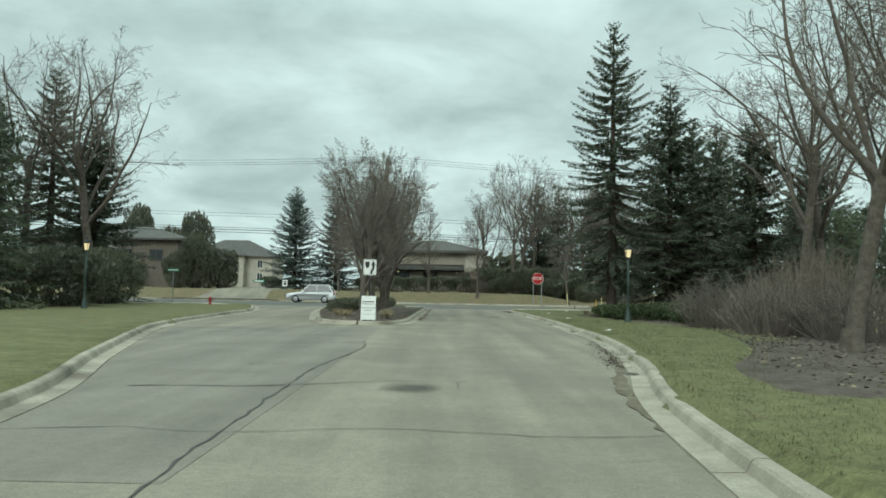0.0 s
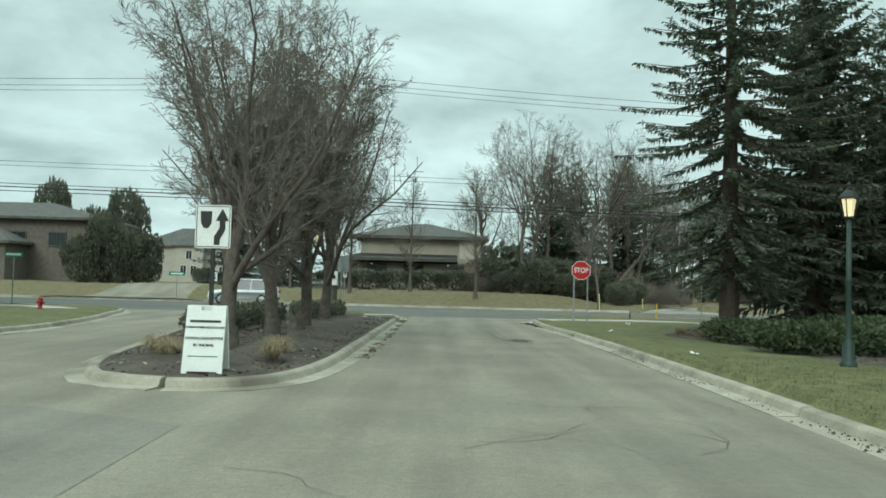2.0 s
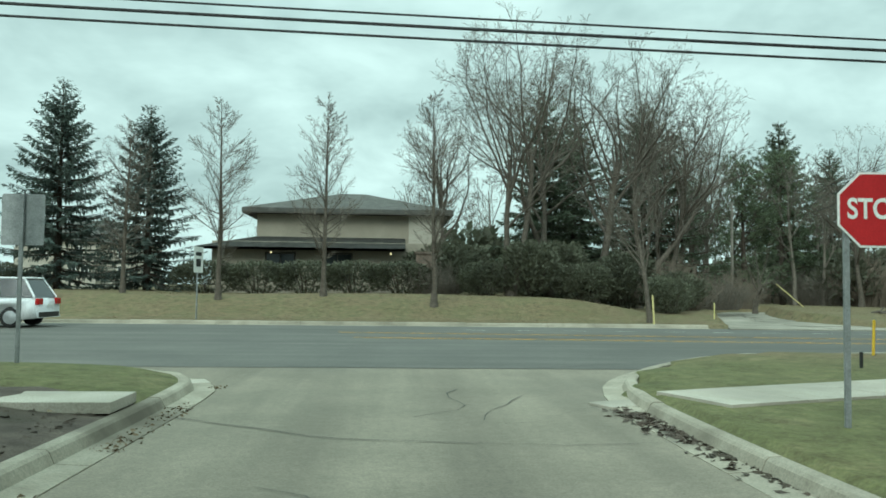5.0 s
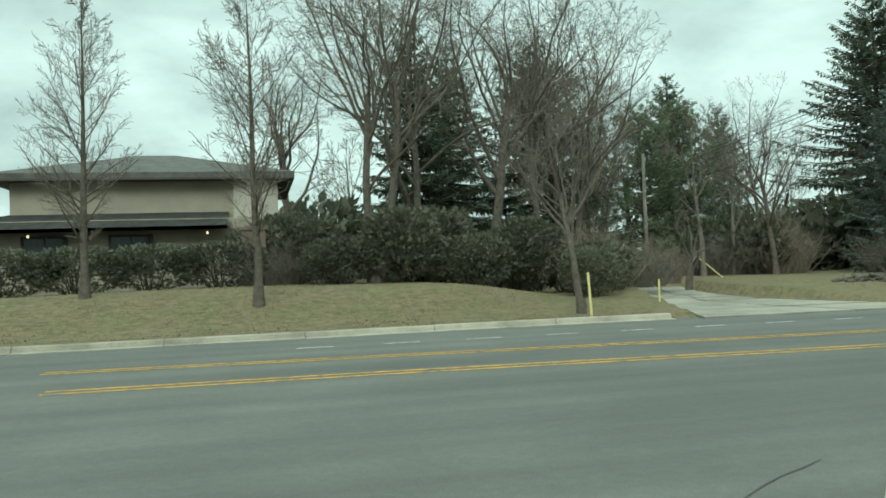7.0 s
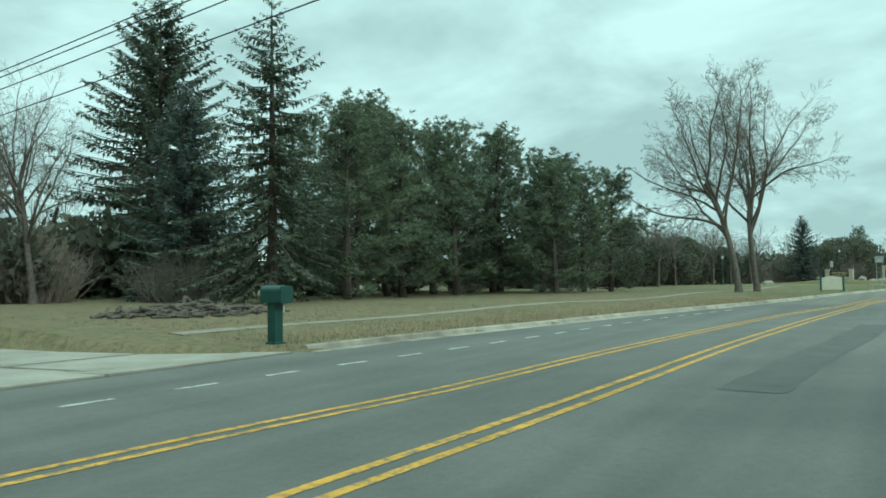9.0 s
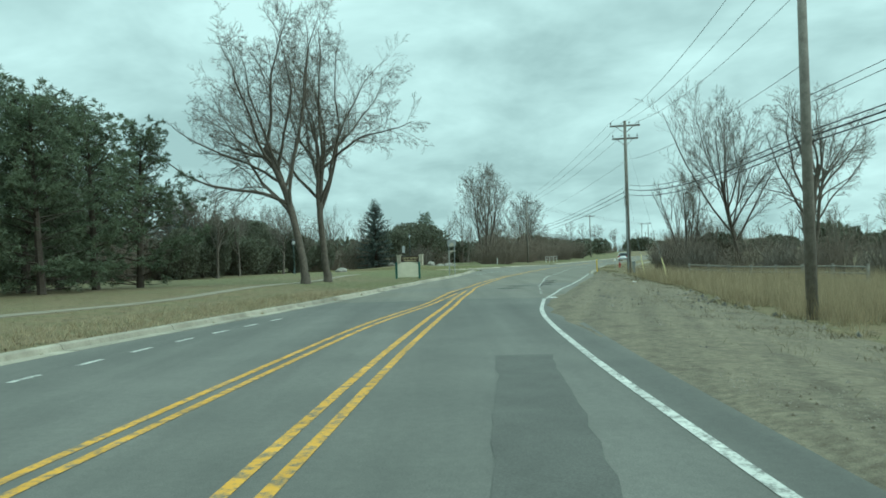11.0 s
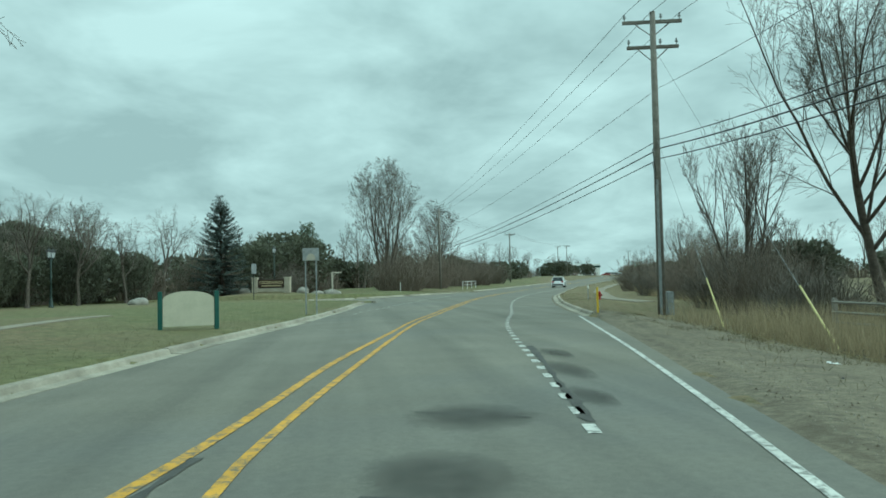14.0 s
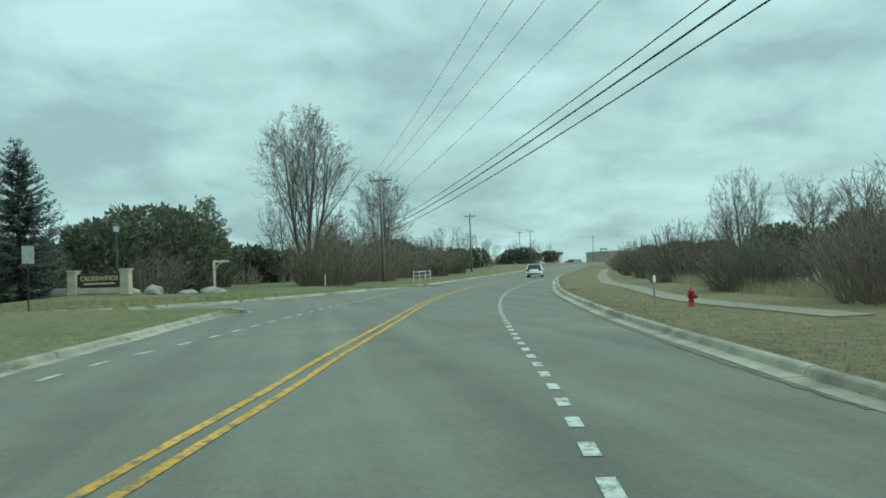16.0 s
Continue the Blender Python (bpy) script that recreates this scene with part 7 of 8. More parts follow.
# stone entrance sign
xz = ground_z(130.4, 70.4)
xs = thing("entrance_sign", "stone-piered entrance sign with a dark lettered panel", "sign board", pose(130.4, 70.4, xz, 0, 0, -104))
for x in (-1.5, 1.5):
    bm = bmesh.new()
    box(bm, (0.5, 0.5, 1.35), (x, 0, 0.6), 0.03)
    box(bm, (0.58, 0.58, 0.1), (x, 0, 1.3), 0.02)
    part("stone_pier", bm, M["stone"], xs)
bm = bmesh.new()
box(bm, (2.5, 0.3, 0.3), (0, 0, 0.2), 0.02)
part("base_course", bm, M["stone"], xs)
bm = bmesh.new()
box(bm, (2.46, 0.18, 0.72), (0, 0, 0.78), 0.03)
part("panel", bm, M["sign_brown"], xs, "dark brown panel")
lettering("CROSSWINDS", 0.36, M["gold"], xs, Matrix.Translation((0, -0.098, 0.86)) @ FACE @ Matrix.Diagonal((0.95, 1, 1, 1)))
bm = bmesh.new()
box(bm, (1.8, 0.01, 0.09), (0, -0.095, 0.58))
part("small_line", bm, M["gold"], xs)

# wooden bracket post, boulders
gal = thing("bracket_post", "pale wooden post with a bracket arm", "post", pose(139.2, 65.2, ground_z(139.2, 65.2), 0, 0, -70))
bm = bmesh.new()
box(bm, (0.16, 0.16, 2.3), (0, 0, 1.1), 0.02)
part("post", bm, M["pale_wood"], gal)
bm = bmesh.new()
box(bm, (1.1, 0.13, 0.14), (0.45, 0, 2.2), 0.02)
part("arm", bm, M["pale_wood"], gal)
bm = bmesh.new()
tube(bm, [(0.08, 0, 1.75), (0.45, 0, 2.14)], [0.04, 0.04], 6)
part("brace", bm, M["pale_wood"], gal)


def rock(x, y, sx, sy, sz, seed):
    bm = bmesh.new()
    bmesh.ops.create_icosphere(bm, subdivisions=3, radius=1)
    for v in bm.verts:
        n = 1 + 0.28 * noise.noise(v.co * 1.3 + Vector((seed * 7.1, 0, 0))) + 0.08 * noise.noise(v.co * 4 + Vector((0, seed, 0)))
        v.co = Vector((v.co.x * sx, v.co.y * sy, max(v.co.z, -0.35) * sz)) * n
    ob = part("boulder", bm, M["boulder"], None, "", True)
    ob.matrix_basis = pose(x, y, ground_z(x, y) + sz * 0.2, 0, 0, seed * 40)
    return tagged(ob, "pale rounded boulder beside the entrance", "boulder", "boulders by the entrance")


for k, (x, y, a, b, c) in enumerate([(131.0, 67.7, 0.6, 0.5, 0.42), (138.1, 65.2, 0.9, 0.6, 0.45), (136.3, 66.6, 0.6, 0.45, 0.3), (134.2, 69.4, 0.5, 0.4, 0.3), (111, 77, 0.7, 0.6, 0.4), (132, 73, 0.6, 0.5, 0.4)]):
    rock(x, y, a, b, c, k + 1)


# ---- lamps, hydrants and other street things ----
def lantern(parent, x, y, z, lit=True):
    """A four-sided glass lantern with a roof and finial."""
    bm = bmesh.new()
    lathe(bm, [(0.05, 0), (0.10, 0.02), (0.10, 0.05)], 4, (x, y, z))
    for k in range(4):
        a = math.pi / 4 + k * math.pi / 2
        tube(bm, [(x + 0.10 * math.cos(a), y + 0.10 * math.sin(a), z + 0.04), (x + 0.17 * math.cos(a), y + 0.17 * math.sin(a), z + 0.40)], [0.012, 0.012], 4)
    lathe(bm, [(0.20, 0.40), (0.20, 0.43), (0.11, 0.54), (0.04, 0.58), (0.035, 0.64), (0.05, 0.67), (0.005, 0.74)], 4, (x, y, z))
    cage = part("lantern", bm, M["black_metal"], parent, "black lantern cage")
    bm = bmesh.new()
    lathe(bm, [(0.085, 0.05), (0.145, 0.39)], 4, (x, y, z))
    part("lamp_glass", bm, M["lamp_glow"] if lit else M["lens"], cage, "warm lit glass" if lit else "pale unlit glass")
    return cage


def lamp_post(x, y, label, heads=1, height=2.75, turn=0.0, lit=True):
    ob = thing("street_lamp", label, "street lamp", pose(x, y, ground_z(x, y), 0, 0, turn))
    bm = bmesh.new()
    lathe(bm, [(0.16, -0.1), (0.16, 0.06), (0.12, 0.1), (0.11, 0.42), (0.075, 0.5), (0.06, 0.56), (0.05, 1.6), (0.062, 1.64), (0.05, 1.68), (0.042, height)], 12)
    part("post", bm, M["green_metal"], ob, "fluted dark metal post", True)
    if heads == 1:
        lantern(ob, 0, 0, height, lit)
    else:
        bm = bmesh.new()
        tube(bm, [(-0.34, 0, height + 0.02), (-0.2, 0, height - 0.12), (0, 0, height - 0.05), (0.2, 0, height - 0.12), (0.34, 0, height + 0.02)], [0.02] * 5, 6)
        part("arm", bm, M["green_metal"], ob)
        lantern(ob, -0.34, 0, height, lit)
        lantern(ob, 0.34, 0, height, lit)
    return ob


lamp_post(8.3, 36.4, "dark green lamp post with a lit lantern on the lawn", 1, 2.85)
lamp_post(-17.9, 40.2, "dark green lamp post with a lit lantern beyond the drive", 1, 2.85)
lamp_post(-3.95, 52.3, "dark lamp post with two lit lanterns on the median", 2, 2.9)
lamp_post(135.6, 70.6, "dark lamp post with two unlit lanterns by the entrance sign", 2, 3.9, lit=False)
lamp_post(109.1, 81.7, "dark lamp post with two unlit lanterns behind the verge", 2, 3.0, lit=False)


def hydrant(x, y, scale, label):
    ob = thing("fire_hydrant", label, "fire hydrant", pose(x, y, ground_z(x, y)) @ Matrix.Scale(scale, 4))
    bm = bmesh.new()
    lathe(bm, [(0.15, -0.05), (0.15, 0.03), (0.11, 0.05), (0.10, 0.42), (0.13, 0.44), (0.13, 0.48), (0.105, 0.5)], 16)
    part("barrel", bm, M["red_iron"], ob, "", True)
    bm = bmesh.new()
    lathe(bm, [(0.135, 0.5), (0.135, 0.53), (0.12, 0.58), (0.07, 0.64), (0.03, 0.66), (0.03, 0.71)], 16)
    part("bonnet", bm, M["red_iron"], ob, "", True)
    for k, (a, r) in enumerate(((0, 0.05), (180, 0.05), (270, 0.065))):
        bm = bmesh.new()
        lathe(bm, [(r, 0.08), (r, 0.16), (r * 1.25, 0.165), (r * 1.25, 0.2), (0.02, 0.21), (0.02, 0.24)], 10)
        bmesh.ops.rotate(bm, verts=bm.verts[:], cent=(0, 0, 0), matrix=Matrix.Rotation(radians(90), 3, "Y"))
        bmesh.ops.rotate(bm, verts=bm.verts[:], cent=(0, 0, 0), matrix=Matrix.Rotation(radians(a), 3, "Z"))
        bmesh.ops.translate(bm, verts=bm.verts[:], vec=(0, 0, 0.36))
        part("outlet_cap", bm, M["red_iron"], ob)
    return ob


hydrant(104.4, 48.6, 0.75, "red fire hydrant on the verge beside the path")
hydrant(-15.4, 53.2, 0.75, "red fire hydrant near the drive mouth")
small_sign("hydrant_marker", 107.0, 48.5, 0.1, 0.22, 0.9, -80, "sign_white", "small marker stake beside the hydrant", bars=False)


def marker_post(x, y, h, r, material, label, lean=0.0):
    ob = thing("marker_post", label, "marker post", pose(x, y, ground_z(x, y), 0, lean, 0))
    bm = bmesh.new()
    tube(bm, [(0, 0, -0.2), (0, 0, h * 0.8)], [r, r], 10)
    part("stem", bm, M[material], ob)
    bm = bmesh.new()
    lathe(bm, [(r * 1.02, h * 0.8), (r * 1.02, h * 0.97), (r * 0.7, h)], 10)
    part("cap", bm, M[material], ob)
    return ob


marker_post(87.45, 54.08, 1.0, 0.042, "yellow_plastic", "stout yellow plastic post at the kerb's end", 1)
marker_post(11.75, 76.75, 1.15, 0.035, "pale_yellow", "slim pale yellow marker post on the lawn edge", -3)
marker_post(11.7, 62.25, 0.75, 0.03, "yellow_plastic", "slim yellow marker post beside the junction", 2)
marker_post(9.6, 59.2, 0.28, 0.03, "sign_black", "thin dark stake beside the junction", 0)
marker_post(15.7, 80.5, 0.7, 0.03, "pale_yellow", "short pale stake beside the driveway", 0)
marker_post(152, 57.5, 1.0, 0.05, "trim_white", "pale marker post near the far kerb", 0)

# mailbox: moulded green post and box
mb = thing("mailbox", "green moulded plastic mailbox on a square post", "mailbox", pose(23.5, 76.15, ground_z(23.5, 76.15), 0, 0, -6))
bm = bmesh.new()
box(bm, (0.24, 0.24, 1.0), (0, 0, 0.42), 0.02)
box(bm, (0.3, 0.3, 0.1), (0, 0, 0.0), 0.02)
part("post", bm, M["box_green"], mb)
bm = bmesh.new()
ring = []
for y in (-0.34, 0.3):
    pts = [(-0.16, 0.9), (0.16, 0.9), (0.16, 1.14)] + [(0.16 * math.cos(radians(a)), 1.14 + 0.13 * math.sin(radians(a))) for a in range(20, 170, 20)] + [(-0.16, 1.14)]
    ring.append([bm.verts.new((x, y, z)) for x, z in pts])
for k in range(len(ring[0])):
    q = (k + 1) % len(ring[0])
    bm.faces.new((ring[0][k], ring[0][q], ring[1][q], ring[1][k]))
bm.faces.new(ring[0][::-1])
bm.faces.new(ring[1])
bmesh.ops.recalc_face_normals(bm, faces=bm.faces[:])
body = part("box", bm, M["box_green"], mb)
bm = bmesh.new()
box(bm, (0.34, 0.02, 0.36), (0, -0.355, 1.07), 0.008)
part("door", bm, M["box_green"], mb)
bm = bmesh.new()
box(bm, (0.012, 0.05, 0.3), (0.17, -0.1, 1.1), 0.003)
part("flag", bm, M["sign_red"], mb, "small red flag")
bm = bmesh.new()
box(bm, (0.03, 0.012, 0.14), (0.135, -0.125, 0.75), 0.003)
part("reflector", bm, M["sign_white"], mb)

# rail fence by the culvert
fence = thing("rail_fence", "grey weathered rail fence beside the dry grass", "fence", pose(0, 0, 0))
fl = np.array([(60.2, 47.3), (63.0, 47.5), (65.8, 47.7), (68.6, 47.9), (71.4, 48.2), (74.2, 48.5), (77.0, 48.8), (79.8, 49.2)])
for x, y in fl:
    bm = bmesh.new()
    box(bm, (0.12, 0.12, 1.35), (x, y, ground_z(x, y) + 0.5), 0.012)
    part("post", bm, M["grey_wood"], fence)
for (x0, y0), (x1, y1) in zip(fl, fl[1:]):
    for h in (0.45, 0.75, 1.05):
        bm = bmesh.new()
        tube(bm, [(x0, y0 + 0.08, ground_z(x0, y0) + h), (x1, y1 + 0.08, ground_z(x1, y1) + h)], [0.04, 0.04], 6)
        part("rail", bm, M["grey_wood"], fence)
fence2 = thing("pipe_fence", "pale low pipe fence by the far kerb", "fence", pose(0, 0, 0))
fl = np.array([(171, 47.4), (174, 46.3), (177, 45.2), (180, 44.1)])
for x, y in fl:
    bm = bmesh.new()
    tube(bm, [(x, y, ground_z(x, y) - 0.1), (x, y, ground_z(x, y) + 1.1)], [0.05, 0.05], 6)
    part("post", bm, M["trim_white"], fence2)
for (x0, y0), (x1, y1) in zip(fl, fl[1:]):
    for h in (0.6, 1.05):
        bm = bmesh.new()
        tube(bm, [(x0, y0, ground_z(x0, y0) + h), (x1, y1, ground_z(x1, y1) + h)], [0.035, 0.035], 6)
        part("rail", bm, M["trim_white"], fence2)

# leaning bare pole and a fallen branch by the driveway
bm = bmesh.new()
tube(bm, [(22.7, 94.8, ground_z(22.7, 94.8) - 0.1), (22.7, 94.8, ground_z(22.7, 94.8) + 6.6)], [0.11, 0.08], 8)
tagged(part("wooden_post", bm, M["pole_wood"], None, "", True), "tall plain wooden post among the shrubs", "post")
bm = bmesh.new()
tube(bm, [(28.9, 97.9, ground_z(28.9, 97.9)), (27.2, 98.2, ground_z(27.2, 98.2) + 1.5)], [0.04, 0.03], 6)
tagged(part("leaning_stake", bm, M["pale_yellow"]), "leaning pale stake beside the driveway", "stake")

# stacked cut logs and brush
rng = random.Random(12)
bm = bmesh.new()
for k in range(150):
    a = rng.uniform(0, 6.28)
    r = rng.random() ** 0.6 * 2.4
    x, y = 29.3 + r * math.cos(a) * 1.5, 84.6 + r * math.sin(a) * 0.8
    z = ground_z(x, y) + 0.05 + 0.55 * (1 - r / 2.4) * rng.random()
    d = Vector((rng.gauss(0, 1), rng.gauss(0, 1), rng.gauss(0, 0.15))).normalized() * rng.uniform(0.15, 0.5)
    c = Vector((x, y, z))
    w = rng.uniform(0.02, 0.09)
    tube(bm, [c - d, c + d], [w, w * 0.9], 6)
tagged(part("wood_pile", bm, M["bark"]), "loose heap of cut logs and brush by the driveway", "wood pile", kind="stuff")

# ---- gravel shoulder ----
xs_g = np.arange(20.0, 88.5, 0.45)
near = at_x(s_all, xs_g)
wide = np.interp(xs_g, [20, 26, 32, 45, 60, 70, 80, 86, 88.5], [1.0, 3.5, 5.2, 6.0, 5.8, 4.9, 3.0, 1.5, 0.3])
ACROSS = 14
verts, faces = [], []
for k in range(len(xs_g)):
    t = near[min(k + 1, len(near) - 1)] - near[max(k - 1, 0)]
    nrm = np.array([t[1], -t[0]]) / np.linalg.norm(t)
    for s in range(ACROSS + 1):
        f = s / ACROSS
        ragged = (0.35 * noise.noise(Vector((xs_g[k] * 0.5, 3.1, 0))) + 0.16 * noise.noise(Vector((xs_g[k] * 1.7, 7.7, 0)))) * f
        cover = float(np.interp(xs_g[k], [38, 44, 50, 54, 57, 72], [0.0, 0.3, 0.45, 0.2, 0.0, 0.0])) * (1 + 0.5 * noise.noise(Vector((xs_g[k] * 0.9, 1.3, 5.0))))
        p = near[k] + nrm * (wide[k] * (f + 0.3 * ragged) - 0.06 - cover * (1 - f) ** 2)
        lump = 0.02 * noise.noise(Vector((p[0] * 0.9, p[1] * 0.9, 1.0))) + 0.012 * noise.noise(Vector((p[0] * 3.1, p[1] * 3.1, 4.0)))
        rut = -0.02 * math.exp(-((f - 0.28) / 0.09) ** 2) - 0.03 * math.exp(-((f - 0.62) / 0.08) ** 2)
        soil = ground_z(*p)
        road = float(road_rise(*p)) - 0.01
        z = road + (soil + 0.07 - road) * min(1.0, f * 2.2) + (lump + rut) * min(1.0, f * 4)
        over = cover > 0.05 and float(np.dot(p - near[k], nrm)) < 0.1
        z = max(z, soil + 0.025, road + 0.025 if over else -9.0) if 0 < s < ACROSS else (road + (0.012 if cover > 0.05 else 0.0) if s == 0 else soil - 0.05)
        verts.append((p[0], p[1], z))
w = ACROSS + 1
for k in range(len(xs_g) - 1):
    for s in range(ACROSS):
        a = k * w + s
        faces.append((a, a + 1, a + w + 1, a + w))
tagged(part_mesh("gravel_shoulder", mesh_of("gravel_shoulder", verts, faces), M["gravel"], None, "", True), "rutted brown gravel and dirt shoulder", "shoulder", kind="structure")


def scatter(name, count, spot, make, material, label, category):
    """Many small separate bits, joined as one object."""
    vs, fs = [], []
    for k in range(count):
        p = spot(k)
        if p is None:
            continue
        v, f = make(*p)
        base = len(vs)
        vs += v
        fs += [tuple(i + base for i in q) for q in f]
    return tagged(part_mesh(name, mesh_of(name, vs, fs), material), label, category, kind="stuff")


rng = random.Random(33)


def chip(x, y, z, lo=0.015, hi=0.055):
    a, l, w = rng.uniform(0, 6.28), rng.uniform(lo, hi), rng.uniform(0.3, 0.6)
    c, s = math.cos(a) * l, math.sin(a) * l
    t = rng.uniform(-0.02, 0.03)
    top = z + rng.uniform(0.01, 0.03)
    return [(x - c, y - s, z), (x + s * w, y - c * w, top), (x + c, y + s, z + t), (x - s * w, y + c * w, z)], [(0, 1, 2, 3)]


def pebble(x, y, z):
    r = rng.uniform(0.006, 0.022)
    return [(x - r, y, z), (x, y - r, z), (x + r, y, z), (x, y + r, z), (x, y, z + r)], [(0, 1, 4), (1, 2, 4), (2, 3, 4), (3, 0, 4)]


def blade_of(h0, h1, w, lean):
    def make(x, y, z):
        h, a = rng.uniform(h0, h1), rng.uniform(0, 6.28)
        c, s = math.cos(a) * w, math.sin(a) * w
        bx, by = rng.gauss(0, lean), rng.gauss(0, lean)
        return [(x - c, y - s, z - 0.01), (x + c, y + s, z - 0.01), (x + bx * h, y + by * h, z + h)], [(0, 1, 2)]
    return make


def median_gutter(k):
    y = rng.uniform(36, 57.5)
    if noise.noise(Vector((3.0, y * 0.7, 0.0))) < 0.0:
        return None
    return -1.12 + 0.006 * (y - 36) + rng.gauss(0.0, 0.08), y, 0.004


scatter("gutter_leaves", 1100, median_gutter, lambda x, y, z: chip(x, y, z, 0.012, 0.04), M["dead_leaf"], "brown leaves and grit along the median kerb", "leaf litter")


def corner_debris(k):
    s = rng.random()
    return 4.3 + 0.3 * s + rng.gauss(0, 0.12), 55.3 - 3.8 * s + rng.gauss(0, 0.2), 0.006


scatter("corner_litter", 900, corner_debris, lambda x, y, z: chip(x, y, z, 0.02, 0.08), M["mulch"], "dark heap of leaves and soil at the kerb corner", "leaf litter")


def north_lawn(k):
    x = rng.uniform(-10, 40)
    y = float(np.interp(x, NORTH[:, 0], NORTH[:, 1])) + 0.2 + abs(rng.gauss(0, 6.0))
    if 13.5 < x < 23.5 or noise.noise(Vector((x * 0.3, y * 0.3, 2.0))) < -0.2:
        return None
    return x, y, ground_z(x, y) + 0.01


scatter("lawn_leaves", 15000, north_lawn, lambda x, y, z: chip(x, y, z, 0.01, 0.028), M["dead_leaf"], "brown dead leaves scattered over the dry lawn", "leaves")


isl_in = ISLAND[:-1]
isl_p = np.stack([np.random.uniform(-8, -1.2, 11000), np.random.uniform(30.7, 58.8, 11000)], 1)
isl_d = away(ISLAND, isl_p[:, 0], isl_p[:, 1])
isl_ok = inside(isl_in, isl_p[:, 0], isl_p[:, 1]) & (isl_d > 0.1) & (isl_p[:, 1] < 54.9)


def on_island(k):
    x, y = rng.uniform(-8, -1.2), rng.uniform(30.7, 58.8)
    if not isl_ok[k % len(isl_ok)]:
        return None
    x, y = isl_p[k % len(isl_ok)]
    return x, y, 0.13 + 0.14 * min(1.0, isl_d[k % len(isl_ok)] / 2.2)


scatter("mulch_chips", 9000, on_island, chip, M["mulch"], "loose bark chips on the median", "mulch")
scatter("dead_leaves", 420, on_island, lambda x, y, z: chip(x, y, z + 0.03, 0.03, 0.06), M["straw"], "scattered dry leaves on the mulch", "leaves")


def near_gravel(k):
    x = rng.uniform(28, 86)
    y = float(np.interp(x, s_all[:, 0], s_all[:, 1])) - abs(rng.gauss(0, 2.4)) - 0.3
    return x, y, max(ground_z(x, y), -0.32) + 0.02


def clod(x, y, z):
    r, q = rng.uniform(0.015, 0.06), rng.uniform(0.3, 0.7)
    a = rng.uniform(0, 6.28)
    ring = [(x + r * rng.uniform(0.7, 1.2) * math.cos(a + k * 1.257), y + r * rng.uniform(0.7, 1.2) * math.sin(a + k * 1.257), z - 0.03) for k in range(5)]
    return ring + [(x + rng.uniform(-0.3, 0.3) * r, y + rng.uniform(-0.3, 0.3) * r, z + r * q)], [(k, (k + 1) % 5, 5) for k in range(5)]


scatter("loose_stones", 16000, near_gravel, pebble, M["stone_bits"], "loose pale stones on the shoulder", "stones")
scatter("dirt_clods", 3000, near_gravel, clod, M["gravel"], "dark clods of turned dirt on the shoulder", "dirt")


def rubble_spot(k):
    x = rng.gauss(52, 7)
    y = float(np.interp(x, s_all[:, 0], s_all[:, 1])) - float(np.interp(x, xs_g, wide)) * rng.uniform(0.2, 1.0)
    return x, y, max(ground_z(x, y), -0.32) + 0.04


def chunk(x, y, z):
    vs, fs = clod(0, 0, 0)
    k = rng.uniform(1.0, 2.6)
    return [(x + k * a, y + k * b, z + k * c) for a, b, c in vs], fs


scatter("rubble", 150, rubble_spot, chunk, M["tar_patch"], "broken lumps of old asphalt on the shoulder", "rubble")
scatter("pale_rubble", 160, rubble_spot, chunk, M["stone_bits"], "pale broken stones among the dirt", "rubble")


def gutter_litter(k):
    y = rng.uniform(15.5, 41.0)
    x = float(np.interp(y, [15, 17, 20, 24.5, 28, 31, 35.5, 39, 41], [3.4, 3.6, 4.05, 4.75, 4.8, 4.9, 4.9, 4.85, 4.85])) + rng.gauss(0.0, 0.15)
    if noise.noise(Vector((x * 1.5, y * 0.9, 0.0))) < -0.28:
        return None
    return x, y, 0.005


scatter("gutter_litter", 2200, gutter_litter, lambda x, y, z: chip(x, y, z, 0.01, 0.03), M["mulch"], "dark leaf litter and soil washed along the gutter", "leaf litter")


def dry_zone(k):
    x = rng.uniform(28, 86)
    y = rng.uniform(43, 60)
    edge_y = float(np.interp(x, s_all[:, 0], s_all[:, 1])) - float(np.interp(x, xs_g, wide)) - 0.3
    if y > edge_y or noise.noise(Vector((x * 0.35, y * 0.35, 0))) < -0.25 or rng.random() > min(1.0, (y - 43.5) / 4, (x - 28) / 10, (86 - x) / 6):
        return None
    return x, y, ground_z(x, y)


scatter("dry_tall_grass", 120000, dry_zone, blade_of(0.4, 1.2, 0.009, 0.24), M["straw"], "tall dry straw-coloured grass", "grass")


def shoulder_tuft(k):
    x = rng.uniform(26, 87)
    f = 1 - abs(rng.gauss(0, 0.3))
    y = float(np.interp(x, s_all[:, 0], s_all[:, 1])) - float(np.interp(x, xs_g, wide)) * f
    if f < 0.25 or noise.noise(Vector((x * 0.8, y * 0.8, 6.0))) < 0.02:
        return None
    return x, y, max(ground_z(x, y), -0.34) + 0.03


scatter("shoulder_grass", 16000, shoulder_tuft, blade_of(0.04, 0.18, 0.006, 0.7), M["blades"], "thin winter grass growing into the gravel shoulder", "grass")


def belt_grass(k):
    x = rng.uniform(96, 175)
    y = float(np.interp(x, SOUTH_E[60:, 0], SOUTH_E[60:, 1])) - 6.2 - abs(rng.gauss(0, 1.6)) - 0.02 * (x - 96)
    return x, y, ground_z(x, y)


scatter("belt_dry_grass", 14000, belt_grass, blade_of(0.25, 0.7, 0.009, 0.3), M["straw"], "dry grass at the foot of the shrub belt", "grass")


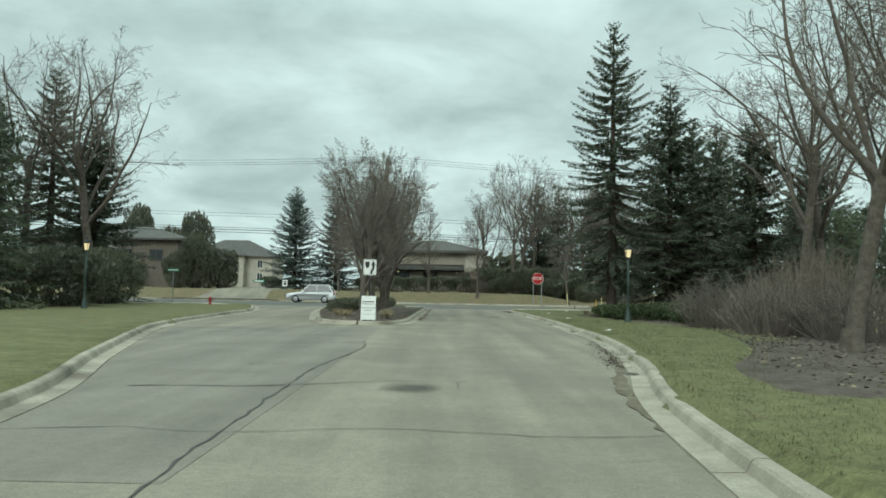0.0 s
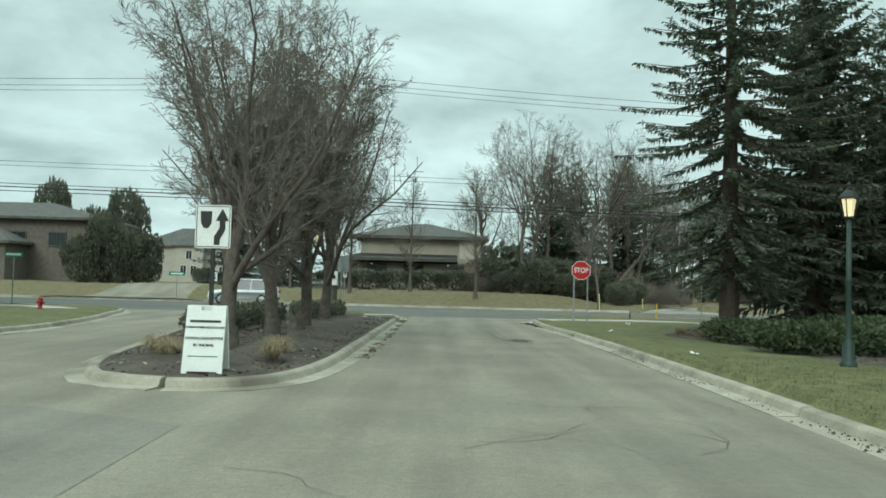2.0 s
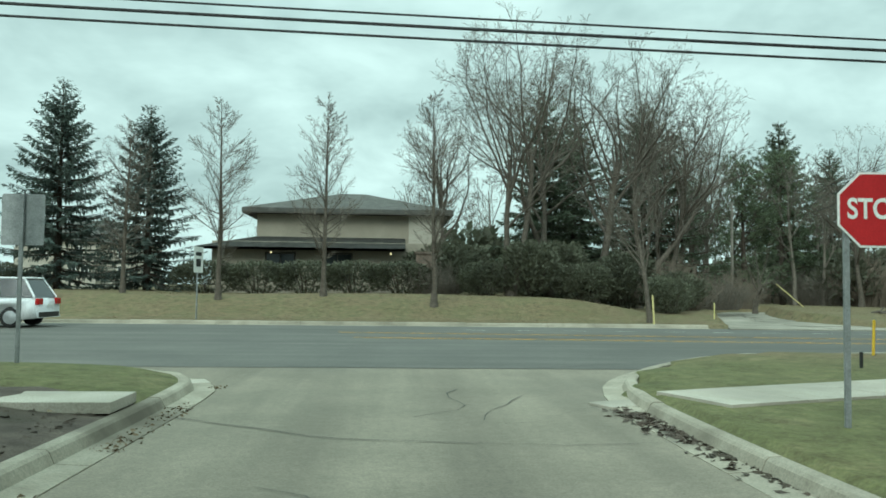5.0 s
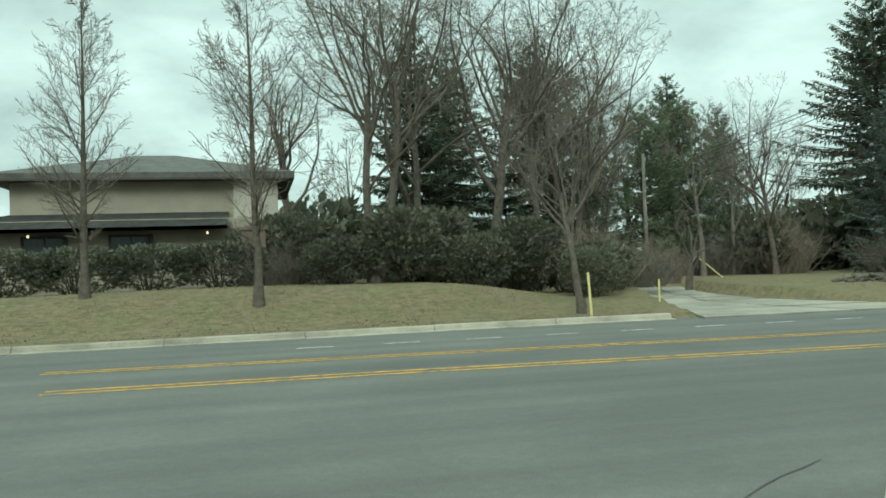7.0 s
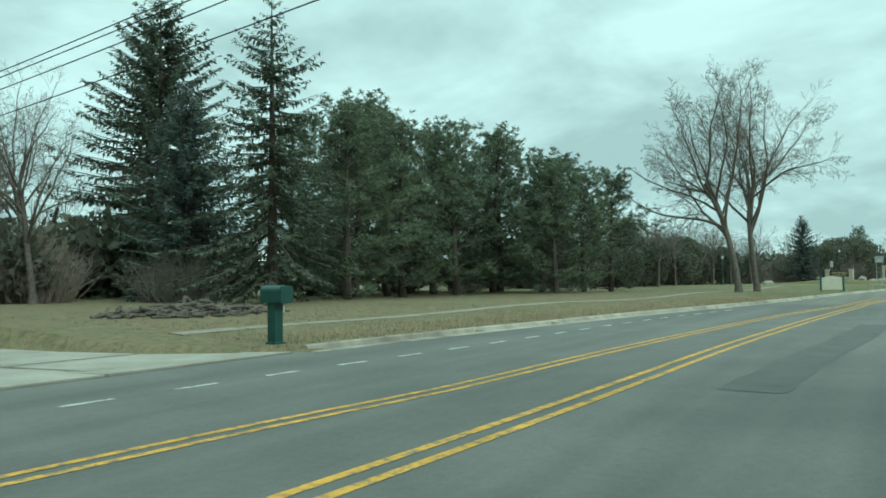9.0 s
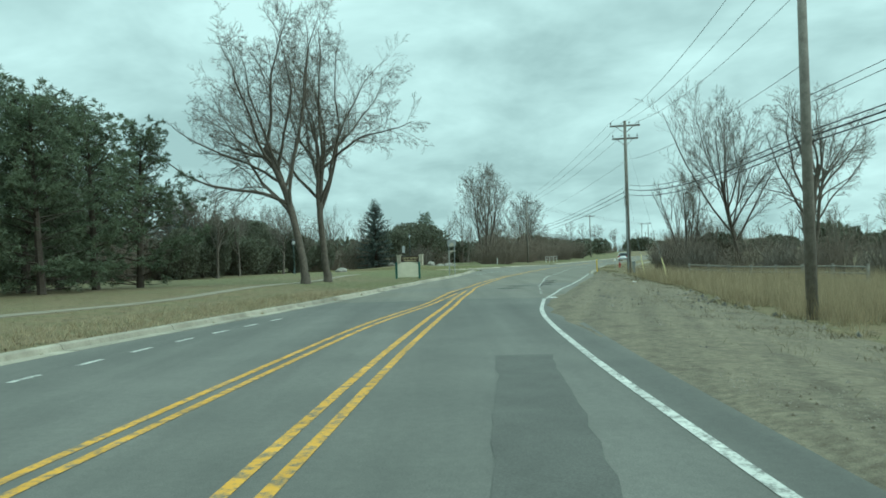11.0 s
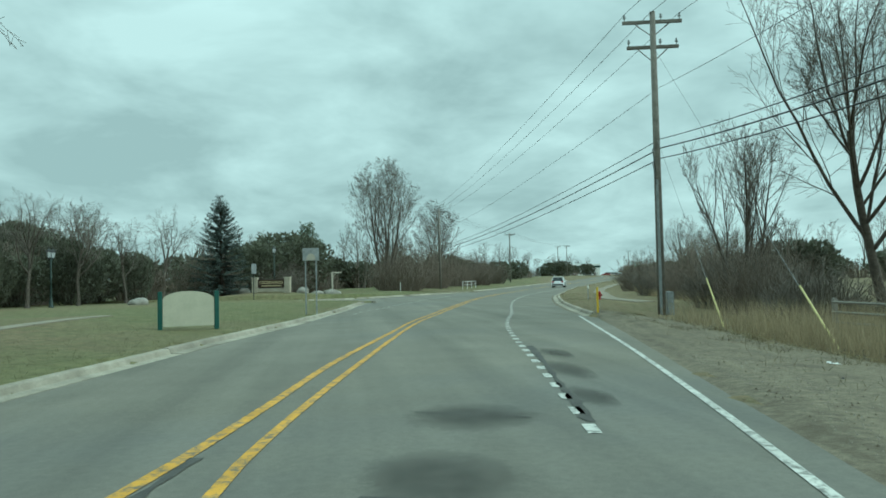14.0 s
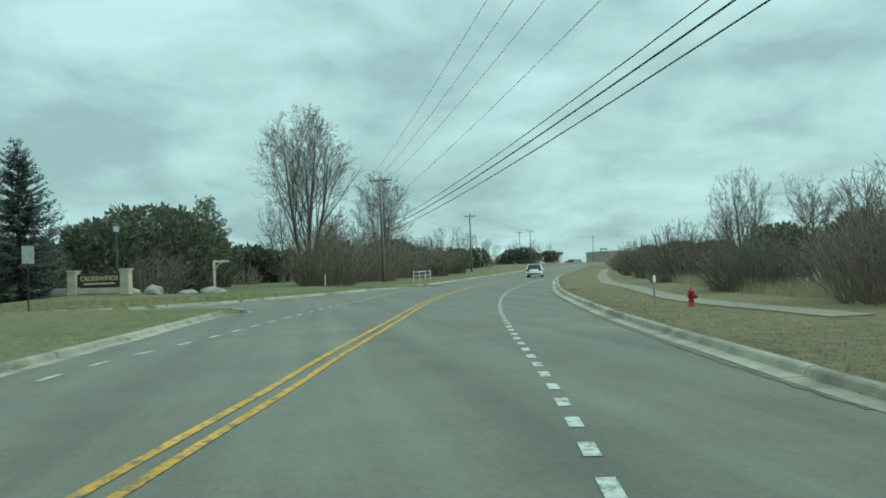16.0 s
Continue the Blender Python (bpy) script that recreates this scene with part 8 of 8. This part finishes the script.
def lawn_spot(k):
    r = rng.random()
    if r < 0.42:
        y = rng.uniform(6, 58)
        x = float(np.interp(y, SOUTH_E[:int(len(SOUTH_E) * 0.3), 1], SOUTH_E[:int(len(SOUTH_E) * 0.3), 0])) + 0.1 + abs(rng.gauss(0, 2.6))
        if x > 9 and 25 < y < 48:
            return None
    elif r < 0.72:
        x = rng.uniform(-8, 60)
        if 14 < x < 22.5:
            return None
        y = float(np.interp(x, NORTH[:, 0], NORTH[:, 1])) + 0.1 + abs(rng.gauss(0, 3.5))
    elif r < 0.88:
        x = rng.uniform(62, 121)
        y = float(np.interp(x, NORTH[:, 0], NORTH[:, 1])) + 0.15 + abs(rng.gauss(0, 3.5))
        if inside(SIDE, np.array([x]), np.array([y]))[0]:
            return None
    else:
        x = rng.uniform(88.5, 125)
        y = float(np.interp(x, SOUTH_E[60:, 0], SOUTH_E[60:, 1])) - 0.15 - abs(rng.gauss(0, 2.4))
    return x, y, ground_z(x, y)


scatter("lawn_grass", 60000, lawn_spot, blade_of(0.02, 0.06, 0.006, 0.8), M["blades"], "short winter lawn grass, green and straw mixed", "grass")


def verge_tuft(k):
    x = rng.uniform(24, 62)
    return x, float(np.interp(x, NORTH[:, 0], NORTH[:, 1])) + rng.uniform(0.15, 2.6), 0.13


scatter("verge_straw", 7000, lambda k: (lambda p: (p[0], p[1], ground_z(p[0], p[1])))(verge_tuft(k)), blade_of(0.05, 0.22, 0.008, 0.6), M["straw"], "straw-coloured matted grass on the verge", "grass")
for k, (x, y) in enumerate([(-4.1, 34.4), (-2.4, 34.5), (-4.6, 35.2), (-2.5, 35.6), (8.3, 47.0), (8.8, 46.4)]):
    rr = random.Random(k)
    vs, fs = [], []
    for i in range(420):
        a, l, lift = rr.uniform(0, 6.28), rr.uniform(0.18, 0.5), rr.uniform(0.3, 1.0)
        o = rr.random() * 0.09
        d, w = (math.cos(a), math.sin(a)), 0.0035
        pts = [(o, 0.0), (o + l * 0.25 * (1.2 - lift * 0.8), l * 0.5 * (0.4 + lift * 0.6)), (o + l * 0.6 * (1.2 - lift * 0.6), l * 0.72 * (0.3 + lift * 0.7)), (o + l * (1.25 - lift * 0.6), l * 0.55 * lift)]
        b = len(vs)
        for r, h in pts[:3]:
            vs += [(r * d[0] - w * d[1], r * d[1] + w * d[0], h), (r * d[0] + w * d[1], r * d[1] - w * d[0], h)]
        vs.append((pts[3][0] * d[0], pts[3][0] * d[1], pts[3][1]))
        fs += [(b, b + 1, b + 3, b + 2), (b + 2, b + 3, b + 5, b + 4), (b + 4, b + 5, b + 6)]
    ob = part_mesh("ornamental_grass", mesh_of("ornamental_grass", vs, fs), M["straw"])
    ob.location = (x, y, 0.22 if x < 0 else ground_z(x, y))
    tagged(ob, "drooping dry clump of ornamental grass on the mulch", "grass clump", "grass clumps on the median")
# planting bed beside the drive, with its bark mulch and litter
bed = [(8.4, 44.5), (7.6, 46.3), (8.9, 49.4), (11, 50.5), (14.5, 49), (18, 40), (20, 30), (19, 20), (14, 14), (5.6, 10.8), (4.9, 12.2), (5.4, 15), (7.6, 19.9), (9.0, 27), (9.2, 32.5), (8.9, 37.8), (8.6, 41)]
bm = bmesh.new()
f = bm.faces.new([bm.verts.new((x, y, 0)) for x, y in spline(bed + [bed[0]], 0.8)[:-1]])
if f.normal.z < 0:
    f.normal_flip()
bmesh.ops.triangulate(bm, faces=[f])
bmesh.ops.subdivide_edges(bm, edges=bm.edges[:], cuts=2, use_grid_fill=True)
for v in bm.verts:
    v.co.z = ground_z(v.co.x, v.co.y) + (0.0 if v.is_boundary else 0.05 + 0.025 * noise.noise(v.co * 1.5))
tagged(part("mulch_bed", bm, M["mulch"], None, "", True), "dark mulch bed with leaf litter beside the lawn", "mulch", kind="structure")


def on_bed(k):
    x, y = rng.uniform(5.7, 14), rng.uniform(11, 50)
    if not inside(np.array(bed), np.array([x]), np.array([y]))[0]:
        return None
    return x, y, ground_z(x, y) + 0.05


scatter("leaf_litter", 5200, on_bed, lambda x, y, z: chip(x, y, z, 0.03, 0.08), M["mulch"], "bark chips and leaf litter in the bed", "litter")
scatter("pale_leaves", 700, on_bed, lambda x, y, z: chip(x, y, z + 0.02, 0.03, 0.07), M["straw"], "pale dry leaves in the bed", "leaves")


# ---- vehicles ----
def car(name, label, x, y, turn, paint, length=4.4, width=1.8, height=1.62, z=None):
    """A small crossover: body with wheel arches, glazed cabin, bumpers, lights and four wheels. Its nose points to +x."""
    ob = thing(name, label, "car", pose(x, y, (float(road_rise(x, y)) if z is None else z) + 0.0, 0, 0, turn))
    L, W, H = length, width, height
    side = [(-0.5, 0.32), (-0.5, 0.62), (-0.485, 0.92), (-0.44, 0.99), (0.16, 0.98), (0.42, 0.86), (0.49, 0.70), (0.5, 0.45), (0.48, 0.28)]
    bottom = []
    for cx in (0.305, -0.30):
        for a in range(0, 181, 30):
            bottom.append((cx + 0.085 * math.cos(radians(a)), 0.26 + 0.37 * math.sin(radians(a))))
    prof = [(px_ * L, pz * H / 1.62) for px_, pz in side + bottom]
    bm = bmesh.new()
    f = bm.faces.new([bm.verts.new((px_, -W / 2, pz)) for px_, pz in prof])
    r = bmesh.ops.extrude_face_region(bm, geom=[f])
    bmesh.ops.translate(bm, verts=[v for v in r["geom"] if isinstance(v, bmesh.types.BMVert)], vec=(0, W, 0))
    bmesh.ops.recalc_face_normals(bm, faces=bm.faces[:])
    bmesh.ops.bevel(bm, geom=[e for e in bm.edges if abs(abs(e.verts[0].co.y) - W / 2) < 0.01 and abs(abs(e.verts[1].co.y) - W / 2) < 0.01 and e.verts[0].co.z > 0.55 and e.verts[1].co.z > 0.55 and e.verts[0].co.y * e.verts[1].co.y > 0], offset=0.07, segments=2, affect="EDGES")
    body = part("body", bm, M[paint], ob, "", True)

    def cabin(lift, inset, material, pname, label_=""):
        bm = bmesh.new()
        lo, hi = 0.96 * H / 1.62, H - lift
        ring = []
        for zz, x0, x1, w in ((lo, -0.47 + inset, 0.20 - inset, W - 0.1), (hi, -0.38 + inset, 0.03 - inset, W - 0.42)):
            ring.append([bm.verts.new((x0 * L, -w / 2, zz)), bm.verts.new((x1 * L, -w / 2, zz)), bm.verts.new((x1 * L, w / 2, zz)), bm.verts.new((x0 * L, w / 2, zz))])
        for k in range(4):
            bm.faces.new((ring[0][k], ring[0][(k + 1) % 4], ring[1][(k + 1) % 4], ring[1][k]))
        bm.faces.new(ring[1])
        bm.faces.new(ring[0][::-1])
        return part(pname, bm, M[material], ob, label_)
    cabin(0.06, 0.0, "glass", "glazing", "dark window glass")
    bm = bmesh.new()
    box(bm, (0.43 * L, W - 0.38, 0.07), (-0.175 * L, 0, H - 0.04), 0.03)
    part("roof", bm, M[paint], ob, "", True)
    for sx0, sz0, sx1, sz1 in ((-0.47, 0.97, -0.38, 1.56), (0.20, 0.97, 0.03, 1.56), (-0.13, 0.97, -0.14, 1.56)):
        for s in (-1, 1):
            bm = bmesh.new()
            k = H / 1.62
            tube(bm, [(sx0 * L, s * (W / 2 - 0.05), sz0 * k), (sx1 * L, s * (W / 2 - 0.21), sz1 * k)], [0.035, 0.035], 4)
            part("pillar", bm, M[paint], ob)
    for cx in (0.305, -0.30):
        for s in (-1, 1):
            bm = bmesh.new()
            lathe(bm, [(0.2, -0.1), (0.31, -0.1), (0.335, -0.06), (0.335, 0.06), (0.31, 0.1), (0.2, 0.1)], 20)
            bmesh.ops.rotate(bm, verts=bm.verts[:], cent=(0, 0, 0), matrix=Matrix.Rotation(radians(90), 3, "X"))
            bmesh.ops.translate(bm, verts=bm.verts[:], vec=(cx * L, s * (W / 2 - 0.11), 0.335))
            tyre = part("wheel", bm, M["tyre"], ob, "black tyre", True)
            bm = bmesh.new()
            lathe(bm, [(0.05, -0.02), (0.22, 0.0), (0.22, 0.02), (0.05, 0.03)], 10)
            bmesh.ops.rotate(bm, verts=bm.verts[:], cent=(0, 0, 0), matrix=Matrix.Rotation(radians(90), 3, "X"))
            bmesh.ops.translate(bm, verts=bm.verts[:], vec=(cx * L, s * (W / 2 - 0.01), 0.335))
            part("rim", bm, M["rim"], tyre, "alloy rim")
    for s in (-1, 1):
        bm = bmesh.new()
        box(bm, (0.12, 0.34, 0.2), (-0.492 * L, s * (W / 2 - 0.2), 0.85), 0.02)
        part("tail_light", bm, M["tail_red"], ob, "red tail light")
        bm = bmesh.new()
        box(bm, (0.25, 0.4, 0.14), (0.465 * L, s * (W / 2 - 0.24), 0.75), 0.03)
        part("headlight", bm, M["lens"], ob, "clear headlight")
        bm = bmesh.new()
        box(bm, (0.18, 0.2, 0.13), (0.15 * L, s * (W / 2 + 0.08), 1.0), 0.03)
        part("mirror", bm, M[paint], ob)
    for e in (-1, 1):
        bm = bmesh.new()
        box(bm, (0.12, W - 0.16, 0.22), (e * 0.487 * L, 0, 0.42), 0.04)
        part("bumper", bm, M["sign_black"], ob, "dark lower bumper")
    bm = bmesh.new()
    box(bm, (0.02, 0.46, 0.1), (-0.507 * L, 0, 0.72), 0.005)
    part("number_plate", bm, M["sign_white"], ob, "blank pale plate")
    return ob


car("white_suv", "white compact crossover stopped on the main road", -12.0, 73.2, 180, "car_white", 4.3, 1.8, 1.64)
car("white_suv", "white hatchback driving away along the curving road", 178, 31.5, -20, "car_white", 4.4, 1.85, 1.6)
for k, (x, y, turn, paint) in enumerate([(440, -62, 70, "car_red"), (446, -66, 80, "car_white"), (452, -70, 75, "car_silver"), (436, -52, 60, "car_white"), (395, -62, -20, "car_silver")]):
    car("parked_car", "far car on the commercial forecourt", x, y, turn, paint, z=ground_z(x, y))
# litter on the lawn edge
rng = random.Random(8)
for k, (x, y) in enumerate([(5.6, 27.5), (5.9, 38.2), (6.2, 47.8), (-2.3, 51.0), (8.1, 53.4), (70.5, 55.2)]):
    bm = bmesh.new()
    bmesh.ops.create_grid(bm, x_segments=4, y_segments=4, size=0.09)
    for v in bm.verts:
        v.co.z = 0.05 + 0.06 * noise.noise(v.co * 9 + Vector((k, 0, 0)))
    bmesh.ops.solidify(bm, geom=bm.faces[:], thickness=0.004)
    ob = part("paper_scrap", bm, M["sign_white"])
    ob.location = (x, y, ground_z(x, y) + (0.1 if x < 0 else 0.0))
    tagged(ob, "crumpled white paper scrap on the ground", "litter", "scraps of litter")

# joints and cracks of the driveway apron
rng = random.Random(21)
verts, faces = [], []
lines = [[(16.0, 80), (20.5, 78.6), (22.3, 77.9)], [(17.5, 84), (21, 82.5), (23.6, 82)], [(18.6, 76.2), (19.5, 79.5), (21.4, 83.5)], [(20, 87), (24, 85)], [(15.2, 77.3), (18, 78.0), (22.0, 76.6)], [(21, 83), (24.5, 88), (28, 92)]]
for pts in lines:
    pts = spline(pts, 0.4)
    pts = pts + np.array([[rng.gauss(0, 0.03), rng.gauss(0, 0.03)] for _ in pts])
    left = offset_line(pts, 1.0) - pts
    for i, (p, q) in enumerate(zip(pts, left)):
        for o in (-1, 1):
            v = p + q * o * rng.uniform(0.012, 0.035)
            verts.append((v[0], v[1], float(road_rise(v[0], v[1])) + 0.034))
        if i:
            k = len(verts)
            faces.append((k - 2, k - 1, k - 3, k - 4))
tagged(part_mesh("driveway_cracks", mesh_of("driveway_cracks", verts, faces), M["tar"]), "dark open joints and cracks in the driveway", "cracks", kind="stuff")
